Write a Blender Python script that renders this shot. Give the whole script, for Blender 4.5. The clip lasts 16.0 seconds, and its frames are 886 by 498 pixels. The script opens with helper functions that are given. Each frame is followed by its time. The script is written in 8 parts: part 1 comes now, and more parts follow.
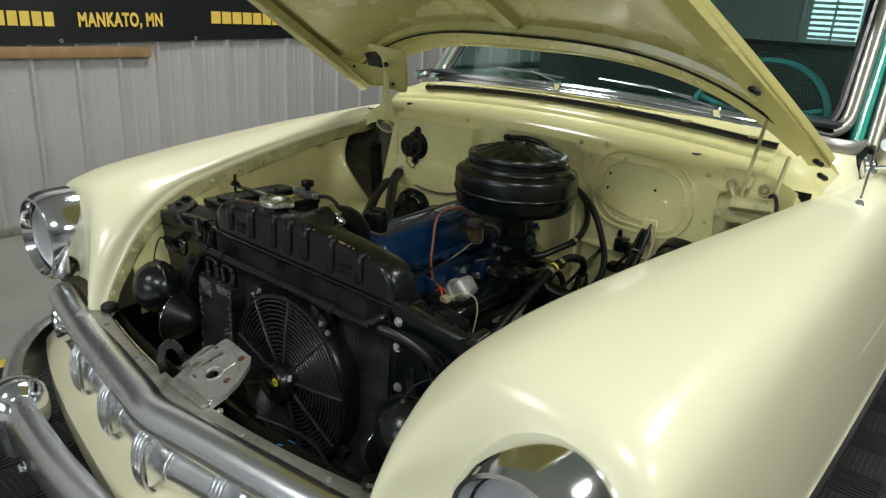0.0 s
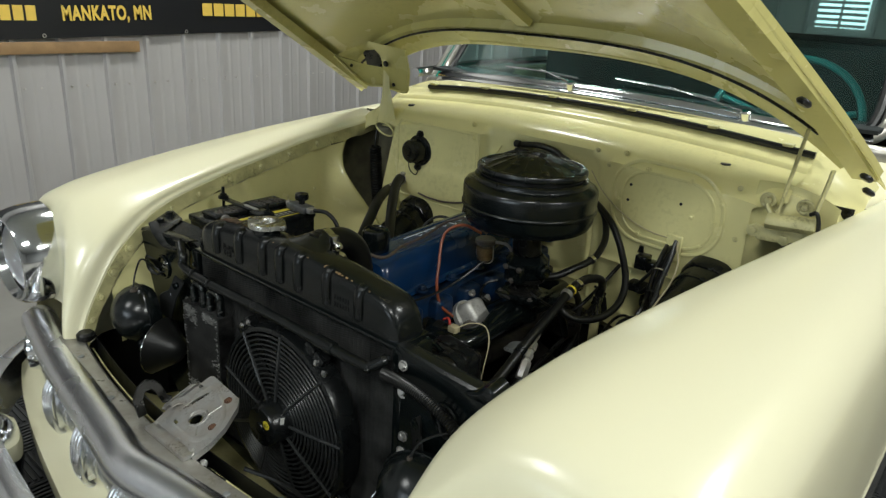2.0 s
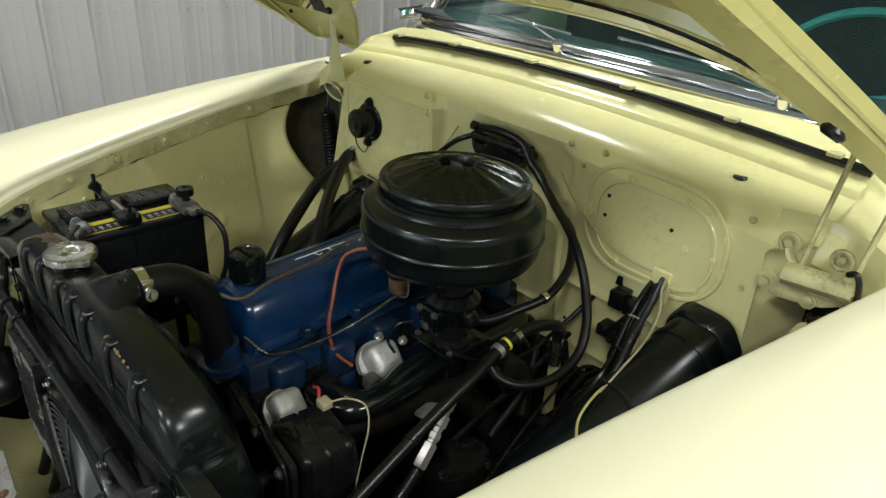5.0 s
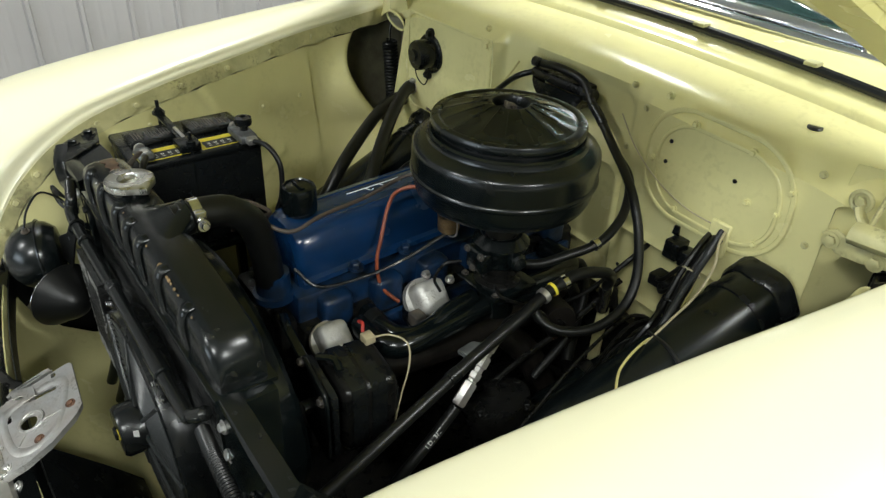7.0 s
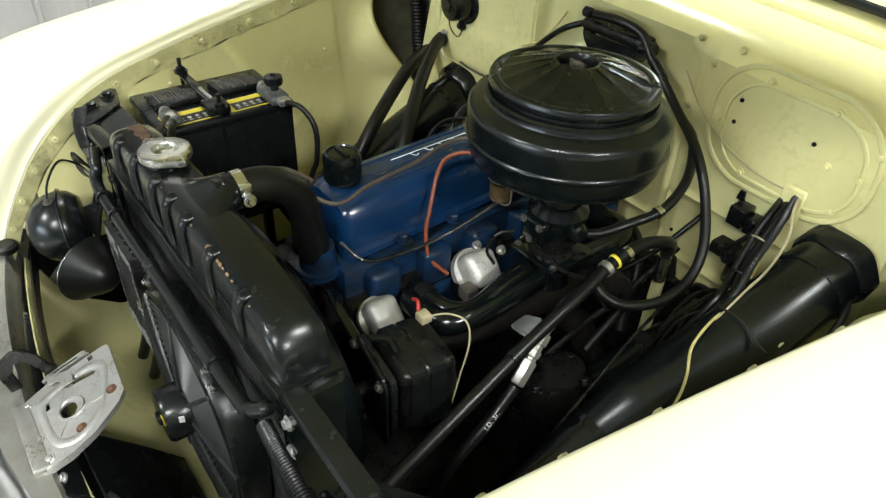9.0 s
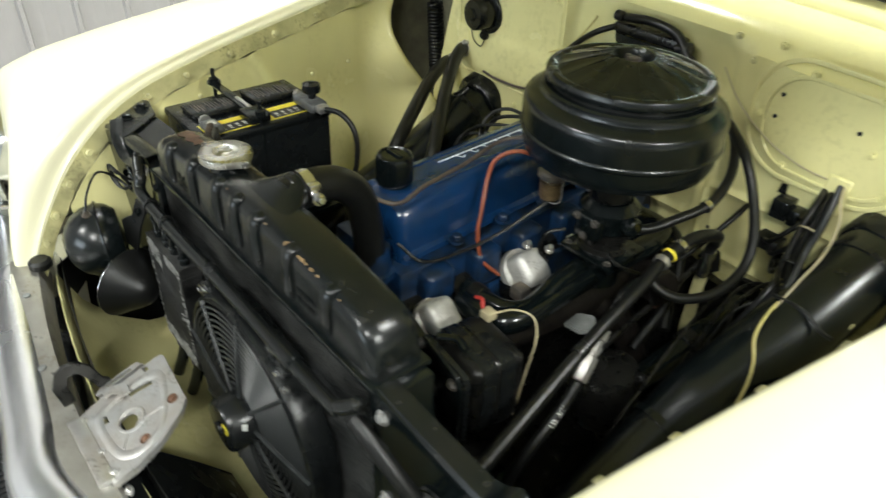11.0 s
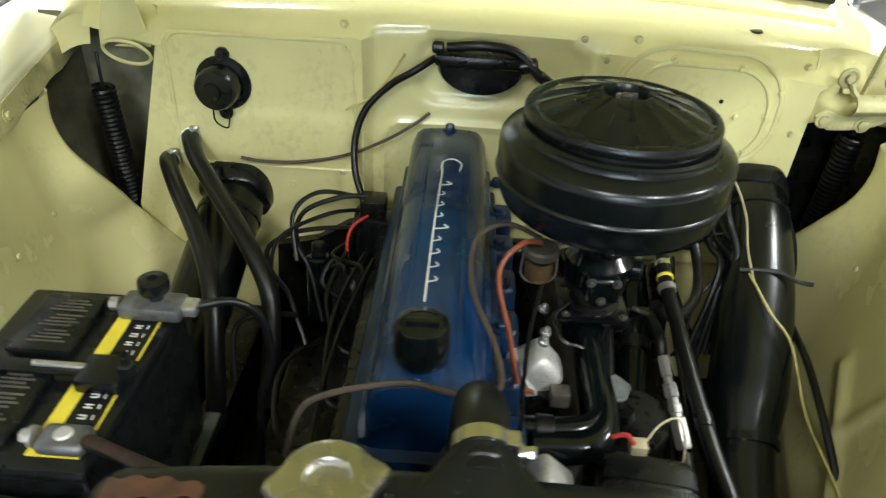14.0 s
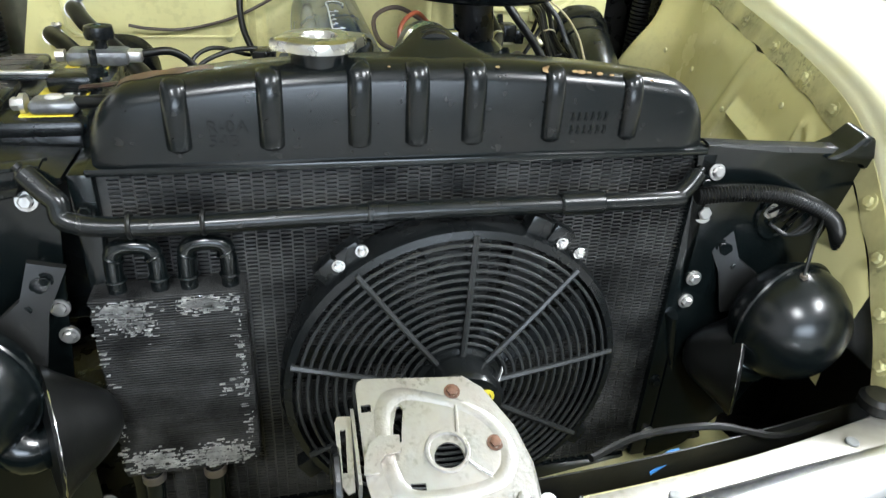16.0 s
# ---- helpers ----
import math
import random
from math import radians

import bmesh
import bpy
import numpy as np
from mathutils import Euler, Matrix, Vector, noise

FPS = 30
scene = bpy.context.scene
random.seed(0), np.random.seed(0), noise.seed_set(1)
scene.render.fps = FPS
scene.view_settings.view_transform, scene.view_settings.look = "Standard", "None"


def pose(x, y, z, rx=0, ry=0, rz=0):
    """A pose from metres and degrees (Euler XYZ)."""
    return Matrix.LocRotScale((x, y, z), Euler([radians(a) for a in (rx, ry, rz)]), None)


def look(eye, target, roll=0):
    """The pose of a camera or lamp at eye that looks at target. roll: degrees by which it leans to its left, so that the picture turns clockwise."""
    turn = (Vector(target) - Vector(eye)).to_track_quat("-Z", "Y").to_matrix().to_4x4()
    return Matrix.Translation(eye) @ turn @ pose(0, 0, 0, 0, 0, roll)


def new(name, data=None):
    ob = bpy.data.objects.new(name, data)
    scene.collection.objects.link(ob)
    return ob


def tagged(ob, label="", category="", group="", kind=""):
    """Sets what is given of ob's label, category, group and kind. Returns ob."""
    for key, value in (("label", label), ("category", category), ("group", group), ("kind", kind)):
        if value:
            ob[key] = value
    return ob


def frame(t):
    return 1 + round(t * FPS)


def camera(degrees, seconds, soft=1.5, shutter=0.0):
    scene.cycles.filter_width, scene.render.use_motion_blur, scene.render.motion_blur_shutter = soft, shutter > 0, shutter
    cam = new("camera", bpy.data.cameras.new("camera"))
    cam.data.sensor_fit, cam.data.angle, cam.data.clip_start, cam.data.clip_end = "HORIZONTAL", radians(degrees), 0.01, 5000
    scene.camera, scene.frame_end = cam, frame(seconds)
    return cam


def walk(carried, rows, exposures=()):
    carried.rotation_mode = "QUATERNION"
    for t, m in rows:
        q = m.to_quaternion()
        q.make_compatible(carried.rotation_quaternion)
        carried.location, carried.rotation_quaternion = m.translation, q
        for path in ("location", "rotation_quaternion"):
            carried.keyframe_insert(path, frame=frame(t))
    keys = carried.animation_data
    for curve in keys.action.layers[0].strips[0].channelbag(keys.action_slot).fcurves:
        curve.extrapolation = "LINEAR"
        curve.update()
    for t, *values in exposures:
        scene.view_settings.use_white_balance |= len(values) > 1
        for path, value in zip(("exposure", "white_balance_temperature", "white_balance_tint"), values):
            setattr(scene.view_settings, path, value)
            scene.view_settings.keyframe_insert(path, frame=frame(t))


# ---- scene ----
cam = camera(64.9, 16.0, 1.3, 0.5)
PATH = [
    (0, (1.163, -0.867, 1.404), (-0.049, 0.583, 0.748), 3.6),
    (0.5, (1.173, -0.837, 1.402), (-0.039, 0.612, 0.745), 3.6),
    (1, (1.189, -0.806, 1.412), (-0.025, 0.638, 0.747), 3.5),
    (1.5, (1.13, -0.779, 1.416), (-0.084, 0.661, 0.744), 3.5),
    (2, (1.039, -0.754, 1.426), (-0.162, 0.69, 0.738), 3.4),
    (2.5, (1.016, -0.657, 1.416), (-0.164, 0.789, 0.695), 3.3),
    (3, (1.02, -0.519, 1.391), (-0.144, 0.925, 0.642), 3.4),
    (3.5, (0.94, -0.422, 1.424), (-0.218, 1.001, 0.627), 3.5),
    (3.7, (0.912, -0.387, 1.449), (-0.245, 1.027, 0.636), 3.4),
    (5.8, (0.966, -0.165, 1.485), (-0.359, 0.972, 0.509), 3.7),
    (6, (0.965, -0.168, 1.488), (-0.355, 0.952, 0.486), 3.7),
    (6.5, (0.959, -0.167, 1.487), (-0.358, 0.91, 0.435), 3.4),
    (7, (0.954, -0.171, 1.49), (-0.357, 0.879, 0.404), 3.4),
    (7.5, (0.917, -0.177, 1.483), (-0.392, 0.85, 0.373), 3.4),
    (8, (0.858, -0.169, 1.469), (-0.437, 0.835, 0.323), 3.4),
    (8.5, (0.842, -0.168, 1.475), (-0.419, 0.822, 0.279), 3.0),
    (8.7, (0.838, -0.178, 1.476), (-0.404, 0.819, 0.266), 3.1),
    (10.8, (0.82, -0.273, 1.446), (-0.407, 0.807, 0.293), 3.4),
    (11, (0.77, -0.307, 1.434), (-0.455, 0.783, 0.289), 2.9),
    (11.5, (0.664, -0.336, 1.419), (-0.512, 0.81, 0.277), 2.4),
    (12, (0.552, -0.265, 1.408), (-0.519, 0.978, 0.265), 2.4),
    (12.5, (0.429, -0.315, 1.423), (-0.436, 1.085, 0.286), 2.6),
    (13, (0.268, -0.395, 1.429), (-0.247, 1.176, 0.305), 3.0),
    (13.5, (0.153, -0.345, 1.422), (-0.1, 1.292, 0.301), 3.1),
    (14, (-0.002, -0.294, 1.405), (-0.024, 1.372, 0.299), 3.5),
    (14.5, (-0.156, -0.374, 1.361), (0.019, 1.29, 0.266), 3.5),
    (15, (-0.171, -0.49, 1.261), (0.2, 1.167, 0.204), 3.1),
    (15.5, (-0.123, -0.587, 1.156), (0.302, 1.102, 0.174), 3.4),
    (16, (-0.121, -0.633, 1.119), (0.312, 1.07, 0.164), 3.3),
]
EXPOSURES = [(0, -0.95, 6550, 10), (2.5, -0.90, 6550, 10), (3.5, -0.95, 6500, 10), (6, -0.36, 6500, 10), (7, -0.32, 6500, 10), (7.5, -0.22, 6550, 10), (8, -0.01, 6550, 10), (8.5, 0.24, 6500, 10), (11, 0.24, 6600, 10), (13, 0.44, 6500, 10), (14, 0.30, 6450, 10), (14.5, 0.42, 6400, 10), (15, 0.88, 6300, 10), (15.5, 1.04, 6300, 12), (16, 0.82, 6150, 14)]
walk(cam, [(t, look(eye, target, roll)) for t, eye, target, roll in PATH], EXPOSURES)

# ---- light of the workshop ----
world = bpy.data.worlds.new("world")
world.use_nodes = True
world.node_tree.nodes["Background"].inputs[0].default_value = (0.75, 0.8, 0.85, 1)
world.node_tree.nodes["Background"].inputs[1].default_value = 0.05
scene.world = world


def area_lamp(x, y, z, sx, sy, watts, colour=(0.95, 1.0, 0.97)):
    data = bpy.data.lights.new("tube_light", "AREA")
    data.shape, data.size, data.size_y, data.energy, data.color = "RECTANGLE", sx, sy, watts, colour
    ob = new("tube_light", data)
    ob.location = (x, y, z)
    return ob


CEILING = 3.9
LAMPS = [(-0.7, -3.3, 100.0), (2.3, -2.5, 138.0), (2.7, 1.7, 170.0), (-1.4, 1.3, 138.0), (4.9, -0.2, 240.0)]
for lx, ly, watts in LAMPS:
    area_lamp(lx, ly, CEILING - 0.14, 0.56, 1.16, watts)
day = area_lamp(0.3, -6.9, 2.0, 3.4, 1.7, 95.0, (0.70, 0.88, 1.0))
day.rotation_euler = (radians(90), 0, 0)


# ---- materials ----
def mat(name, col, rough=0.5, metal=0.0, var=0.12, scale=9.0, bump=0.1, bscale=160.0, col2=None, rvar=0.12, coat=0.0, spot=0.0, spec=0.5, grime=0.0, grime_scale=5.0):
    m = bpy.data.materials.new(name)
    m.use_nodes = True
    nt = m.node_tree
    N, L = nt.nodes, nt.links
    b = N["Principled BSDF"]
    tc = N.new("ShaderNodeTexCoord")

    def noise_node(s, detail):
        n = N.new("ShaderNodeTexNoise")
        n.inputs["Scale"].default_value, n.inputs["Detail"].default_value = s, detail
        L.new(tc.outputs["Object"], n.inputs["Vector"])
        return n.outputs["Fac"]

    big, fine = noise_node(scale, 5), noise_node(bscale, 3)
    mix = N.new("ShaderNodeMix")
    mix.data_type = "RGBA"
    c2 = col2 or tuple(c * (1 - 2 * var) for c in col)
    ramp = N.new("ShaderNodeMapRange")
    ramp.inputs["From Min"].default_value, ramp.inputs["From Max"].default_value = 0.35, 0.7
    L.new(big, ramp.inputs["Value"])
    mix.inputs[6].default_value, mix.inputs[7].default_value = (*col, 1), (*c2, 1)
    L.new(ramp.outputs[0], mix.inputs[0])
    last = mix.outputs[2]
    if spot:
        sp = N.new("ShaderNodeMapRange")
        sp.inputs["From Min"].default_value, sp.inputs["From Max"].default_value = 0.62, 0.68
        L.new(fine, sp.inputs["Value"])
        mul = N.new("ShaderNodeMath")
        mul.operation = "MULTIPLY"
        mul.inputs[1].default_value = spot
        L.new(sp.outputs[0], mul.inputs[0])
        m2 = N.new("ShaderNodeMix")
        m2.data_type = "RGBA"
        m2.inputs[7].default_value = (0.25, 0.23, 0.2, 1)
        L.new(mul.outputs[0], m2.inputs[0])
        L.new(last, m2.inputs[6])
        last = m2.outputs[2]
    if grime:
        wide, close = noise_node(grime_scale, 2), noise_node(grime_scale * 9, 6)
        g1, g2, g3 = N.new("ShaderNodeMapRange"), N.new("ShaderNodeMapRange"), N.new("ShaderNodeMath")
        g1.inputs["From Min"].default_value, g1.inputs["From Max"].default_value = 0.48, 0.66
        g2.inputs["From Min"].default_value, g2.inputs["From Max"].default_value = 0.50, 0.64
        g1.inputs["To Max"].default_value = grime
        g3.operation = "MULTIPLY"
        L.new(wide, g1.inputs["Value"])
        L.new(close, g2.inputs["Value"])
        L.new(g1.outputs[0], g3.inputs[0])
        L.new(g2.outputs[0], g3.inputs[1])
        m3 = N.new("ShaderNodeMix")
        m3.data_type = "RGBA"
        m3.inputs[7].default_value = (0.10, 0.085, 0.04, 1)
        L.new(g3.outputs[0], m3.inputs[0])
        L.new(last, m3.inputs[6])
        last = m3.outputs[2]
    L.new(last, b.inputs["Base Color"])
    rr = N.new("ShaderNodeMapRange")
    rr.inputs["To Min"].default_value, rr.inputs["To Max"].default_value = max(0.02, rough - rvar), min(1, rough + rvar)
    L.new(big, rr.inputs["Value"])
    L.new(rr.outputs[0], b.inputs["Roughness"])
    b.inputs["Metallic"].default_value = metal
    b.inputs["Coat Weight"].default_value = coat
    b.inputs["Specular IOR Level"].default_value = spec
    b.inputs["Coat Roughness"].default_value = 0.04
    if bump:
        bp = N.new("ShaderNodeBump")
        bp.inputs["Strength"].default_value, bp.inputs["Distance"].default_value = bump, 0.002
        L.new(fine, bp.inputs["Height"])
        L.new(bp.outputs[0], b.inputs["Normal"])
    return m


CREAM = mat("cream_paint", (0.80, 0.765, 0.54), 0.26, 0, 0.0, 3, 0.015, 400, coat=0.25, rvar=0.0, spec=0.45)
CREAM_BAY = mat("cream_bay_paint", (0.74, 0.69, 0.34), 0.25, 0, 0.05, 7, 0.3, 30, rvar=0.08, coat=0.35, grime=0.11, grime_scale=9)
CREAM_DUST = mat("dusty_cream_paint", (0.60, 0.56, 0.28), 0.45, 0, 0.2, 18, 0.3, 70, grime=0.5, grime_scale=16)
# dark olive for recesses: their shade is put into the colour
RECESS_SHADE = mat("recess_shade", (0.17, 0.16, 0.10), 0.6, 0, 0.25, 22, 0.4, 90, col2=(0.09, 0.085, 0.055), rvar=0.15)
# darker, yellower cream: the shade under the hood is in the colour
HOOD_SHADE_CREAM = mat("shaded_hood_cream", (0.62, 0.565, 0.215), 0.27, 0, 0.06, 5, 0.25, 30, rvar=0.08, coat=0.3, grime=0.15, grime_scale=7)
CHROME = mat("chrome", (0.80, 0.81, 0.82), 0.11, 1, 0.06, 12, 0.02, 90, rvar=0.05)
CHROME_HAZY = mat("hazy_chrome", (0.80, 0.81, 0.83), 0.27, 1, 0.0, 6, 0.0, 110, rvar=0.02)
STEEL = mat("zinc_steel", (0.60, 0.60, 0.59), 0.36, 0.85, 0.18, 30, 0.2, 220, col2=(0.50, 0.46, 0.42), rvar=0.15, grime=0.5, grime_scale=22)
HOOK_STEEL = mat("dark_hook_steel", (0.085, 0.083, 0.08), 0.4, 0.5, 0.25, 40, 0.3, 200, col2=(0.16, 0.13, 0.10))
BRIGHT = mat("bright_screw", (0.8, 0.8, 0.8), 0.2, 1, 0.1, 60, 0.1, 300)
ALU = mat("cast_aluminium", (0.60, 0.59, 0.56), 0.5, 0.45, 0.14, 40, 0.3, 260, grime=0.5, grime_scale=30)
BLACK = mat("black_gloss_paint", (0.0035, 0.0055, 0.0058), 0.18, 0, 0.2, 16, 0.015, 60, rvar=0.06, spec=0.5)
SATIN = mat("satin_black_paint", (0.0035, 0.0055, 0.0058), 0.26, 0, 0.2, 16, 0.02, 60, rvar=0.04, spec=0.5)
LID_BLACK = mat("lid_black_paint", (0.0035, 0.0055, 0.0058), 0.27, 0, 0.2, 16, 0.02, 60, rvar=0.05, spec=0.5)
BLACK_WORN = mat("worn_black_paint", (0.004, 0.0058, 0.006), 0.24, 0, 0.25, 24, 0.02, 70, col2=(0.008, 0.0085, 0.008), rvar=0.06, spot=0.03, spec=0.36)
RUBBER = mat("black_rubber", (0.006, 0.0064, 0.006), 0.36, 0, 0.2, 40, 0.08, 240, spec=0.38)
PLASTIC = mat("black_plastic", (0.007, 0.0082, 0.0085), 0.26, 0, 0.15, 30, 0.05, 340, spec=0.42)
GUARD = mat("dusty_fan_plastic", (0.028, 0.030, 0.030), 0.34, 0, 0.2, 30, 0.05, 340, spec=0.5)
# greasy black parts, and sheets that are dark only to give shade
GREASE_SHADE = mat("greasy_iron_and_shade", (0.0045, 0.0048, 0.0046), 0.3, 0.0, 0.35, 45, 0.5, 90, col2=(0.009, 0.0085, 0.0075), rvar=0.2, spec=0.4)
BLUE = mat("blue_engine_enamel", (0.0035, 0.027, 0.090), 0.25, 0, 0.2, 18, 0.06, 120, col2=(0.0026, 0.021, 0.066), rvar=0.1, coat=0.3)
BLUE_DIRTY = mat("dirty_blue_enamel", (0.004, 0.025, 0.075), 0.38, 0, 0.3, 30, 0.4, 110, col2=(0.006, 0.010, 0.015), rvar=0.2)
WHITE_LETTER = mat("white_lettering", (0.75, 0.78, 0.8), 0.5, 0, 0.08, 40, 0.05)
FINS = mat("radiator_fins", (0.013, 0.0137, 0.0137), 0.36, 0.4, 0.3, 14, 0.3, 200, col2=(0.085, 0.086, 0.083))
ALU_FINS = mat("scuffed_fins", (0.016, 0.016, 0.016), 0.4, 0.4, 0.3, 24, 0.6, 400, col2=(0.07, 0.07, 0.068), rvar=0.2)
ALU_SCUFF = mat("bent_bare_fins", (0.45, 0.45, 0.44), 0.33, 0.7, 0.3, 90, 0.6, 400, col2=(0.9, 0.9, 0.88), rvar=0.2)
YELLOW_LABEL = mat("yellow_label", (0.75, 0.62, 0.05), 0.45, 0, 0.1, 30, 0.05)
LEAD = mat("dull_lead", (0.20, 0.21, 0.22), 0.36, 0.6, 0.25, 60, 0.3, 200, col2=(0.09, 0.09, 0.09))
GREY_LABEL = mat("grey_moulding", (0.22, 0.23, 0.23), 0.5, 0, 0.2, 40, 0.2)
WHITE_LABEL = mat("white_label", (0.72, 0.72, 0.69), 0.5, 0, 0.08, 40, 0.05)
ORANGE = mat("orange_tube", (0.27, 0.068, 0.030), 0.35, 0, 0.25, 30, 0.1)
BROWN_WIRE = mat("brown_tube", (0.075, 0.055, 0.042), 0.5, 0, 0.2, 30, 0.1)
YELLOW_WIRE = mat("yellow_wire", (0.50, 0.43, 0.16), 0.45, 0, 0.12, 30, 0.1)
WHITE_WIRE = mat("cream_wire", (0.44, 0.38, 0.24), 0.45, 0, 0.12, 30, 0.1)
RED_WIRE = mat("red_wire", (0.5, 0.04, 0.03), 0.45, 0, 0.12, 30, 0.1)
BLUE_WIRE = mat("blue_wire", (0.04, 0.2, 0.5), 0.45, 0, 0.12, 30, 0.1)
BRASS = mat("bare_brass", (0.38, 0.25, 0.12), 0.45, 0.5, 0.25, 60, 0.2)
DULL_RUST = mat("rust_stain", (0.045, 0.022, 0.014), 0.5, 0.1, 0.4, 60, 0.3, 180, col2=(0.012, 0.011, 0.010), rvar=0.15, spec=0.3)
PATCH_BROWN = mat("red_brown_tone", (0.105, 0.045, 0.024), 0.4, 0, 0.25, 50, 0.2, 160, col2=(0.035, 0.018, 0.012), rvar=0.12)
RUST = mat("rusty_metal", (0.17, 0.085, 0.05), 0.6, 0.3, 0.3, 40, 0.4, 180)
CAP_METAL = mat("brushed_cap_metal", (0.62, 0.61, 0.56), 0.28, 1.0, 0.12, 40, 0.2, 260)
BRONZE = mat("brown_manifold", (0.015, 0.012, 0.010), 0.5, 0.2, 0.3, 40, 0.5, 120)
TEAL = mat("turquoise_paint", (0.012, 0.33, 0.25), 0.2, 0, 0.04, 4, 0.02, 80, coat=0.6)
TEAL_TRIM = mat("turquoise_plastic", (0.03, 0.17, 0.17), 0.35, 0, 0.08, 12, 0.05)
CABIN = mat("dark_upholstery", (0.008, 0.012, 0.013), 0.75, 0, 0.2, 20, 0.2)
PRIMER = mat("grey_primer", (0.36, 0.35, 0.32), 0.32, 0.6, 0.15, 22, 0.2, 120, col2=(0.27, 0.255, 0.22), grime=0.4, grime_scale=12)
SIDING = mat("painted_steel_siding", (0.405, 0.39, 0.385), 0.42, 0, 0.05, 2.5, 0.05, 40)
CONCRETE = mat("concrete", (0.27, 0.26, 0.24), 0.6, 0, 0.12, 2.2, 0.4, 40)
WHITE_WALL = mat("pale_wall_panel", (0.42, 0.43, 0.43), 0.5, 0, 0.04, 1.5, 0.05)
CEIL = mat("white_ceiling_panel", (0.52, 0.53, 0.52), 0.5, 0, 0.04, 2, 0.05)
MAT_BLACK = mat("black_floor_tile", (0.022, 0.023, 0.024), 0.55, 0, 0.15, 14, 0.15)
MAT_YELLOW = mat("yellow_edging", (0.62, 0.47, 0.05), 0.5, 0, 0.12, 14, 0.15)
VINYL = mat("black_vinyl", (0.007, 0.0075, 0.010), 0.42, 0, 0.1, 3, 0.15, 12)
LETTER_Y = mat("yellow_print", (0.80, 0.55, 0.10), 0.5, 0, 0.06, 10, 0)
WOOD = mat("planed_board", (0.34, 0.21, 0.10), 0.55, 0, 0.15, 12, 0.1, 60)
LAMP_LENS = mat("lamp_diffuser", (0.9, 0.9, 0.88), 0.5, 0, 0.02, 5, 0)
LAMP_LENS.node_tree.nodes["Principled BSDF"].inputs["Emission Color"].default_value = (1, 0.97, 0.9, 1)
LAMP_LENS.node_tree.nodes["Principled BSDF"].inputs["Emission Strength"].default_value = 9.0
DAY = mat("daylit_window", (0.9, 0.93, 0.95), 0.5, 0, 0.02, 5, 0)
DAY.node_tree.nodes["Principled BSDF"].inputs["Emission Color"].default_value = (0.9, 0.96, 1, 1)
DAY.node_tree.nodes["Principled BSDF"].inputs["Emission Strength"].default_value = 3.0


def glass(name, tint, rough=0.02):
    m = bpy.data.materials.new(name)
    m.use_nodes = True
    b = m.node_tree.nodes["Principled BSDF"]
    b.inputs["Base Color"].default_value = (*tint, 1)
    b.inputs["Roughness"].default_value = rough
    b.inputs["Transmission Weight"].default_value = 1.0
    b.inputs["IOR"].default_value = 1.45
    return m


GLASS = glass("windshield_glass", (0.42, 0.70, 0.66))
LENS = glass("filter_glass", (0.95, 0.97, 1.0), 0.06)
LENS_HEAD = glass("fluted_headlight_glass", (0.95, 0.97, 1.0), 0.28)


# ---- mesh helpers ----
def V(*a):
    return Vector(a)


def part(name, bm, material, parent=None, label="", sharp=38):
    me = bpy.data.meshes.new(name)
    bmesh.ops.recalc_face_normals(bm, faces=bm.faces)
    bm.to_mesh(me)
    bm.free()
    me.materials.append(material)
    me.polygons.foreach_set("use_smooth", [True] * len(me.polygons))
    me.set_sharp_from_angle(angle=radians(sharp))
    ob = new(name, me)
    if parent is not None:
        ob.parent = parent
        if parent.type == "EMPTY":
            ob.matrix_parent_inverse = Matrix.Translation(parent.location).inverted()
    if label:
        ob["label"] = label
    return ob


def thing(name, loc, label, category, group="", kind=""):
    ob = new(name)
    ob.empty_display_size = 0.05
    ob.location = loc
    return tagged(ob, label, category, group, kind)


def single(name, bm, material, label, category, group="", kind=""):
    """A thing of one mesh."""
    return tagged(part(name, bm, material), label, category, group, kind)


def box(bm, x0, x1, y0, y1, z0, z1, bevel=0.0, m=None, seg=2):
    mm = Matrix.Translation(((x0 + x1) / 2, (y0 + y1) / 2, (z0 + z1) / 2)) @ Matrix.Diagonal((x1 - x0, y1 - y0, z1 - z0, 1))
    if m:
        mm = m @ mm
    if not bevel:
        c = [bm.verts.new(mm @ V(i, j, k)) for i in (-0.5, 0.5) for j in (-0.5, 0.5) for k in (-0.5, 0.5)]
        for q in ((0, 1, 3, 2), (4, 6, 7, 5), (0, 4, 5, 1), (2, 3, 7, 6), (0, 2, 6, 4), (1, 5, 7, 3)):
            bm.faces.new([c[i] for i in q])
        return bm
    vs = bmesh.ops.create_cube(bm, size=1.0, matrix=mm)["verts"]
    if bevel:
        es = list({e for v in vs for e in v.link_edges})
        bmesh.ops.bevel(bm, geom=es, offset=bevel, segments=seg, affect="EDGES", profile=0.5)
    return bm


def cr(pts, n):
    """n points on a smooth curve through pts."""
    P = [Vector(p) for p in pts]
    P = [2 * P[0] - P[1]] + P + [2 * P[-1] - P[-2]]
    out = []
    k = len(P) - 3
    for i in range(n):
        u = i / (n - 1) * k
        j = min(int(u), k - 1)
        t = u - j
        a, b, c, d = P[j:j + 4]
        out.append(0.5 * (2 * b + (c - a) * t + (2 * a - 5 * b + 4 * c - d) * t * t + (3 * b - a - 3 * c + d) * t ** 3))
    return out


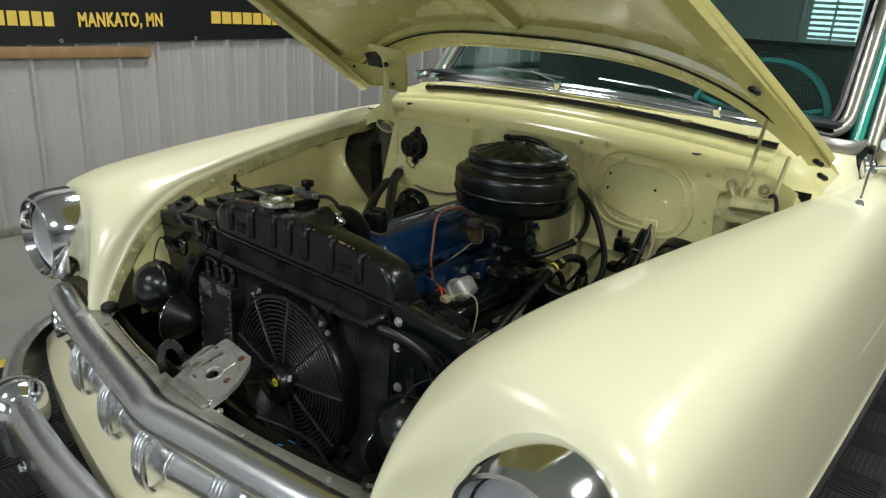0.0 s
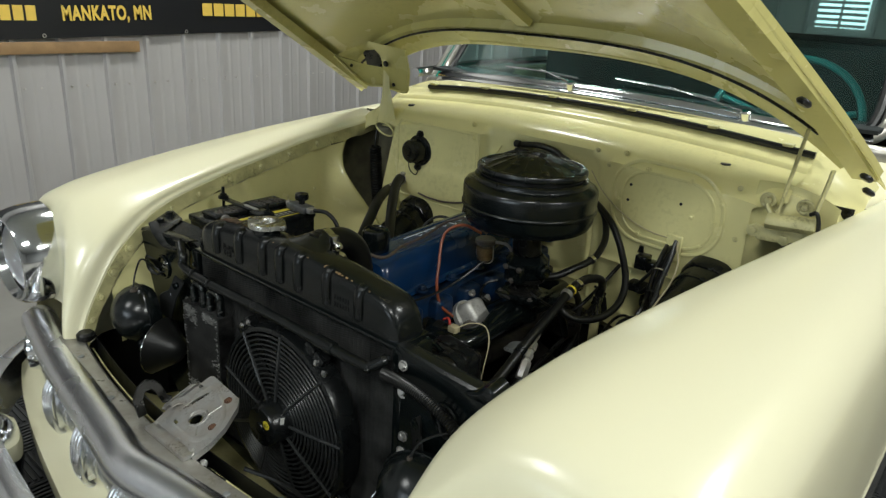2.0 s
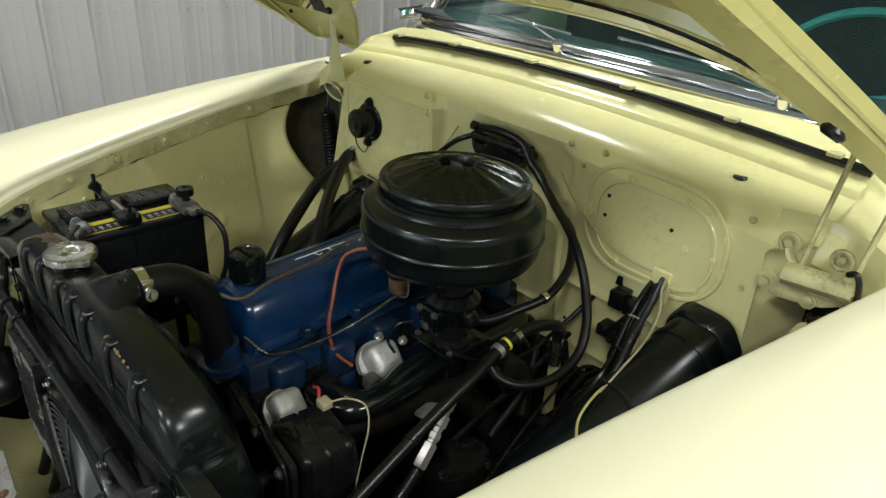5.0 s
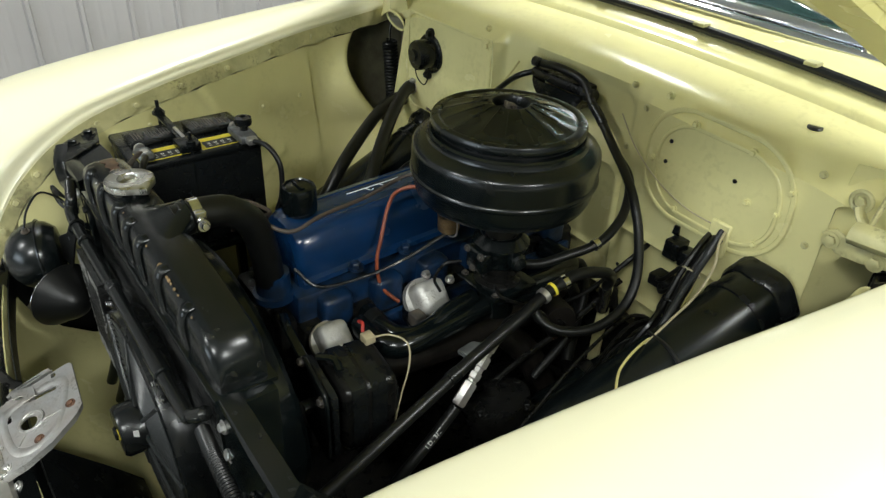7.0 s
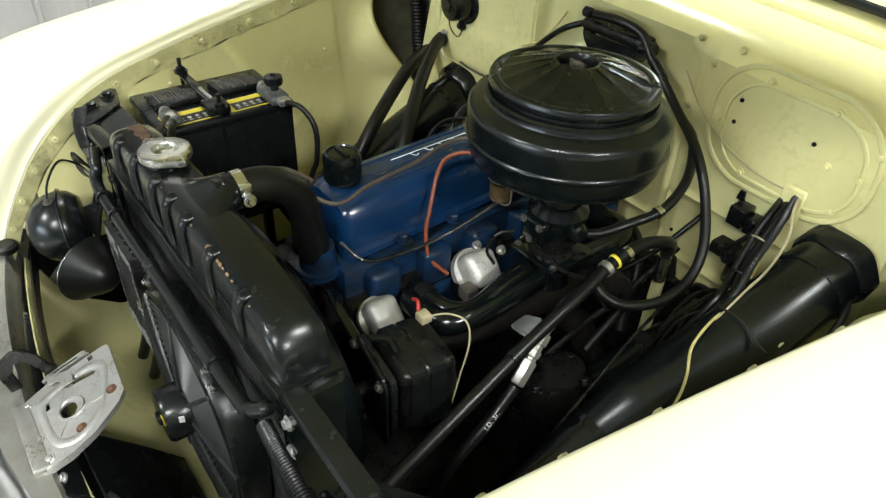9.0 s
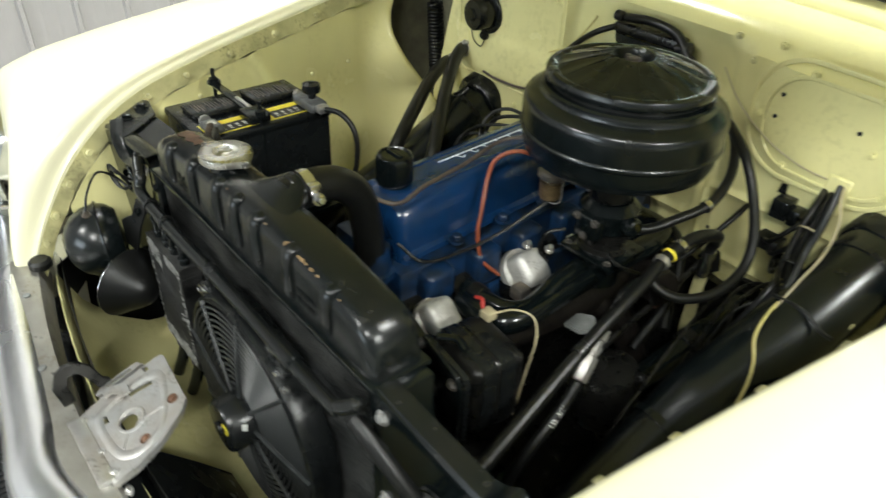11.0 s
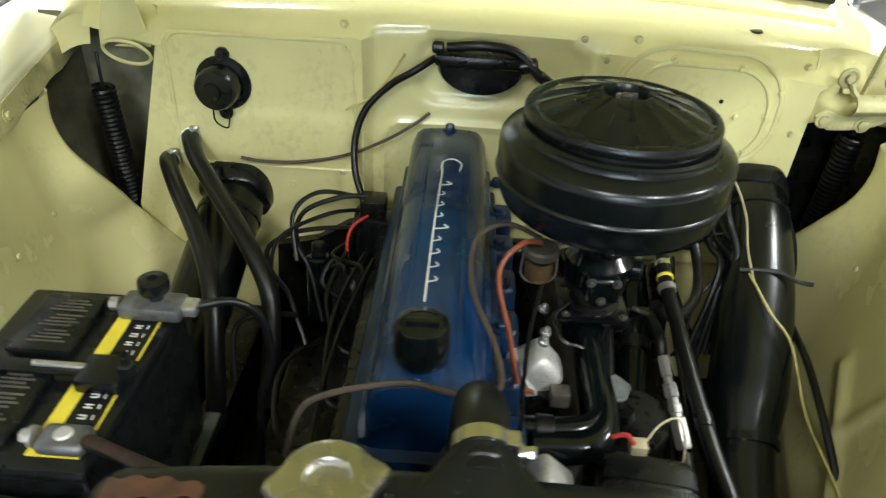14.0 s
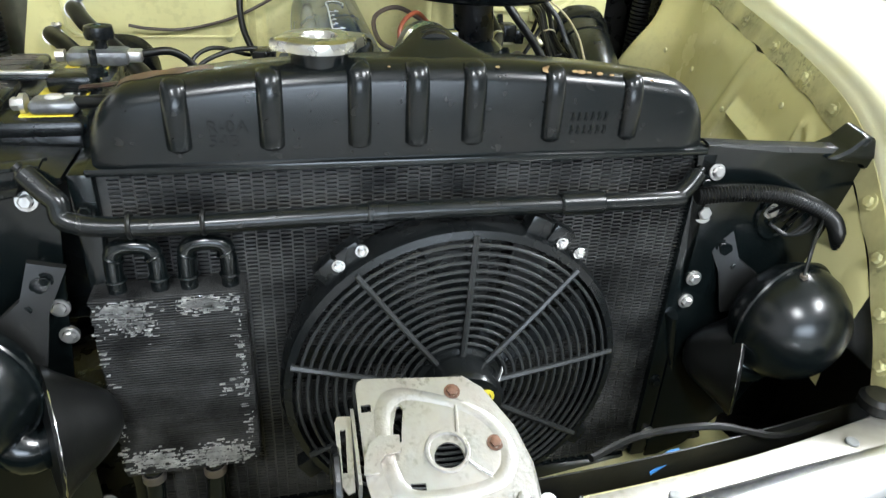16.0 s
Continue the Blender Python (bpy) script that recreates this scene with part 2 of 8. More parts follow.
def tube(bm, pts, r, seg=10, n=None, flat=1.0, ripple=0.0, up=None):
    P = cr(pts, n or max(8, 6 * len(pts))) if n != 0 else [Vector(p) for p in pts]
    rings, side = [], None
    for i, p in enumerate(P):
        d = (P[min(i + 1, len(P) - 1)] - P[max(i - 1, 0)]).normalized()
        if side is None:
            ref = Vector(up) if up else (V(0, 0, 1) if abs(d.z) < 0.9 else V(1, 0, 0))
            side = d.cross(ref).normalized()
        side = (side - d * side.dot(d)).normalized()
        top = side.cross(d)
        rr = (r(i / (len(P) - 1)) if callable(r) else r) * (1 + (ripple if i % 2 else 0))
        rings.append([bm.verts.new(p + side * math.cos(a) * rr + top * math.sin(a) * rr * flat) for a in (2 * math.pi * k / seg for k in range(seg))])
    for a, b in zip(rings, rings[1:]):
        for k in range(seg):
            bm.faces.new((a[k], a[(k + 1) % seg], b[(k + 1) % seg], b[k]))
    bm.faces.new(rings[0])
    bm.faces.new(rings[-1])
    return bm


def aim(loc, d):
    """A matrix that takes z to the direction d, at loc."""
    return Matrix.Translation(loc) @ Vector(d).to_track_quat("Z", "Y").to_matrix().to_4x4()


def lathe(bm, prof, seg=40, m=None, wob=None):
    m = m or Matrix()
    rings = []
    for r, z in prof:
        if r < 1e-6:
            rings.append([bm.verts.new(m @ V(0, 0, z))])
        else:
            rings.append([bm.verts.new(m @ V(r * math.cos(a), r * math.sin(a), z + (wob(r, a) if wob else 0))) for a in (2 * math.pi * k / seg for k in range(seg))])
    for a, b in zip(rings, rings[1:]):
        for k in range(seg):
            q = [a[k % len(a)], a[(k + 1) % len(a)], b[(k + 1) % len(b)], b[k % len(b)]]
            q = list(dict.fromkeys(q))
            if len(q) > 2:
                bm.faces.new(q)
    return bm


def cyl(bm, a, b, r, seg=20, bevel=0.0, r2=None):
    a, b = Vector(a), Vector(b)
    h = (b - a).length
    r2 = r if r2 is None else r2
    e = min(bevel, r * 0.9)
    prof = [(0, 0), (r - e, 0), (r, e), (r2, h - e), (r2 - e, h), (0, h)] if e else [(0, 0), (r, 0), (r2, h), (0, h)]
    return lathe(bm, prof, seg, aim(a, b - a))


def grid(bm, rows, thick=0.0):
    vs = [[bm.verts.new(p) for p in row] for row in rows]
    fs = []
    for a, b in zip(vs, vs[1:]):
        for i in range(len(a) - 1):
            fs.append(bm.faces.new((a[i], a[i + 1], b[i + 1], b[i])))
    if thick:
        bmesh.ops.recalc_face_normals(bm, faces=fs)
        bmesh.ops.solidify(bm, geom=fs, thickness=thick)
    return bm


def plate(bm, pts, d, holes=()):
    """A flat plate from an outline of 3D points, pushed by the vector d, with round or other holes."""
    edges = []
    for loop in (pts, *holes):
        vs = [bm.verts.new(p) for p in loop]
        edges += [bm.edges.new((vs[i], vs[(i + 1) % len(vs)])) for i in range(len(vs))]
    fs = [f for f in bmesh.ops.triangle_fill(bm, use_beauty=True, use_dissolve=False, edges=edges)["geom"] if isinstance(f, bmesh.types.BMFace)]
    ex = bmesh.ops.extrude_face_region(bm, geom=fs)["geom"]
    bmesh.ops.translate(bm, vec=Vector(d), verts=[v for v in ex if isinstance(v, bmesh.types.BMVert)])
    return bm


def ring_pts(c, r, ax, ay, n=20, sx=1.0):
    c, ax, ay = Vector(c), Vector(ax), Vector(ay)
    return [c + ax * (r * sx * math.cos(2 * math.pi * k / n)) + ay * (r * math.sin(2 * math.pi * k / n)) for k in range(n)]


def bolt(bm, p, d, r=0.008, h=0.006):
    m = aim(p, d)
    lathe(bm, [(0, -0.002), (r * 1.5, -0.002), (r * 1.5, h * 0.25), (r, h * 0.25)], 16, m)
    lathe(bm, [(r, h * 0.25), (r, h * 0.85), (r * 0.8, h), (0, h)], 6, m)
    return bm


def B():
    return bmesh.new()


def torus(bm, c, R, r, d, seg=48, rs=8):
    m = aim(c, d)
    rings = []
    for i in range(seg):
        a = 2 * math.pi * i / seg
        rings.append([bm.verts.new(m @ V((R + r * math.cos(t)) * math.cos(a), (R + r * math.cos(t)) * math.sin(a), r * math.sin(t))) for t in (2 * math.pi * k / rs for k in range(rs))])
    for i in range(seg):
        a, b = rings[i], rings[(i + 1) % seg]
        for k in range(rs):
            bm.faces.new((a[k], a[(k + 1) % rs], b[(k + 1) % rs], b[k]))
    return bm


def lettering(name, s, m, size, material, parent, depth=0.001, spread=1.0, shear=0.0, bold=0.0):
    cu = bpy.data.curves.new(name, "FONT")
    cu.body, cu.size, cu.extrude, cu.align_x, cu.align_y, cu.space_character, cu.shear = s, size, depth, "CENTER", "CENTER", spread, shear
    cu.offset = bold
    tmp = new(name, cu)
    me = bpy.data.meshes.new_from_object(tmp.evaluated_get(bpy.context.evaluated_depsgraph_get()))
    bpy.data.objects.remove(tmp)
    me.transform(m)
    me.materials.clear()
    me.materials.append(material)
    ob = new(name, me)
    ob.parent = parent
    if parent.type == "EMPTY":
        ob.matrix_parent_inverse = Matrix.Translation(parent.location).inverted()
    return ob


# ---- the workshop ----
FLOOR = 0.115
WALL_X = -2.85
bm = box(B(), -9, 9, -7, 9, FLOOR - 0.2, FLOOR)
tagged(part("floor", bm, CONCRETE), "smooth grey sealed concrete floor of a workshop", "floor", kind="structure")

wall = tagged(part("wall_west", box(B(), WALL_X - 0.16, WALL_X - 0.004, -7, 9, FLOOR, CEILING), SIDING), "pale grey ribbed steel siding wall", "wall", kind="structure")
RIB0, PITCH = 0.557, 0.2286


def siding_panel():
    """One cover width of siding: a flat sheet with a tall rib at its edge and two shallow swages."""
    prof = [(0.0, 0.0), (0.006, 0.0), (0.014, 0.02), (0.03, 0.02), (0.038, 0.0), (0.085, 0.0), (0.10, 0.002), (0.115, 0.0), (0.15, 0.0), (0.165, 0.002), (0.18, 0.0), (PITCH, 0.0)]
    bm = grid(B(), [[V(x, y, z) for y, x in prof] for z in (0.0, (CEILING - FLOOR) / 2, CEILING - FLOOR)])
    me = bpy.data.meshes.new("siding_panel")
    bm.to_mesh(me)
    bm.free()
    me.materials.append(SIDING)
    return me


panel_mesh = siding_panel()
for k in range(-30, 36):
    ob = new("siding_panel", panel_mesh)
    ob.parent = wall
    ob.location = (WALL_X, RIB0 + k * PITCH - 0.038, FLOOR)
screw_mesh = bpy.data.meshes.new("siding_screw")
bm = bolt(B(), (0, 0, 0), (1, 0, 0), 0.004, 0.004)
bm.to_mesh(screw_mesh)
bm.free()
screw_mesh.materials.append(STEEL)
for k in range(-8, 16):
    for z in (0.86, 2.0):
        for dy in (0.05, 0.13):
            ob = new("siding_screw", screw_mesh)
            ob.parent = wall
            ob.location = (WALL_X + 0.001, RIB0 + k * PITCH + dy - 0.03, z)
part("trim", box(B(), WALL_X, WALL_X + 0.03, -7, 9, FLOOR, FLOOR + 0.05, 0.004), PRIMER, wall)

wall_n = tagged(part("wall_north", box(B(), -9, 9, 8.8, 9, FLOOR, CEILING), SIDING), "pale ribbed siding wall behind the car", "wall", kind="structure")
for k in range(-13, 14):
    ob = new("siding_panel", panel_mesh)
    ob.parent = wall_n
    ob.matrix_basis = Matrix.Translation((k * PITCH * 1.6, 8.797, FLOOR)) @ Matrix.Rotation(radians(-90), 4, "Z") @ Matrix.Diagonal((1, 1.6, 1, 1))
tagged(part("wall_south", box(B(), -9, 9, -7.2, -7, FLOOR, CEILING), WHITE_WALL), "pale workshop wall before the car", "wall", kind="structure")
tagged(part("wall_east", box(B(), 8.8, 9, -7, 8.8, FLOOR, CEILING), WHITE_WALL), "pale workshop wall across the floor", "wall", kind="structure")
tagged(part("ceiling", box(B(), -9, 9, -7.2, 9, CEILING, CEILING + 0.15), CEIL), "white panelled workshop ceiling", "ceiling", kind="structure")

for lx, ly, watts in LAMPS:
    lamp = thing("ceiling_light", (lx, ly, CEILING), "white panel light fixture under the ceiling", "ceiling light", "workshop ceiling lights")
    part("fixture_body", box(B(), lx - 0.32, lx + 0.32, ly - 0.62, ly + 0.62, CEILING - 0.08, CEILING, 0.01), CEIL, lamp)
    part("diffuser", box(B(), lx - 0.28, lx + 0.28, ly - 0.58, ly + 0.58, CEILING - 0.1, CEILING - 0.08, 0.004), LAMP_LENS, lamp)

# banner and board on the siding
BX = WALL_X + 0.02
banner = thing("banner", (BX, 1.3, 1.11), "black vinyl banner with yellow lettering on the siding", "banner")
rows = []
for i in range(25):
    z = 1.105 + i * 0.05
    rows.append([V(BX + 0.006 + 0.004 * math.sin(y * 3.1 + z * 5) + 0.003 * math.sin(y * 11), y, z + 0.026 * (y - 0.7)) for y in [-1.8 + 0.06 * k for k in range(84)]])
part("sheet", grid(B(), rows, 0.002), VINYL, banner)
for s, y, z, size, spread in (("MANKATO, MN", 1.02, 1.228, 0.098, 1.02), ("RESTORATION   SERVICE", 1.02, 1.385, 0.098, 1.0)):
    lettering("lettering", s, Matrix.Translation((BX + 0.016, y, z)) @ pose(0, 0, 0, 90, 0, 90) @ pose(0, 0, 0, 0, 0, 1.4) @ Matrix.Diagonal((0.64, 1, 1, 1)), size, LETTER_Y, banner, spread=1.1, bold=0.0036)
for y0, n, z, w in ((0.22, 8, 1.19, 0.045), (1.57, 11, 1.225, 0.062), (1.57, 11, 1.43, 0.05)):
    for k in range(n):
        part("print_bar", box(B(), BX + 0.012, BX + 0.016, y0 + k * (w + 0.012), y0 + k * (w + 0.012) + w, z, z + 0.07), LETTER_Y, banner)
for y in (-0.2, 0.69, 1.46, 2.2, 2.9):
    part("grommet", torus(B(), (BX + 0.014, y, 1.118 + 0.026 * (y - 0.7)), 0.008, 0.003, (1, 0, 0), 16, 6), STEEL, banner)
single("board", box(B(), WALL_X + 0.016, WALL_X + 0.034, -1.2, 1.175, 1.03, 1.088, 0.003), WOOD, "narrow bare wooden board screwed to the siding", "board")

# window with blinds far behind the car
WX0, WX1 = -1.32, -0.78
win = thing("window_1", (-1.05, 8.8, 1.3), "bright workshop window with white slatted blinds", "window", kind="structure")
part("pane", box(B(), WX0, WX1, 8.78, 8.795, 1.30, 2.65), DAY, win)
bm = B()
for k in range(22):
    box(bm, WX0, WX1, 8.70, 8.735, 1.31 + k * 0.064, 1.345 + k * 0.064)
part("blind", bm, CEIL, win)
part("window_frame", grid(B(), [[V(WX0 - 0.07, 8.76, 1.22), V(WX1 + 0.07, 8.76, 1.22)], [V(WX0 - 0.07, 8.76, 1.30), V(WX1 + 0.07, 8.76, 1.30)]], 0.03), CEIL, win)

# overhead door with a daylit band of windows, before the car
door = thing("door_1", (0.3, -6.98, FLOOR), "white sectional workshop door with a row of bright windows", "door", kind="structure")
part("door_leaf", box(B(), -1.6, 2.2, -6.995, -6.96, FLOOR, 1.1), WHITE_WALL, door)
part("door_leaf", box(B(), -1.6, 2.2, -6.995, -6.96, 2.9, 3.3), WHITE_WALL, door)
for k in range(4):
    part("pane", box(B(), -1.35 + k * 0.86, -0.6 + k * 0.86, -6.985, -6.97, 1.2, 2.8), DAY, door)

# floor mats of interlocking chevron tiles under the car
mats = thing("floor_mat", (0, 0, FLOOR), "black interlocking ribbed floor tiles with a yellow edge", "floor mat")
TILE, MX0 = 0.305, -1.36
bm = B()
box(bm, 0, TILE - 0.002, 0, TILE - 0.002, 0, 0.012)
for k in range(9):
    s = 0.012 + k * 0.0165
    w = 0.0075
    box(bm, s, s + w, 0.006, TILE / 2 - 0.004, 0.012, 0.018)
    box(bm, TILE - s - w, TILE - s, TILE / 2 + 0.004, TILE - 0.008, 0.012, 0.018)
    box(bm, 0.006, TILE / 2 - 0.004, TILE - s - w, TILE - s, 0.012, 0.018)
    box(bm, TILE / 2 + 0.004, TILE - 0.008, s, s + w, 0.012, 0.018)
tile_me = bpy.data.meshes.new("floor_tile")
bm.to_mesh(tile_me)
bm.free()
tile_me.materials.append(MAT_BLACK)
for i in range(10):
    for j in range(-4, 16):
        ob = new("floor_tile", tile_me)
        ob.parent = mats
        ob.location = (MX0 + i * TILE, j * TILE, 0)
part("edging", box(B(), MX0 - 0.06, MX0 - 0.002, -4 * TILE, 16 * TILE, FLOOR, FLOOR + 0.012, 0.004), MAT_YELLOW, mats)
part("edging", box(B(), MX0 + 10 * TILE, MX0 + 10 * TILE + 0.06, -4 * TILE, 16 * TILE, FLOOR, FLOOR + 0.012, 0.004), MAT_YELLOW, mats)

# ---- the car ----
car = thing("car", (0, 1.2, FLOOR), "cream two-tone vintage sedan with its hood open", "car")

# fender sections from the rear to the nose: edge of the bay, crown, shoulder, side, foot
SECT = [
    [(0.86, 1.90, 1.03), (0.87, 1.90, 1.04), (0.90, 1.90, 1.045), (0.945, 1.90, 0.99), (0.955, 1.90, 0.80), (0.945, 1.90, 0.22)],
    [(0.80, 1.15, 1.018), (0.815, 1.15, 1.030), (0.86, 1.15, 1.030), (0.925, 1.15, 0.985), (0.95, 1.15, 0.80), (0.945, 1.15, 0.22)],
    [(0.715, 0.70, 0.984), (0.732, 0.70, 0.999), (0.80, 0.70, 1.006), (0.915, 0.70, 0.965), (0.95, 0.70, 0.79), (0.94, 0.70, 0.22)],
    [(0.656, 0.45, 0.956), (0.675, 0.45, 0.975), (0.765, 0.45, 0.986), (0.905, 0.45, 0.948), (0.945, 0.45, 0.78), (0.935, 0.45, 0.22)],
    [(0.604, 0.22, 0.928), (0.624, 0.22, 0.948), (0.735, 0.22, 0.966), (0.895, 0.22, 0.925), (0.94, 0.22, 0.77), (0.93, 0.22, 0.36)],
    [(0.563, 0.05, 0.892), (0.584, 0.045, 0.918), (0.70, 0.04, 0.945), (0.885, 0.05, 0.905), (0.935, 0.05, 0.76), (0.92, 0.05, 0.38)],
    [(0.524, -0.07, 0.825), (0.546, -0.085, 0.866), (0.675, -0.06, 0.925), (0.878, -0.05, 0.888), (0.93, -0.07, 0.75), (0.915, -0.04, 0.40)],
    [(0.504, -0.145, 0.735), (0.528, -0.165, 0.788), (0.655, -0.122, 0.893), (0.868, -0.112, 0.862), (0.922, -0.12, 0.735), (0.905, -0.10, 0.42)],
    [(0.492, -0.19, 0.655), (0.517, -0.21, 0.70), (0.63, -0.153, 0.825), (0.85, -0.143, 0.79), (0.905, -0.14, 0.67), (0.885, -0.13, 0.44)],
    [(0.486, -0.21, 0.60), (0.51, -0.225, 0.62), (0.62, -0.165, 0.66), (0.82, -0.152, 0.63), (0.87, -0.15, 0.58), (0.86, -0.14, 0.45)],
]


# the passenger's rear edge runs closer to the hinge
SECT_FAR = [list(row) for row in SECT]
for k, shift in ((1, (-0.045, -0.04, -0.015)), (2, (-0.011, -0.010, -0.003))):
    for i, dx in enumerate(shift):
        x, y, z = SECT[k][i]
        SECT_FAR[k][i] = (x + dx, y, z)


def lines(sections, n_long):
    return list(zip(*[cr([s[i] for s in sections], n_long) for i in range(len(sections[0]))]))


def flip(p, side):
    return V(p[0] * side, p[1], p[2])


def fender(side):
    secs = lines(SECT if side > 0 else SECT_FAR, 70)
    rows = [[flip(p, side) for p in cr(s, 30)] for s in secs]
    # rolled lip down into the flange
    rows = [[r[0] + V(-0.004 * side, 0, -0.012), r[0] + V(-0.003 * side, 0, -0.004), *r] for r in rows]
    ob = part("fender", grid(B(), rows, 0.0025), CREAM, car)
    return ob


RIBS = (
    (((0.20, 0.784), (0.25, 0.790), (0.325, 0.801)), 0.012, 0.011),
    (((0.305, 0.928), (0.347, 0.857), (0.40, 0.73), (0.425, 0.66)), 0.007, 0.013),
    (((0.14, 0.79), (0.136, 0.838), (0.12, 0.845), (0.106, 0.83)), 0.005, 0.007),
    (((0.18, 0.52), (0.36, 0.61), (0.52, 0.70)), 0.009, 0.013),
)


def pressed(y, z):
    """How far the stamped ribs stand out of the inner wing."""
    h = 0.0
    for pts, high, wide in RIBS:
        best = 1.0
        for (ya, za), (yb, zb) in zip(pts, pts[1:]):
            dy, dz = yb - ya, zb - za
            t = min(1.0, max(0.0, ((y - ya) * dy + (z - za) * dz) / (dy * dy + dz * dz)))
            best = min(best, math.hypot(y - ya - dy * t, z - za - dz * t))
        h += high * math.exp(-(best / wide) ** 2)
    return h


def apron(side):
    """Inner wing: flange with its row of bolts, then the panel down into the bay."""
    rows, flange = [], []
    edge = [row[0] for row in (SECT if side > 0 else SECT_FAR)]
    fine = cr(edge, 420)
    for i, p in enumerate(fine):
        if p.y > 0.98:
            continue
        w = min(1.0, max(0.0, (0.16 - p.y) / 0.30))
        inn = (V(-1, 0, 0) * (1 - w) + V(-0.35, 0.9, 0.1) * w).normalized()
        a = p + V(-0.003, 0.002, -0.01)
        b = a + inn * 0.010 + V(0, 0, -0.034)
        if i % 3 == 0:
            flange.append([flip(a + (b - a) * t + V(0, 0, 0.0025 * math.sin(p.y * 60 + p.z * 40) * t), side) for t in (0, 0.3, 0.6, 1.0)])
        if not -0.12 < p.y < 0.64:
            continue
        wave = 0.016 * math.exp(-((p.y - 0.30) / 0.06) ** 2)
        low = max(0.36, b.z - 0.55) if p.y > 0.03 else 0.605
        col = []
        for t in range(61):
            u = t / 60
            z = b.z + (low - b.z) * u
            x = b.x - 0.085 * min(1, u * 1.4) * (1 if p.y > 0.1 else max(0.3, 1 - (0.1 - p.y) * 4)) - wave * u * 0.6
            col.append(flip(V(x - pressed(b.y, z), b.y + 0.004, z), side))
        rows.append(col)
    fl = part("flange", grid(B(), flange, 0.002), CREAM_DUST, car)
    part("inner_wing", grid(B(), rows), CREAM_BAY, car)
    for i in range(28, 112, 7):
        p = fine[int(i * 3.5)] + V(-0.010, 0.002, -0.027)
        if p.y < 0.95:
            part("flange_bolt", bolt(B(), flip(p, side), (-0.9 * side, 0.1, 0.3), 0.0065, 0.007), CREAM_DUST, fl)
    # rear part of the panel, swept round to the hinge pocket
    tail = [(0.592, 0.835, 0.70), (0.59, 0.865, 0.65), (0.59, 0.875, 0.54), (0.59, 0.875, 0.40)] if side > 0 else [(0.604, 0.825, 0.712), (0.571, 0.838, 0.665), (0.535, 0.845, 0.622), (0.505, 0.85, 0.585), (0.49, 0.85, 0.45)]
    lip = cr([(0.690, 0.785, 0.948), (0.678, 0.760, 0.905), (0.655, 0.748, 0.862), (0.624, 0.758, 0.814), (0.606, 0.792, 0.757)] + tail, 44)
    rows = []
    for p in lip:
        z = 0.932 - (0.948 - p.z) * 0.95
        q = V(0.687 - 0.085 * min(1, 1.4 * (0.932 - z) / 0.55), 0.634, z)
        row = []
        for k in range(13):
            t = 0.97 * k / 12
            w = t * t * (3 - 2 * t)
            row.append((q + V(0.20, 1, 0.06) * (p.y - q.y) * t) * (1 - w) + (q + (p - q) * t) * w)
        rows.append([flip(v, side) for v in row + [p + V(0.001, 0.002, 0), p + V(0.005, 0.009, 0.001), p + V(0.013, 0.014, 0.002), p + V(0.024, 0.015, 0.002)]])
    part("inner_wing_rear", grid(B(), rows), CREAM_BAY, car)
    # near-black sheet added under the wing's nose, standing in for shade there
    rows = [[flip(V(x, y, z), side) for z in (0.30, 0.45, 0.58)] for x, y in ((0.50, -0.165), (0.56, -0.15), (0.60, -0.10), (0.61, 0.0), (0.60, 0.06))]
    part("wing_shade_sheet", grid(B(), rows, 0.003), RUBBER, car)
    # pocket behind the panel with the hood spring; dark walls hold its shade as colour
    coat = GREASE_SHADE if side > 0 else RECESS_SHADE
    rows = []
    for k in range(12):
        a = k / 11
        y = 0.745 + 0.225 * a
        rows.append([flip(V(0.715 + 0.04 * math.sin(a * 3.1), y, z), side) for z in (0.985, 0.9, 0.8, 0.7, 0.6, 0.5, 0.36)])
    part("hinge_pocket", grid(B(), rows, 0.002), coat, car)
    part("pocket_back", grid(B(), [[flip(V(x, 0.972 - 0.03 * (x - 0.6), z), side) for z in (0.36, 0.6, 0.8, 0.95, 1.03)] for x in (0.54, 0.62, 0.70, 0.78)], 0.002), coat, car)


for side in (1, -1):
    fender(side)
    apron(side)

# firewall with stamped relief
FW = 0.868


def rr(x, z, cx, cz, hx, hz, r):
    dx, dz = abs(x - cx) - hx + r, abs(z - cz) - hz + r
    return math.hypot(max(dx, 0), max(dz, 0)) + min(max(dx, dz), 0) - r


def bump1(d, w):
    return math.exp(-(d / w) ** 2)


def relief(x, z):
    h = 0.0
    # oval access cover on the driver's side
    h += 0.006 / (1 + math.exp(rr(x, z, 0.398, 0.965, 0.142, 0.104, 0.085) / 0.004))
    # step at either side of the middle bay
    h += 0.018 / (1 + math.exp((x + 0.165 - 0.05 * max(0, z - 0.98)) / 0.004))
    h += 0.010 / (1 + math.exp(-(x - 0.228) / 0.005))
    h += 0.012 * bump1(x + 0.172, 0.008)
    # shallow recess for the wiper gear
    h -= 0.012 / (1 + math.exp(rr(x, z, 0.06, 1.0, 0.14, 0.055, 0.04) / 0.004))
    h += 0.006 / (1 + math.exp(rr(x, z, -0.36, 0.86, 0.15, 0.05, 0.03) / 0.006))
    h += 0.007 * bump1(rr(x, z, 0.03, 0.80, 0.165, 0.10, 0.03), 0.007)
    h += 0.008 * bump1(rr(x, z, 0.41, 0.72, 0.20, 0.07, 0.03), 0.007)
    h += 0.004 * bump1(x - 0.215, 0.006) * (1 if z > 0.7 else 0)
    return h


def top_z(x):
    return 1.085 - 0.085 * x * x


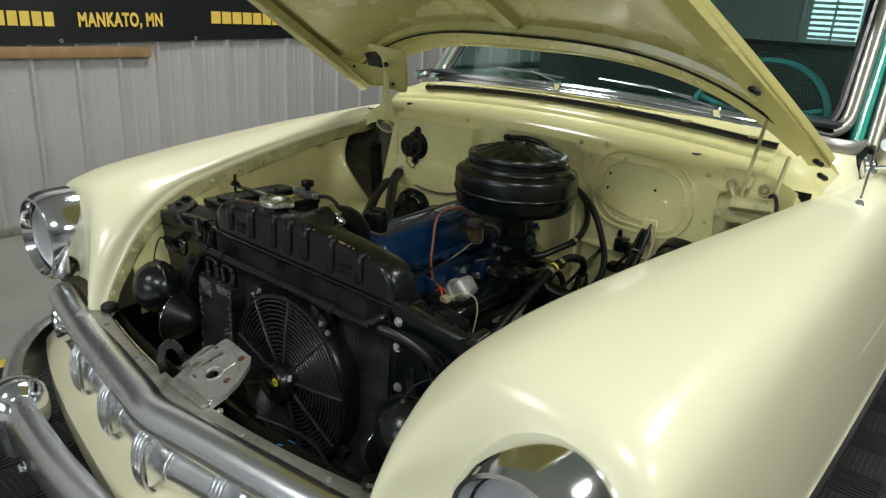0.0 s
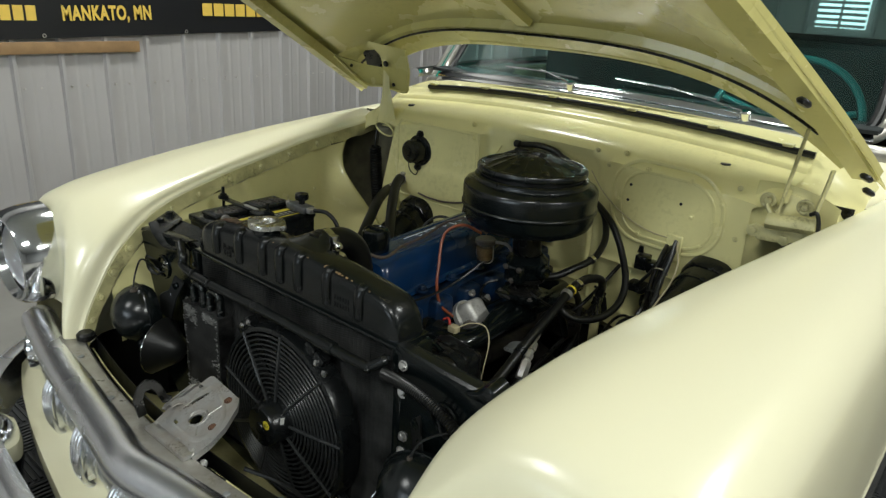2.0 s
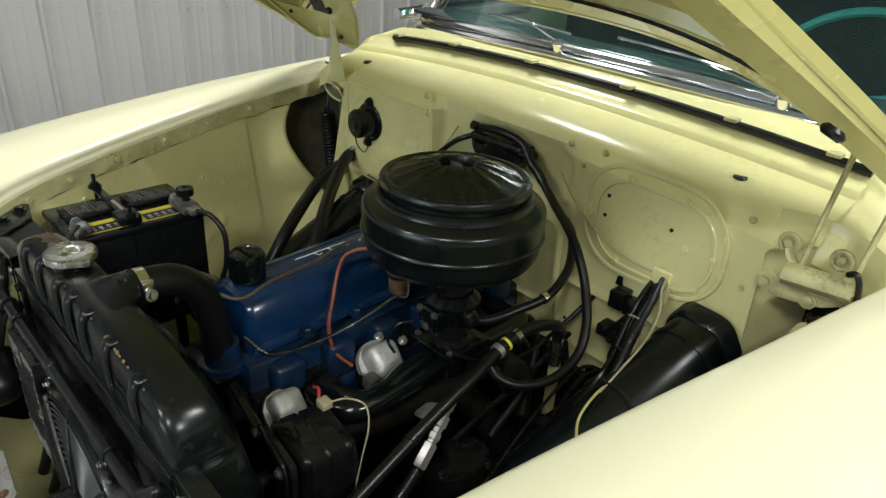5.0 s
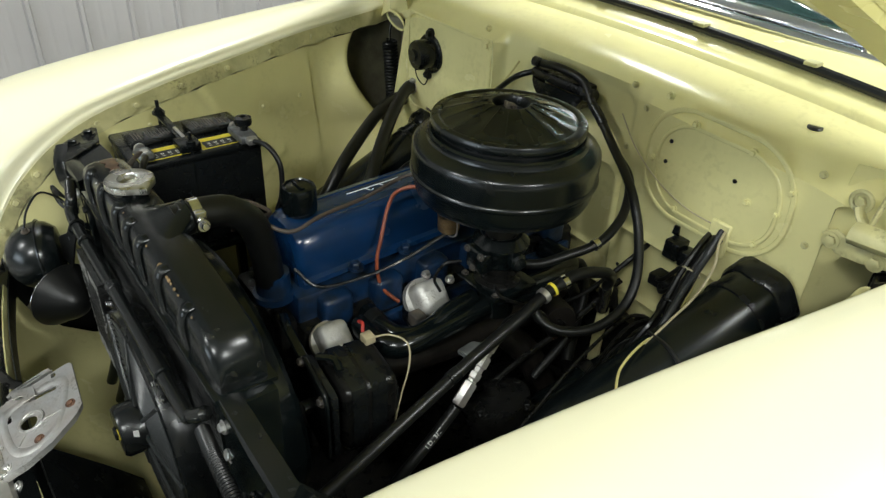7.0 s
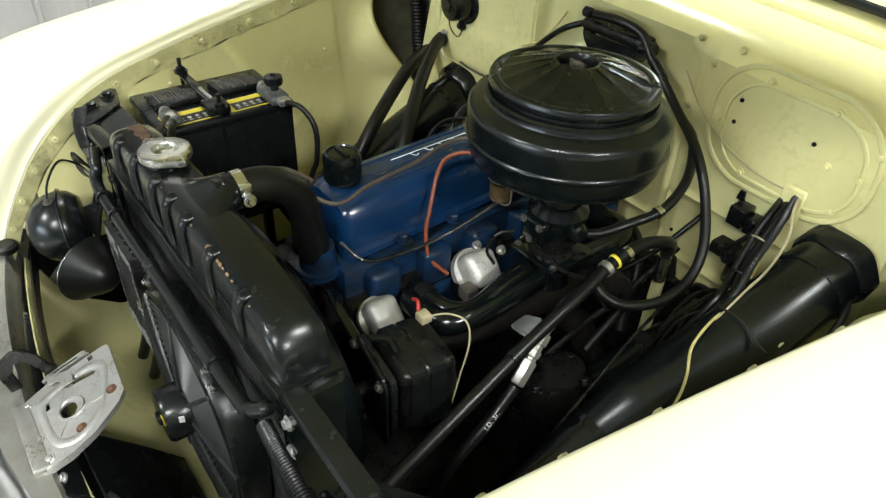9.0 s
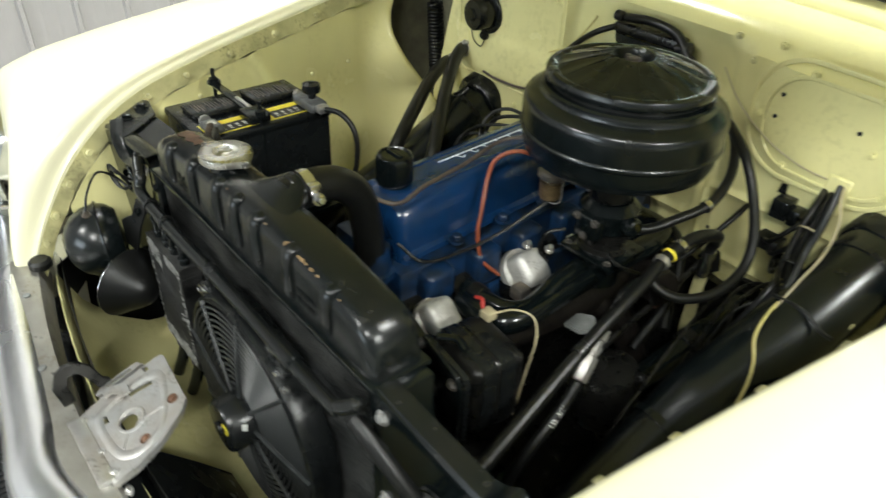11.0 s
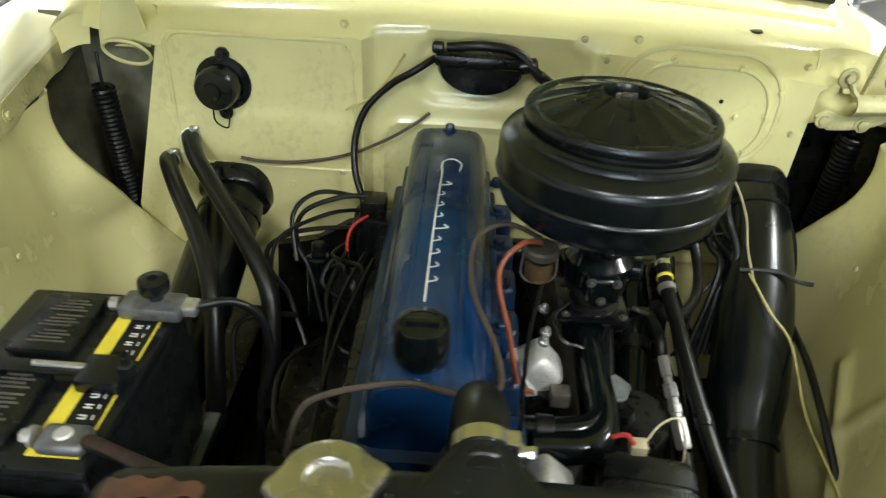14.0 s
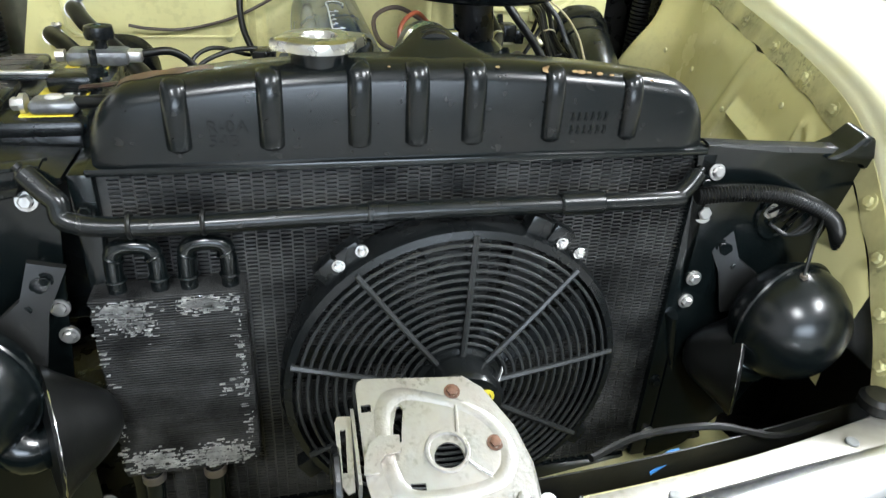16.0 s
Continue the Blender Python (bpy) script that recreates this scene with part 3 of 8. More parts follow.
rows = []
for i in range(190):
    x = -0.66 + 1.32 * i / 189
    col = []
    for j in range(110):
        z = 0.33 + (top_z(x) - 0.03 - 0.33) * j / 109
        pinch = 0.095 if x > 0 else 0.212 - 0.42 * min(0.32, max(0.0, 1.02 - z))
        xx = x * (1 - pinch * min(1.0, max(0.0, ((1.045 if x > 0 else 1.062) - z) / 0.035)) * abs(x / 0.66) ** 3)
        col.append(V(xx, FW - relief(xx, z) - 0.03 * (z - 0.9), z))
    # roll over into the cowl
    zt = top_z(x)
    for y, dz in ((FW - 0.004, -0.016), (FW + 0.003, -0.005), (FW + 0.012, 0.004), (FW + 0.04, 0.014), (FW + 0.07, 0.023), (FW + 0.097, 0.028), (FW + 0.108, 0.032), (FW + 0.113, 0.042), (FW + 0.118, 0.046), (FW + 0.13, 0.048), (FW + 0.143, 0.053), (FW + 0.15, 0.062), (FW + 0.165, 0.066), (FW + 0.2, 0.07), (FW + 0.27, 0.082)):
        col.append(V(x, y + 0.05 * x * x, zt + dz))
    rows.append(col)
firewall = part("firewall", grid(B(), rows), CREAM_BAY, car)


def loop_bead(cx, cz, hx, hz, r, tilt, thick, name):
    """A pressed bead on the firewall along a rounded rectangle."""
    pts = []
    for qx, qz, a0 in ((hx - r, hz - r, 0), (-hx + r, hz - r, 90), (-hx + r, -hz + r, 180), (hx - r, -hz + r, 270)):
        for k in range(9):
            a = radians(a0 + 90 * k / 8)
            x, z = qx + r * math.cos(a), qz + r * math.sin(a)
            z += tilt * x
            pts.append(V(cx + x, FW - relief(cx + x, cz + z) - 0.03 * (cz + z - 0.9) - 0.001, cz + z))
    pts.append(pts[0])
    part(name, tube(B(), pts, thick, 8, 150, 0.6, up=(0, 1, 0)), CREAM_BAY, car)


loop_bead(0.398, 0.965, 0.142, 0.104, 0.09, -0.03, 0.0048, "cover_bead")
loop_bead(0.402, 0.960, 0.119, 0.083, 0.07, -0.03, 0.0040, "cover_bead")
loop_bead(-0.345, 0.925, 0.160, 0.120, 0.03, 0.0, 0.0035, "cover_bead")
# side pieces of the cowl down to the fenders
for side in (1, -1):
    rows = []
    for k in range(12):
        u = k / 11
        x = 0.655 + 0.13 * u
        drop = -0.075 * u * u - 0.01 * u
        zt = top_z(0.655)
        rows.append([flip(V(x, y + 0.05 * 0.43 + 0.02 * u, zt + dz + drop * w), side) for y, dz, w in ((FW + 0.0, -0.05, 1.2), (FW + 0.016, 0, 1), (FW + 0.05, 0.012, 1), (FW + 0.09, 0.024, 1), (FW + 0.14, 0.048, 1), (FW + 0.165, 0.066, 1), (FW + 0.27, 0.082, 1))])
    part("cowl_side", grid(B(), rows, 0.002), CREAM_BAY, car)
    rows = []
    low = 0.945 if side > 0 else 0.975
    for k in range(18):
        u = k / 17
        x = 0.592 + 0.175 * u if side > 0 else 0.522 + 0.075 * u
        rows.append([flip(V(x, FW + 0.002 + 0.03 * math.sin(3.14 * u) + 0.02 * q * q, low + (1.07 - low) * q - 0.03 * q * u * u), side) for q in (0, 0.2, 0.4, 0.6, 0.8, 1.0)])
    part("hinge_recess", grid(B(), rows, 0.002), CREAM_BAY, car)
    if side > 0:
        part("firewall_return", grid(B(), [[V(0.598 + 0.052 * u, FW - 0.008 + 0.11 * u - 0.03 * (z - 0.9), z) for z in (0.40, 0.60, 0.80, 0.90, 0.97)] for u in (0, 0.04, 0.1, 0.5, 1.0)], 0.002), CREAM_BAY, car)

# rubber seal along the cowl, with its clips
bm = tube(B(), [V(x, FW + 0.152 + 0.05 * x * x, top_z(x) + 0.07) for x in (-0.55, -0.4, -0.15, 0.15, 0.4, 0.66)], 0.0085, 8, 60)
part("cowl_seal", bm, RUBBER, car)
for x in (-0.52, -0.3, -0.05, 0.2, 0.42, 0.6):
    part("seal_clip", box(B(), x - 0.012, x + 0.012, FW + 0.135 + 0.05 * x * x, FW + 0.158 + 0.05 * x * x, top_z(x) + 0.076, top_z(x) + 0.083, 0.002), CREAM_DUST, car)
part("rubber_plug", cyl(B(), (0.495, 0.937, top_z(0.495) + 0.014), (0.495, 0.937, top_z(0.495) + 0.0195), 0.014, 20, 0.003), RUBBER, car)
part("rubber_plug", cyl(B(), (-0.53, 0.93, top_z(0.53) + 0.012), (-0.53, 0.93, top_z(0.53) + 0.020), 0.012, 20, 0.003), RUBBER, car)


# windshield, its chrome and the cabin
def ws_pt(x, u):
    y = 1.165 + 0.30 * abs(x / 0.72) ** 2.6 * 0.55
    z = 1.185 - 0.085 * x * x
    return V(x * (1 - 0.05 * u), y + 0.34 * u, z + 0.42 * u + 0.03 * (x * x) * u)


bm = grid(B(), [[ws_pt(-0.72 + 1.44 * i / 40, j / 12) for i in range(41)] for j in range(13)], 0.005)
pane = part("windshield", bm, GLASS, car, "curved one-piece windshield glass")
pane.visible_shadow = False
edge_loop = [ws_pt(-0.72 + 1.44 * i / 24, 0) for i in range(25)]
part("windshield_trim", tube(B(), [p + V(0, -0.03, -0.006) for p in edge_loop], 0.022, 12, 80, 0.75), CHROME, car, "ribbed chrome windshield moulding")
part("windshield_trim", tube(B(), [p + V(0, -0.062, -0.018) for p in edge_loop], 0.012, 10, 80, 0.8), CHROME, car)
for side in (1, -1):
    e = [ws_pt(0.735 * side, u) for u in (-0.07, 0.1, 0.4, 0.7, 1.0)]
    surround = [ws_pt(0.64 * side, -0.03), ws_pt(0.70 * side, -0.012), ws_pt(0.732 * side, 0.05), *[ws_pt(0.738 * side, u) for u in (0.15, 0.4, 0.7, 1.0)]]
    part("windshield_seal", tube(B(), [ws_pt(0.60 * side, -0.005), ws_pt(0.69 * side, 0.02), ws_pt(0.715 * side, 0.1), *[ws_pt(0.718 * side, u) for u in (0.3, 0.6, 1.0)]], 0.012, 8, 40), RUBBER, car)
    part("pillar_trim", tube(B(), [p + V(0.010 * side, -0.004, 0) for p in surround], 0.019, 12, 50), PRIMER, car, "grey metal windshield surround")
    part("pillar", tube(B(), [p + V(0.040 * side, 0.022, -0.01) for p in e], 0.018, 12, 30, 1.3), TEAL, car, "turquoise roof pillar")
    part("vent_frame", tube(B(), [p + V(0.078 * side, 0.045, -0.005) for p in e], 0.02, 12, 30, 1.2), PRIMER, car, "grey metal vent window frame")
    # quarter panel of the cowl under the windshield corner, with its belt moulding
    belt = [flip(p, side) for p in cr([ws_pt(0.52, 0) + V(0, -0.075, -0.028), ws_pt(0.65, 0) + V(0.008, -0.068, -0.034), ws_pt(0.735, 0) + V(0.045, -0.035, -0.038), V(0.825, 1.52, 1.11), V(0.85, 1.93, 1.12)], 30)]
    foot = [flip(p, side) for p in cr([V(0.60, 1.07, 1.02), V(0.70, 1.10, 1.0), V(0.80, 1.20, 0.995), V(0.86, 1.52, 1.01), V(0.88, 1.93, 1.02)], 30)]
    part("cowl_quarter", grid(B(), [[a, a * 0.72 + b * 0.28 + V(0, -0.004, 0.008), (a + b) / 2 + V(0, -0.003, 0.006), b] for a, b in zip(belt, foot)], 0.002), CREAM, car)
    part("belt_moulding", tube(B(), [p + V(0, 0, 0.004) for p in belt[8:]], 0.019, 10, 50, 1.2), PRIMER, car, "grey metal belt moulding")
    # door top and side glass frame
    bm = tube(B(), [V(0.86 * side, 1.30, 1.13), V(0.87 * side, 1.8, 1.15), V(0.87 * side, 2.6, 1.15)], 0.018, 8)
    part("window_ledge", bm, CHROME, car)
    rows = [[flip(V(0.93, y, z), side) for z in (0.22, 0.6, 0.8, 0.98)] + [flip(V(0.87, y, 1.13), side)] for y in (1.92, 2.2, 2.7, 3.3)]
    part("door", grid(B(), rows, 0.02), CREAM, car)
    part("pillar", tube(B(), [V(0.84 * side, 2.35, 1.12), V(0.80 * side, 2.4, 1.6)], 0.03, 8), TEAL, car)
rows = []
for j in range(12):
    y = 1.5 + 1.9 * j / 11
    rows.append([V(-0.70 + 1.40 * i / 14, y, 1.60 + 0.09 * math.sin(3.1416 * i / 14) + 0.05 * math.sin(3.1416 * j / 11)) for i in range(15)])
part("roof", grid(B(), rows, 0.02), TEAL, car)
part("rear_body", grid(B(), [[V(x, 3.3 + 0.1 * math.cos(x), z) for z in (0.35, 0.8, 1.1, 1.17)] for x in (-0.9, -0.45, 0, 0.45, 0.9)], 0.02), CABIN, car)
part("dashboard", grid(B(), [[V(x, 1.27 + 0.1 * x * x + dy, z) for dy, z in ((-0.06, 1.165), (0.06, 1.17), (0.12, 1.13), (0.14, 1.0), (0.14, 0.8))] for x in (-0.74, -0.4, 0, 0.4, 0.74)], 0.01), CABIN, car, "dark dashboard")
part("seat", box(B(), -0.74, 0.74, 2.0, 2.2, 0.6, 1.335, 0.06), CABIN, car, "dark front bench seat")
part("seat", box(B(), -0.74, 0.74, 2.9, 3.1, 0.6, 1.34, 0.06), CABIN, car, "dark rear bench seat")
part("cabin_floor", box(B(), -0.86, 0.86, 1.3, 3.3, 0.4, 0.45), CABIN, car)
bm = torus(B(), (0.44, 1.52, 1.115), 0.215, 0.011, (0, -0.86, 0.5), 48, 8)
wheel = part("steering_wheel", bm, TEAL_TRIM, car, "thin turquoise steering wheel rim")
bm = B()
for a in (0.3, 2.84, 4.71):
    m = aim((0.44, 1.52, 1.115), (0, -0.86, 0.5))
    tube(bm, [m @ V(0, 0, 0), m @ V(0.2 * math.cos(a), 0.2 * math.sin(a), 0)], 0.01, 8)
part("spoke", bm, TEAL_TRIM, wheel)
part("steering_column", tube(B(), [V(0.44, 1.52, 1.115), V(0.42, 1.2, 0.98)], 0.022, 10), TEAL_TRIM, car)

# spotlight on the driver's side of the cowl: rubber pad, chrome mount, arm and lamp
SN = V(0.75, -0.6, 0.2).normalized()
SX = V(0, 0, 1).cross(SN).normalized()
SC = V(0.817, 1.322, 1.056)
SM = Matrix.Translation(SC) @ Matrix((SX, SN.cross(SX), SN)).transposed().to_4x4()
spot = part("spotlight", lathe(B(), [(0.038, 0.006), (0.040, 0.014), (0.034, 0.026), (0.018, 0.036), (0.010, 0.038), (0, 0.038)], 32, SM @ Matrix.Diagonal((0.6, 0.95, 1, 1))), CHROME, car, "chrome spotlight on a rubber pad")
part("pad", lathe(B(), [(0, -0.006), (0.054, -0.006), (0.057, 0.002), (0.052, 0.008), (0, 0.008)], 36, SM @ Matrix.Diagonal((0.6, 1.05, 1, 1))), RUBBER, spot)
part("arm", tube(B(), [SC + SN * 0.03, SC + V(0.07, -0.012, 0.016), SC + V(0.16, -0.005, 0.04)], 0.006, 10, 16), CHROME, spot)
part("lamp", lathe(B(), [(0, 0.075), (0.03, 0.068), (0.055, 0.04), (0.066, 0.0), (0.068, -0.012), (0.062, -0.018), (0.03, -0.026), (0, -0.028)], 40, aim(SC + V(0.175, 0.01, 0.065), (0, 1, 0))), CHROME, spot)


# wipers
def wiper(px, tip, name="wiper"):
    b = ws_pt(px, 0) + V(0, -0.055, 0.0)
    bm = B()
    cyl(bm, b + V(0, 0, -0.012), b + V(0, -0.01, 0.016), 0.014, 16, 0.004)
    t = Vector(tip)
    tube(bm, [b + V(0, -0.004, 0.012), b.lerp(t, 0.5) + V(0, -0.006, 0.008), t], lambda u: 0.006 - 0.003 * u, 8, 16, 0.6)
    arm = part(name, bm, CHROME, car, "chrome wiper arm")
    return arm, t


for px, tip, ends in ((0.45, ws_pt(0.22, 0.06) + V(0, -0.03, 0.012), (0.06, 0.36)), (-0.05, ws_pt(-0.2, 0.06) + V(0, -0.03, 0.012), (-0.36, -0.06))):
    arm, t = wiper(px, tip)
    a, b2 = ws_pt(ends[0], 0.075) + V(0, -0.02, 0.004), ws_pt(ends[1], 0.045) + V(0, -0.02, 0.004)
    part("wiper_blade", tube(B(), [a, (a + b2) / 2 + V(0, -0.006, 0.004), b2], 0.0035, 8, 12), CHROME, arm)


# ---- hood, raised ----
def hood_pt(u, v):
    """u across from -1 to 1, v from the rear edge forward, 0 to 1."""
    half = 0.825 - 0.25 * v ** 1.15
    y = 0.98 - 1.08 * v - 0.05 * (1 - abs(u) ** 2)
    crown = (0.215 - 0.10 * v) * (1 - abs(u) ** (3.4 - 1.0 * v))
    z = 1.085 + 0.60 * v - 0.03 * v * v + crown
    return V(u * half, y + 0.04 * crown, z)


hood = part("hood", grid(B(), [[hood_pt(-1 + 2 * i / 40, j / 30) for i in range(41)] for j in range(31)], 0.004), HOOD_SHADE_CREAM, car, "raised cream hood seen from beneath")


def hood_strip(path, w, drop):
    """A hollow stiffener under the hood along points (u, v)."""
    P = [hood_pt(u, v) for u, v in path]
    rows = []
    for i, p in enumerate(P):
        d = (P[min(i + 1, len(P) - 1)] - P[max(i - 1, 0)]).normalized()
        n = V(0, 0.5, 0.86)
        s = d.cross(n).normalized()
        rows.append([p - s * w - n * 0.004, p - s * w * 0.8 - n * drop, p + s * w * 0.8 - n * drop, p + s * w - n * 0.004])
    return grid(B(), rows, 0.002)


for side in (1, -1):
    part("hood_stiffener", hood_strip([(0.955 * side, 0.02 + 0.96 * k / 20) for k in range(21)], 0.03, 0.03), HOOD_SHADE_CREAM, hood)
part("hood_stiffener", hood_strip([(-0.93 + 1.86 * k / 30, 0.055 + 0.05 * (1 - (-1 + 2 * k / 30) ** 2)) for k in range(31)], 0.055, 0.028), HOOD_SHADE_CREAM, hood)
part("hood_stiffener", hood_strip([(0.0, 0.16 + 0.75 * k / 12) for k in range(13)], 0.022, 0.02), HOOD_SHADE_CREAM, hood)
for p in ((0.724, 0.561, 1.304), (0.80, 0.857, 1.142), (0.80, 0.93, 1.10)):
    part("rubber_bumper", cyl(B(), Vector(p) + V(0.004, -0.006, -0.012), Vector(p) + V(0.0, -0.010, -0.022), 0.014, 24, 0.004), RUBBER, hood)

for dv in (-0.028, 0.03):
    part("hood_bead", tube(B(), [hood_pt(-0.86 + 1.72 * k / 30, 0.055 + dv + 0.05 * (1 - (-0.92 + 1.84 * k / 30) ** 2)) - V(0, 0.015, 0.026) for k in range(31)], 0.005 if dv < 0 else 0.0035, 8, 90), HOOD_SHADE_CREAM if dv < 0 else GREASE_SHADE, hood)

# closed corner of the inner hood frame
OUTLINE = ((0.69, 0.74, 1.225), (0.675, 0.80, 1.175), (0.655, 0.853, 1.135), (0.60, 0.864, 1.136), (0.505, 0.872, 1.128), (0.492, 0.866, 1.16), (0.476, 0.85, 1.20), (0.47, 0.825, 1.26), (0.60, 0.795, 1.275))
HOLLOW = ((0.566, 0.814, 1.236), (0.59, 0.806, 1.256), (0.625, 0.800, 1.250), (0.650, 0.797, 1.232), (0.662, 0.795, 1.212), (0.64, 0.812, 1.202), (0.60, 0.832, 1.198), (0.572, 0.838, 1.196))
corner = part("hood_corner", plate(B(), [flip(V(*p), -1) for p in OUTLINE], (0, 0.008, -0.006), ([flip(V(*p), -1) for p in HOLLOW],)), HOOD_SHADE_CREAM, hood)
# added dark plate behind the hole, in place of shade on cream
part("hollow", grid(B(), [[V(-x, 0.85 - 0.5 * (z - 1.21), z) for z in (1.195, 1.23, 1.262)] for x in (0.55, 0.60, 0.665)], 0.002), GREASE_SHADE, corner, "dark backing plate that gives the hood corner's shade")
part("corner_fold", tube(B(), [V(-0.69, 0.738, 1.224), V(-0.675, 0.798, 1.174), V(-0.655, 0.851, 1.134), V(-0.60, 0.862, 1.135), V(-0.505, 0.87, 1.127), V(-0.492, 0.864, 1.16), V(-0.476, 0.848, 1.20), V(-0.47, 0.823, 1.26)], 0.0045, 8, 60), HOOD_SHADE_CREAM, corner)
for q in ((-0.668, 0.788, 1.195), (-0.545, 0.856, 1.145)):
    part("screw", bolt(B(), q, (0, -1, -0.4), 0.004, 0.003), GREASE_SHADE, corner)

# hinges of the hood at both sides
rows = []
for z, w in ((1.248, 0.008), (1.225, 0.016), (1.185, 0.013), (1.14, 0.015), (1.10, 0.023), (1.06, 0.034), (1.03, 0.042), (1.008, 0.044)):
    xc = 0.574 + 0.08 * max(0.0, 1.10 - z)
    rows.append([V(-(xc + w * k), 0.835 + 0.012 * abs(k) ** 3 + 0.10 * (1.25 - z) - (0.004 if abs(k) > 0.9 else 0.0), z) for k in (-1.0, -0.96, -0.8, -0.4, 0, 0.4, 0.8, 0.96, 1.0)])
arm_ = part("hood_hinge", grid(B(), rows, 0.003), CREAM_BAY, car, "cream pressed hinge arm flared into an open cup")
cup = [V(-0.574 + 0.040 * math.cos(a), 0.852 - 0.006 * math.sin(a), 1.001 + 0.021 * math.sin(a) - 0.005 * math.cos(a)) for a in [2 * math.pi * k / 24 for k in range(25)]]
part("hinge_lip", tube(B(), cup, 0.0032, 8, 72), CREAM_BAY, arm_)
# the cup's inside is coloured dark to give its shade
part("cup", grid(B(), [[V(-0.574, 0.866, 1.0).lerp(q, k) + V(0, 0.014 * (1 - k), 0) for k in (0.02, 0.5, 0.85, 1.0)] for q in cup], 0.001), RECESS_SHADE, arm_, "inside of the cup, darkened for its shade")
part("rubber_bumper", cyl(B(), (-0.546, 0.826, 1.213), (-0.546, 0.816, 1.208), 0.009, 20, 0.003), RUBBER, hood)
for side in (1,):
    yh = FW - 0.022
    bm = plate(B(), [flip(V(x, yh, z), side) for x, z in ((0.596, 0.972), (0.615, 0.985), (0.645, 0.975), (0.70, 0.985), (0.742, 1.0), (0.75, 0.985), (0.70, 0.958), (0.66, 0.95), (0.625, 0.948))], (0, -0.006, 0))
    bmesh.ops.bevel(bm, geom=bm.edges[:], offset=0.002, segments=1, affect="EDGES")
    hinge = part("hood_hinge", bm, CREAM_DUST, car)
    rows = [[flip(V(0.642 + 0.098 * u, yh - 0.02 - 0.02 * math.sin(w), 1.0 + 0.008 * u + 0.018 * math.cos(w)), side) for w in (0.0, 0.6, 1.2, 1.8, 2.5, 3.1)] for u in (0, 0.33, 0.66, 1.0)]
    part("hinge_case", grid(B(), rows, 0.003), CREAM_DUST, hinge)
    for pts, r in ((((0.657, 1.01), (0.665, 1.08), (0.68, 1.205)), 0.0075), (((0.731, 1.03), (0.736, 1.07), (0.744, 1.13)), 0.0085)):
        part("hinge_arm", tube(B(), [flip(V(x, yh - 0.012, z), side) for x, z in pts], r, 8, 14, 0.55), CREAM_DUST, hinge)
    for x, z in ((0.631, 1.040), (0.707, 1.041)):
        part("hinge_ring", torus(B(), flip(V(x, yh - 0.004, z), side), 0.014, 0.004, (0, -1, 0), 24, 8), CREAM_DUST, hinge)
        part("hinge_bolt", bolt(B(), flip(V(x, yh - 0.002, z), side), (0, -1, 0), 0.008, 0.010), CREAM_DUST, hinge)
    part("hinge_link", tube(B(), [flip(V(0.633, yh - 0.01, 1.035), side), flip(V(0.642, yh - 0.012, 1.02), side), flip(V(0.66, yh - 0.016, 1.008), side)], 0.010, 8, 10, 0.5), CREAM_DUST, hinge)
    for x, z in ((0.613, 0.966), (0.68, 0.962)):
        part("hinge_bolt", bolt(B(), flip(V(x, yh - 0.006, z), side), (0, -1, 0), 0.009, 0.007), CREAM_DUST, hinge)
    part("hinge_wire", tube(B(), [flip(V(0.725, yh - 0.03, 1.035), side), flip(V(0.738, yh - 0.035, 1.04), side), flip(V(0.746, yh - 0.03, 1.01), side), flip(V(0.742, yh - 0.02, 0.96), side)], 0.0045, 8), RUBBER, hinge)
for side, hinge in ((1, hinge), (-1, arm_)):
    bm = B()
    pts = []
    xs = 0.697 if side > 0 else 0.645
    for k in range(26 * 10):
        a = 2 * math.pi * k / 10
        z = 0.925 - 0.24 * k / 260
        pts.append(flip(V(xs + 0.0175 * math.cos(a), 0.880 + 0.02 * k / 260 + 0.0175 * math.sin(a), z), side))
    tube(bm, pts, 0.0045, 5, 0)
    tube(bm, [flip(V(xs, 0.880, 0.925), side), flip(V(xs, 0.882, 0.96), side), flip(V(xs + 0.003, 0.89, 0.985), side)], 0.003, 6)
    part("hinge_spring", bm, RUBBER, hinge, "black coil spring")

# headlights
for side in (1, -1):
    c = V(0.778, -0.150, 0.735) if side > 0 else V(-0.778, -0.152, 0.762)
    m = aim(c, (0.0, -1, -0.02))
    bm = lathe(B(), [(0.126, -0.02), (0.126, 0.0), (0.124, 0.035), (0.117, 0.064), (0.109, 0.076), (0.102, 0.077), (0.097, 0.066), (0.091, 0.045)], 56, m)
    head = part("headlight", bm, CHROME, car, "round headlight in a hooded chrome bezel")
    bm = lathe(B(), [(0.091, 0.046), (0.075, 0.058), (0.05, 0.067), (0.025, 0.071), (0, 0.072)], 48, m)
    lens = part("lens", bm, LENS_HEAD, head)
    lens.visible_shadow = False
    bm = lathe(B(), [(0.091, 0.04), (0.07, 0.032), (0.04, 0.026), (0.012, 0.024), (0.010, 0.034), (0, 0.036)], 48, m)
    part("reflector", bm, CHROME_HAZY, head)
    torus(bm := B(), m @ V(0, 0, 0.05), 0.094, 0.004, (0, -1, 0), 48, 6)
    part("rubber_ring", bm, RUBBER, head)

# front panel under the hood mouth, grille and bumper
XS = [-0.52 + 1.04 * k / 30 for k in range(31)]


def front_y(x):
    return -0.245 + 0.24 * x * x


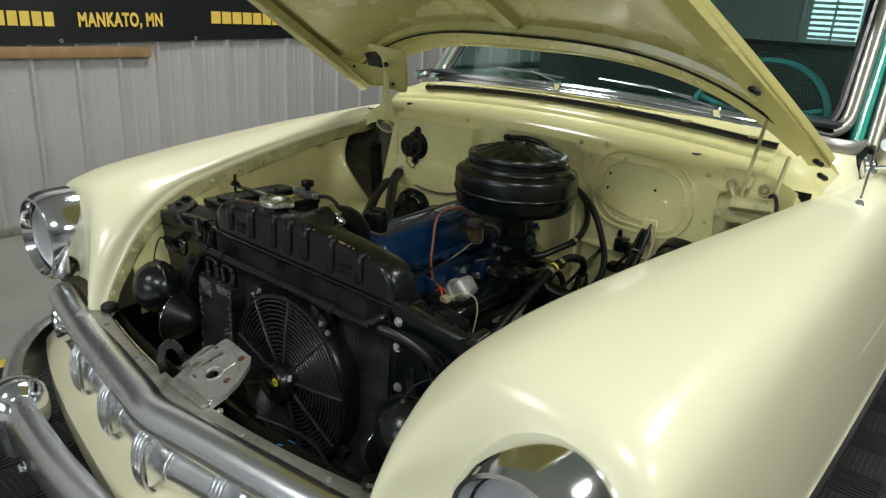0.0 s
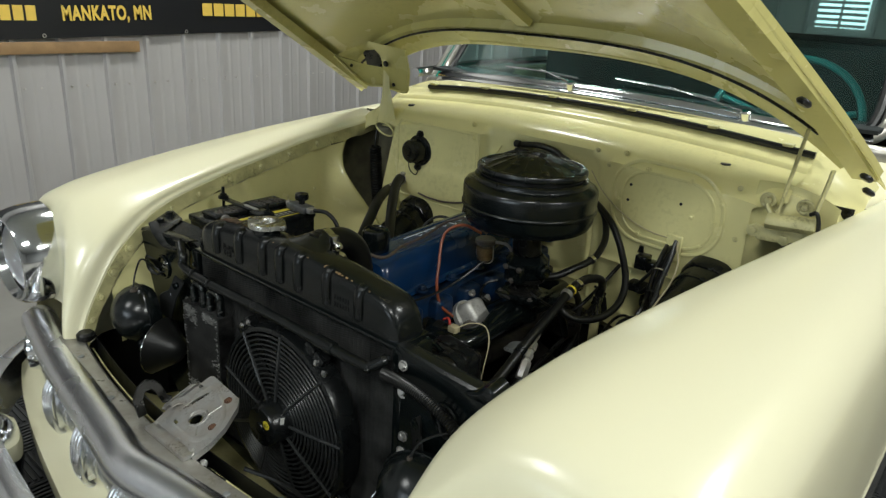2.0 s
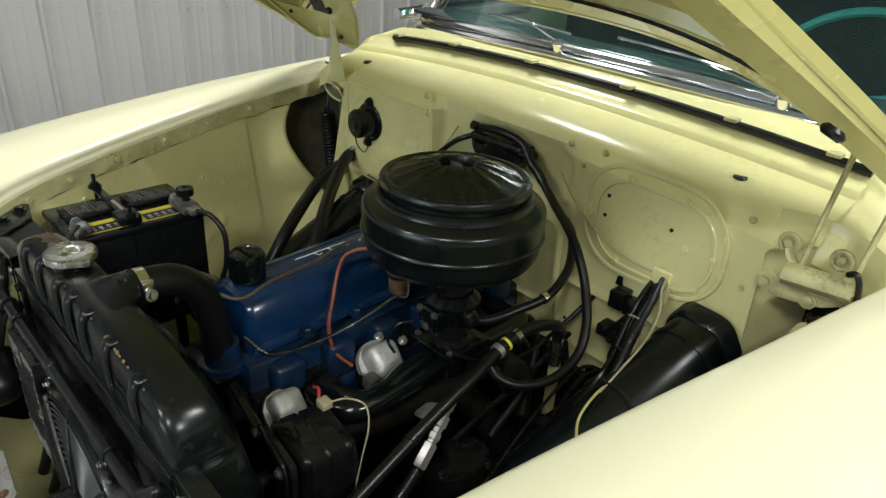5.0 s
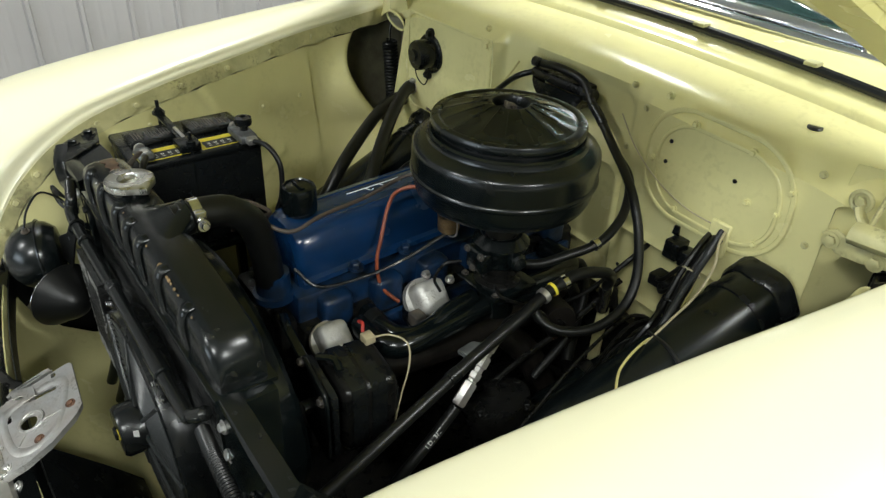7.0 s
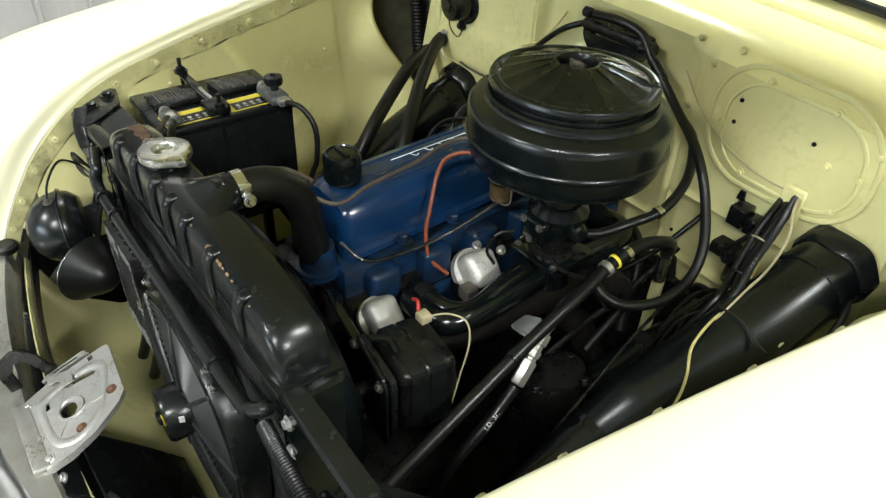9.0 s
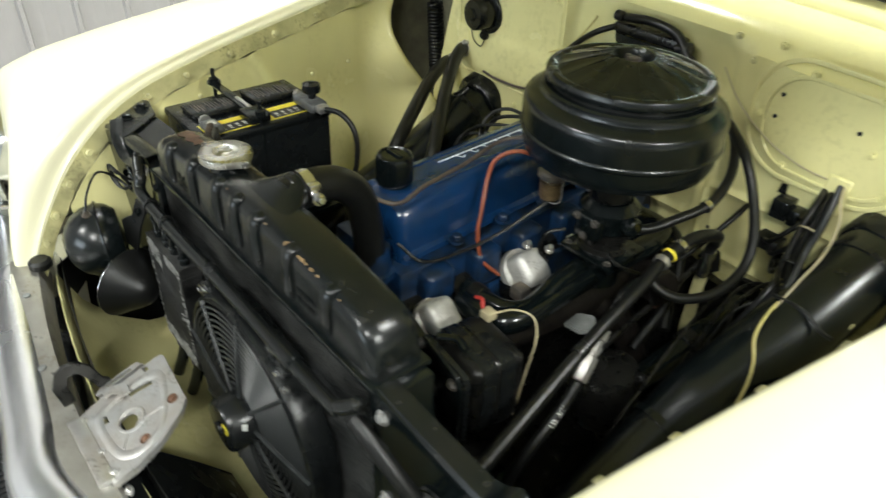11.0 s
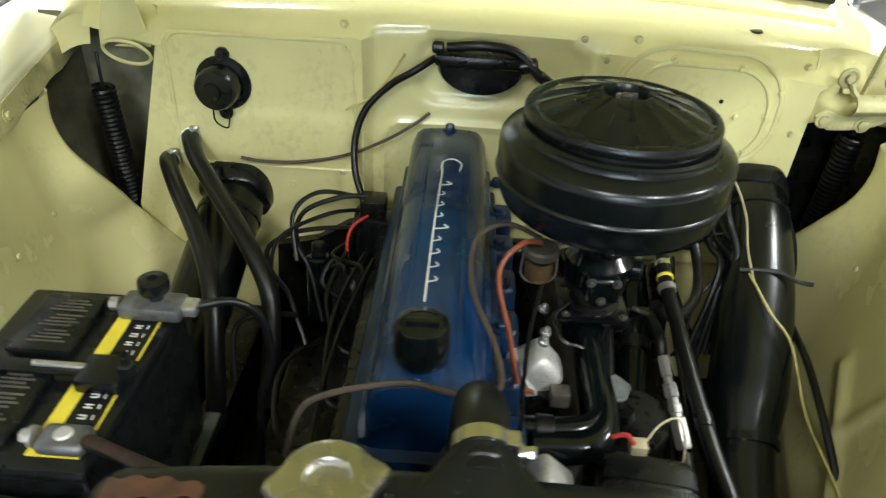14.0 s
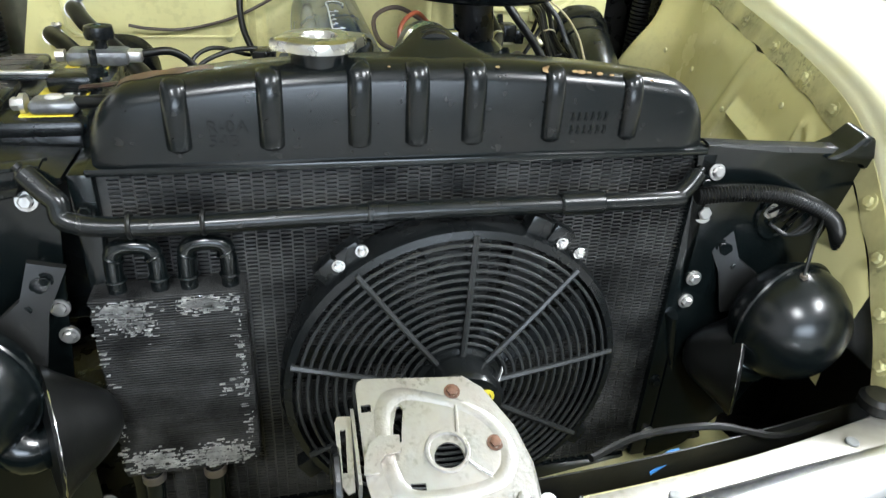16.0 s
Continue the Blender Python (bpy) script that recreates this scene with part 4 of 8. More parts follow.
rows = [[V(x, front_y(x) + dy, z) for dy, z in ((0.012, 0.585), (0.006, 0.632), (0.0, 0.64), (-0.045, 0.645), (-0.055, 0.64))] for x in XS]
part("front_panel", grid(B(), rows, 0.002), PRIMER, car, "grey primed lip behind the grille bar")
for x in (-0.40, -0.2, 0.2, 0.41):
    part("panel_plug", cyl(B(), (x, front_y(x) - 0.022, 0.642), (x, front_y(x) - 0.022, 0.6455), 0.0065, 14, 0.001), GREY_LABEL, car)
for x in (-0.475, 0.475):
    part("rubber_stop", cyl(B(), (x, -0.185, 0.64), (x, -0.185, 0.66), 0.02, 16, 0.005), RUBBER, car)
BAR = [V(x, -0.317 + 0.15 * abs(x) + 0.06 * max(0, abs(x) - 0.5), 0.619 - 0.022 * abs(x)) for x in (-0.73, -0.6, -0.42, -0.25, -0.10, 0.0, 0.10, 0.25, 0.42, 0.6, 0.73)]
grille = part("grille_bar", tube(B(), BAR, 0.040, 20, 90, 0.95), CHROME_HAZY, car, "broad bowed chrome upper grille bar")
LOW = [p + V(0, 0.028, -0.112) for p in BAR]
part("grille_bar", tube(B(), LOW, 0.046, 18, 70, 1.0), CHROME_HAZY, car)
for x in (-0.44, -0.22, 0.0, 0.22, 0.44):
    y = -0.317 + 0.15 * abs(x)
    bm = B()
    for dx in (-0.011, 0.0, 0.011):
        tube(bm, [V(x + dx, y + q, z) for q, z in ((0.0, 0.600), (-0.026, 0.588), (-0.042, 0.560), (-0.046, 0.515), (-0.036, 0.470), (-0.010, 0.448))], 0.0068, 10, 24, 0.8)
    box(bm, x - 0.009, x + 0.009, y - 0.032, y + 0.02, 0.47, 0.59)
    tooth = part("grille_tooth", bm, CHROME_HAZY, grille)
    side = 1 if x >= 0 else -1
    part("tooth_collar", torus(B(), (x + 0.036, y + 0.028 + 0.005 * side, 0.507), 0.0465, 0.0055, (1, 0.15 * side, 0), 36, 10), CHROME_HAZY, tooth)
for side in (1, -1):
    m = aim((0.655 * side, -0.215, 0.565), (0.45 * side, -1, 0)) @ Matrix.Diagonal((1.1, 1.1, 1.3, 1))
    lamp = part("parking_lamp", lathe(B(), [(0.05, -0.04), (0.052, 0.01), (0.045, 0.025), (0.04, 0.02)], 28, m), CHROME, car)
    part("lens", lathe(B(), [(0.04, 0.018), (0.03, 0.028), (0, 0.034)], 24, m), LENS, lamp)
rows = []
for x in [-0.86 + 1.72 * k / 40 for k in range(41)]:
    y = -0.265 + 0.15 * abs(x) + 0.1 * x ** 4
    rows.append([V(x, y + dy, z) for dy, z in ((0.06, 0.50), (0.0, 0.468), (-0.05, 0.464), (-0.10, 0.455), (-0.130, 0.43), (-0.128, 0.37), (-0.05, 0.33))])
part("gravel_pan", grid(B(), rows, 0.003), CREAM, car)
part("grille_backing", grid(B(), [[V(x, -0.20 + 0.2 * x * x, z) for z in (0.44, 0.62)] for x in XS], 0.002), RUBBER, car)
BUMP = [V(-0.965, 0.16, 0.42), V(-0.945, -0.04, 0.42), V(-0.85, -0.24, 0.42), V(-0.62, -0.385, 0.42), V(-0.3, -0.435, 0.42), V(0, -0.445, 0.42), V(0.3, -0.435, 0.42), V(0.62, -0.385, 0.42), V(0.85, -0.24, 0.42), V(0.945, -0.04, 0.42), V(0.965, 0.16, 0.42)]
P = cr(BUMP, 90)
rows = []
for i, p in enumerate(P):
    d = (P[min(i + 1, 89)] - P[max(i - 1, 0)]).normalized()
    n = d.cross(V(0, 0, 1)).normalized()
    rows.append([p + n * a + V(0, 0, b) for a, b in ((-0.03, 0.062), (-0.008, 0.07), (0.012, 0.06), (0.022, 0.025), (0.032, 0.0), (0.022, -0.03), (0.01, -0.06), (-0.02, -0.068))])
bumper = part("bumper", grid(B(), rows, 0.004), CHROME_HAZY, car, "heavy wraparound chrome front bumper", 75)
for x in (-0.53, 0.53):
    bm = B()
    m = Matrix.Translation((x, -0.40, 0.435)) @ Matrix.Diagonal((1.15, 1.1, 1.2, 1))
    lathe(bm, [(0.0, 0.062), (0.03, 0.057), (0.055, 0.035), (0.062, 0.0), (0.06, -0.04), (0.05, -0.09), (0, -0.095)], 28, m)
    part("bumper_guard", bm, CHROME, bumper)
for x in (-0.3, 0.3):
    part("bumper_bolt", bolt(B(), (x, -0.474, 0.415), (0, -1, 0.2), 0.011, 0.009), CHROME, bumper)

# side moulding, crease and antenna on the driver's fender
for side in (1, -1):
    part("body_crease", tube(B(), [V(0.905 * side, -0.02, 0.64), V(0.926 * side, 0.25, 0.622), V(0.939 * side, 0.8, 0.60), V(0.944 * side, 1.5, 0.605), V(0.944 * side, 2.6, 0.60)], 0.008, 8, 40), CREAM, car)
    part("sill_moulding", tube(B(), [V(0.945 * side, 0.72, 0.235), V(0.95 * side, 1.2, 0.235), V(0.95 * side, 1.9, 0.235), V(0.94 * side, 3.0, 0.235)], 0.018, 8, 30), CHROME, car)
bm = cyl(B(), (0.872, 1.02, 0.985), (0.874, 1.02, 1.03), 0.02, 20, 0.006, 0.009)
aer = part("antenna", bm, CHROME, car)
part("rod", tube(B(), [V(0.874, 1.02, 1.03), V(0.89, 1.06, 1.5), V(0.9, 1.09, 1.9)], 0.0028, 6), CHROME, aer)
part("rubber_foot", cyl(B(), (0.871, 1.02, 0.975), (0.872, 1.02, 0.997), 0.026, 20, 0.006), RUBBER, aer)
bm = lathe(B(), [(0.0, 0.03), (0.03, 0.028), (0.055, 0.018), (0.062, 0.0), (0.05, -0.01), (0, -0.012)], 28, aim((0.905, 1.40, 1.12), (0.3, -0.9, 0.2)))
mirror = part("door_mirror", bm, CHROME, car, "round chrome door mirror")
part("stem", tube(B(), [V(0.905, 1.41, 1.11), V(0.90, 1.42, 1.02)], 0.009, 8), CHROME, mirror)
# wheels, hidden under the fenders
for x in (-0.72, 0.72):
    for y in (0.38, 3.2):
        wh = part("wheel", torus(B(), (x, y, FLOOR + 0.33), 0.25, 0.085, (1, 0, 0), 40, 12), RUBBER, car)
part("chassis_rail", box(B(), -0.46, -0.38, 0.07, 1.0, 0.36, 0.46, 0.01), GREASE_SHADE, car)
part("chassis_rail", box(B(), 0.38, 0.46, 0.07, 1.0, 0.36, 0.46, 0.01), GREASE_SHADE, car)
part("cross_member", box(B(), -0.46, 0.46, 0.02, 0.16, 0.34, 0.42, 0.02), GREASE_SHADE, car)
part("splash_pan", box(B(), -0.64, 0.64, -0.16, 0.95, 0.30, 0.315), GREASE_SHADE, car)


# ---- small repeated pieces ----
def piece_mesh(name, bm, material):
    me = bpy.data.meshes.new(name)
    bmesh.ops.recalc_face_normals(bm, faces=bm.faces)
    bm.to_mesh(me)
    bm.free()
    me.materials.append(material)
    me.polygons.foreach_set("use_smooth", [True] * len(me.polygons))
    me.set_sharp_from_angle(angle=radians(38))
    return me


def pieces(name, me, mats_, parent):
    for m in mats_:
        ob = new(name, me)
        ob.parent = parent
        if parent.type == "EMPTY":
            ob.matrix_parent_inverse = Matrix.Translation(parent.location).inverted()
        ob.matrix_basis = m


def bolts(places, parent, material, r=0.008, h=0.006, name="bolt"):
    pieces(name, piece_mesh(name, bolt(B(), (0, 0, 0), (0, 0, 1), r, h), material), [aim(p, d) for p, d in places], parent)


# ---- radiator ----
rad = thing("radiator", (0.015, 0.03, 0.41), "black painted radiator with a ribbed top tank", "radiator")
XL, XR = -0.288, 0.322
XM = (XL + XR) / 2
ROUND = 0.042


def tank_top(x):
    u = abs((x - XM) / (XR - XM))
    d = max(0.0, abs(x - XM) - (XR - XM - ROUND))
    return 0.958 - 0.028 * u ** 2.2 - (ROUND - math.sqrt(max(0.0, ROUND ** 2 - d * d)))


rows = []
for i in range(81):
    x = XM + (XR - XM) * math.sin(math.pi * (i / 80 - 0.5))
    t = tank_top(x)
    u = abs((x - XM) / (XR - XM))
    e = 0.006 * max(0, (u - 0.9) / 0.1) ** 2
    y0, y1 = 0.0 + e, 0.072 - e
    rows.append([V(x, y0, 0.868), V(x, y0, t - 0.016), V(x, y0 + 0.003, t - 0.007), V(x, y0 + 0.010, t - 0.001), V(x, y0 + 0.022, t + 0.002), V(x, y1 - 0.02, t + 0.002), V(x, y1 - 0.006, t - 0.004), V(x, y1, t - 0.016), V(x, y1, 0.868)])
bm = grid(B(), rows)
bm.faces.new([v for v in bm.verts][:9])
bm.faces.new([v for v in bm.verts][-9:])
tank = part("top_tank", bm, BLACK_WORN, rad, "glossy black tank with worn paint along its edge")
for x, w in ((-0.211, 0.011), (-0.129, 0.0115), (-0.048, 0.011), (0.007, 0.011), (0.063, 0.011), (0.145, 0.010), (0.230, 0.010)):
    zt = tank_top(x)
    bm = tube(B(), [V(x, 0.0, 0.882), V(x, -0.002, 0.90), V(x, -0.002, zt - 0.02), V(x, 0.004, zt - 0.004), V(x, 0.014, zt - 0.001)], lambda u, w=w: w * (0.55 if u < 0.02 else 1.0), 12, 22, 0.55, up=(0, 1, 0))
    part("rib", bm, BLACK_WORN, tank)
UPRIGHT = pose(0, 0, 0, 90, 0, 0)
for s, x, z, size in (("R-0A", -0.168, 0.9045, 0.0165), ("54B", -0.172, 0.8905, 0.0165)):
    lettering("stamped_lettering", s, Matrix.Translation((x, -0.0005, z)) @ UPRIGHT, size, BLACK_WORN, tank, 0.0014, 1.1)
for r_ in range(2):
    for k in range(6):
        x0 = 0.166 + k * 0.0072
        part("stamped_mark", tube(B(), [V(x0, -0.0006, 0.889 + r_ * 0.014), V(x0 + 0.0016, -0.0006, 0.893 + r_ * 0.014), V(x0 + 0.0008, -0.0006, 0.8975 + r_ * 0.014)], 0.0013, 6, 5), BLACK_WORN, tank)
# chipped paint along the upper edge
for x, s in ((0.139, 2.0), (0.150, 0.7), (0.165, 0.8), (0.172, 1.1), (0.18, 0.7), (0.192, 0.9), (0.205, 0.6), (0.085, 0.6), (0.055, 0.5), (-0.02, 0.4), (0.25, 0.5)):
    bm = lathe(B(), [(0.0034 * s, 0), (0.0028 * s, 0.0007), (0, 0.0009)], 7, Matrix.Translation((x, 0.006, tank_top(x) - 0.001)) @ Matrix.Rotation(0.7, 4, "X") @ Matrix.Diagonal((1.3, 0.7, 1, 1)))
    part("paint_chip", bm, BRASS, tank, "bare brass where paint flaked off")
rows = []
for k in range(25):
    x = -0.262 + 0.085 * k / 24
    y0, y1 = 0.030 + 0.0025 * math.sin(k * 0.7), 0.052 + 0.002 * math.sin(k * 0.9 + 1) - 0.010 * (k / 24) ** 3
    rows.append([V(x, y0 + (y1 - y0) * w, tank_top(x) + 0.0026) for w in (0, 0.5, 1)])
part("brown_patch", grid(B(), rows), PATCH_BROWN, tank, "red-brown patch on top of the tank")
# seams
part("tank_seam", box(B(), XL - 0.006, XR + 0.006, -0.006, 0.078, 0.862, 0.870, 0.002), BLACK, rad)
core = part("core", box(B(), XL, XR, 0.008, 0.065, 0.42, 0.862), FINS, rad, "dusty dark cooling fins")
bm = B()
for k in range(52):
    x = XL + 0.008 + k * 0.0117
    box(bm, x - 0.0009, x + 0.0009, 0.0056, 0.009, 0.42, 0.861)
tagged(part("core_tube", bm, FINS, rad), kind="stuff")
bm = B()
random.seed(11)
for r_ in range(96):
    z = 0.425 + r_ * 0.00455
    for k in range(52):
        x = XL + 0.0095 + k * 0.0117
        t = random.uniform(-0.0008, 0.0008)
        box(bm, x - 0.0004, x + 0.0094, 0.0040 + t, 0.0085, z + 0.0022 * (k % 2), z + 0.0022 * (k % 2) + 0.0017)
tagged(part("core_fin", bm, FINS, rad), kind="stuff")
for x0, x1 in ((XL - 0.022, XL), (XR, XR + 0.022)):
    part("side_channel", box(B(), x0, x1, -0.004, 0.07, 0.42, 0.865, 0.003), BLACK, rad)
part("bottom_tank", box(B(), XL, XR, 0.0, 0.07, 0.36, 0.42, 0.012), BLACK, rad)
# filler neck and cap
NX, NY = -0.081, 0.036
neck = part("filler_neck", cyl(B(), (NX, NY, 0.945), (NX, NY, 0.969), 0.027, 28, 0.003), BLACK, rad)
CZ = 0.968
bm = B()
N_ = 48
outer = []
for k in range(N_):
    a = 2 * math.pi * k / N_
    ear = max(0.0, math.cos(2 * (a - 0.25))) ** 8
    outer.append(0.0365 + 0.0105 * ear)
lv = []
for rad_s, z in ((1.0, 0.0), (1.01, 0.006), (0.985, 0.0095), (0.93, 0.0105)):
    lv.append([bm.verts.new(V(NX + outer[k] * rad_s * math.cos(2 * math.pi * k / N_), NY + outer[k] * rad_s * math.sin(2 * math.pi * k / N_), CZ + z)) for k in range(N_)])
for r0, z in ((0.030, 0.0112), (0.018, 0.0112), (0.0168, 0.0095), (0.0158, 0.004), (0.010, 0.003), (0.007, 0.0036), (0.003, 0.0038)):
    lv.append([bm.verts.new(V(NX + r0 * math.cos(2 * math.pi * k / N_), NY + r0 * math.sin(2 * math.pi * k / N_), CZ + z)) for k in range(N_)])
for a, b in zip(lv, lv[1:]):
    for k in range(N_):
        bm.faces.new((a[k], a[(k + 1) % N_], b[(k + 1) % N_], b[k]))
bm.faces.new(lv[0])
bm.faces.new(lv[-1])
part("filler_cap", bm, CAP_METAL, rad, "bare metal radiator cap with two ears")
# outlet hump, hose and clamp
rows = []
for i in range(17):
    a = -math.pi / 2 + math.pi * i / 16
    rows.append([V(0.035 + 0.075 * math.sin(a) * (1 - 0.6 * t), 0.025 + 0.055 * t, 0.953 + (0.028 * math.cos(a)) * (0.2 + 0.8 * t)) for t in [k / 8 for k in range(9)]])
part("outlet", grid(B(), rows, 0.002), BLACK_WORN, rad)
bm = tube(B(), [V(0.035, 0.06, 0.952), V(0.035, 0.10, 0.954), V(0.035, 0.14, 0.946), V(0.034, 0.175, 0.915), V(0.032, 0.192, 0.86), V(0.03, 0.20, 0.79)], 0.0245, 20, 40)
hose = single("radiator_hose", bm, RUBBER, "thick black rubber top hose bent to the engine", "hose")
bm = lathe(B(), [(0.0255, -0.007), (0.027, -0.007), (0.027, 0.007), (0.0255, 0.007)], 32, aim((0.035, 0.092, 0.9535), (0, 1, 0.03)))
box(bm, 0.052, 0.065, 0.083, 0.10, 0.957, 0.973, 0.002)
part("hose_end", lathe(B(), [(0.0246, -0.008), (0.0262, -0.006), (0.0262, 0.006), (0.0246, 0.008)], 28, aim((0.035, 0.076, 0.953), (0, 1, 0.03))), RUBBER, hose)
clampT = tagged(part("hose_clamp", bm, BRIGHT), "bright worm-drive clamp round the top hose", "hose clamp")
part("screw", bolt(B(), (0.068, 0.092, 0.953), (1, 0, 0.2), 0.006, 0.012), BRIGHT, clampT)

# tie bar across the front of the core
bar = thing("tie_bar", (0.01, -0.03, 0.80), "black tube tied across the front of the radiator", "bar")
bm = tube(B(), [V(-0.345, -0.010, 0.878), V(-0.318, -0.020, 0.85), V(-0.278, -0.03, 0.825), V(0.0, -0.03, 0.826), V(0.26, -0.03, 0.824), V(0.29, -0.026, 0.827), V(0.32, -0.012, 0.85)], lambda u: 0.0098 * (0.5 if u < 0.03 or u > 0.97 else 1.0), 14, 60)
part("tube", bm, BLACK_WORN, bar)
part("sleeve", cyl(B(), (0.152, -0.03, 0.8252), (0.20, -0.03, 0.825), 0.0128, 20, 0.002), BLACK_WORN, bar)
part("tape", cyl(B(), (-0.045, -0.03, 0.826), (-0.025, -0.03, 0.826), 0.0108, 16, 0.001), PLASTIC, bar)
for x in (-0.258, -0.195):
    part("strap", torus(B(), (x, -0.03, 0.8255), 0.011, 0.0022, (1, 0, 0.03), 20, 6), RUBBER, bar)

# ---- black panels beside the core ----
for side in (1, -1):
    out = [(0.318, 0.862), (0.33, 0.872), (0.42, 0.862), (0.50, 0.858), (0.535, 0.845), (0.545, 0.78), (0.535, 0.68), (0.51, 0.58), (0.47, 0.50), (0.40, 0.43), (0.345, 0.41), (0.345, 0.62)]
    sp = thing("radiator_baffle", (0.43 * side, 0.0, 0.41), "black sheet steel baffle beside the radiator", "panel", "radiator baffles")
    bm = plate(B(), [flip(V(x, -0.004, z), side) for x, z in out], (0, 0.003, 0))
    part("panel", bm, BLACK, sp)
    rows = [[flip(V(x, y, z + dz), side) for y, dz in ((-0.004, 0.0), (0.0, 0.005), (0.014, 0.007), (0.026, 0.003))] for x, z in ((0.33, 0.868), (0.42, 0.862), (0.50, 0.858), (0.54, 0.848))]
    part("top_flange", grid(B(), rows, 0.003), BLACK_WORN, sp)
    if side > 0:
        bm = plate(B(), [V(x, -0.012, z) for x, z in ((0.478, 0.853), (0.505, 0.864), (0.523, 0.88), (0.536, 0.876), (0.547, 0.84), (0.546, 0.81), (0.532, 0.845))], (0, 0.04, 0.006))
        bmesh.ops.bevel(bm, geom=bm.edges[:], offset=0.003, segments=1, affect="EDGES")
        part("gusset", bm, BLACK, sp)
    else:
        corner = plate(B(), [V(-0.44, -0.004, 0.866), V(-0.44, 0.012, 0.869), V(-0.485, 0.077, 0.874), V(-0.546, 0.088, 0.878), V(-0.555, 0.078, 0.878), V(-0.510, 0.002, 0.870)], (0.0, 0.0, -0.004))
        bmesh.ops.bevel(corner, geom=corner.edges[:], offset=0.0012, segments=1, affect="EDGES")
        gus = part("corner_plate", corner, PLASTIC, sp)
        bolts([(V(-0.528, 0.066, 0.876), (0, 0, 1)), (V(-0.504, 0.03, 0.872), (0, 0, 1))], gus, BLACK_WORN, 0.009, 0.008)
        part("top_plate", plate(B(), [V(-0.315, 0.0, 0.861), V(-0.44, -0.002, 0.862), V(-0.487, 0.076, 0.869), V(-0.43, 0.082, 0.867), V(-0.315, 0.078, 0.861)], (0, 0, -0.006)), BLACK_WORN, sp)
        part("brace_strap", tube(B(), [V(-0.50, 0.01, 0.874), V(-0.45, -0.006, 0.864), V(-0.40, -0.012, 0.85), V(-0.345, -0.012, 0.856)], 0.012, 8, 20, 0.3), BLACK_WORN, sp)
    xb, zb = (0.35, 0.705) if side > 0 else (0.34, 0.728)
    bolts([(flip(V(xb, -0.004, zb), side), (0, -1, 0)), (flip(V(xb - 0.003, -0.004, zb - 0.032), side), (0, -1, 0)), (flip(V(0.34, -0.004, 0.46), side), (0, -1, 0)), (flip(V(0.345, -0.004, 0.842), side), (0, -1, 0.2)), (flip(V(0.43, -0.004, 0.79), side), (0, -1, 0))], sp, STEEL, 0.0064, 0.007)
    bm = torus(B(), flip(V(0.44, -0.006, 0.782), side), 0.026, 0.0035, (0, -1, 0), 28, 6)
    part("grommet_ring", bm, BLACK, sp)
    bm = B()
    for k in range(4):
        tube(bm, [flip(V(0.425 + 0.01 * k, -0.008, 0.79 - 0.006 * k), side), flip(V(0.43 + 0.012 * k, -0.03, 0.81), side), flip(V(0.47, -0.028, 0.80 - 0.008 * k), side), flip(V(0.45, -0.02, 0.765), side), flip(V(0.43, -0.008, 0.775), side)], 0.0022, 6)
    part("wire_loop", bm, RUBBER, sp)

bm = tube(B(), [V(0.315, -0.022, 0.822), V(0.37, -0.028, 0.826), V(0.43, -0.03, 0.818), V(0.49, -0.03, 0.79), V(0.515, -0.03, 0.755), V(0.525, -0.05, 0.72)], 0.0085, 10, 150, 1.0, 0.2)
single("wiring_loom", bm, RUBBER, "taped black wiring loom along the baffle", "wiring")


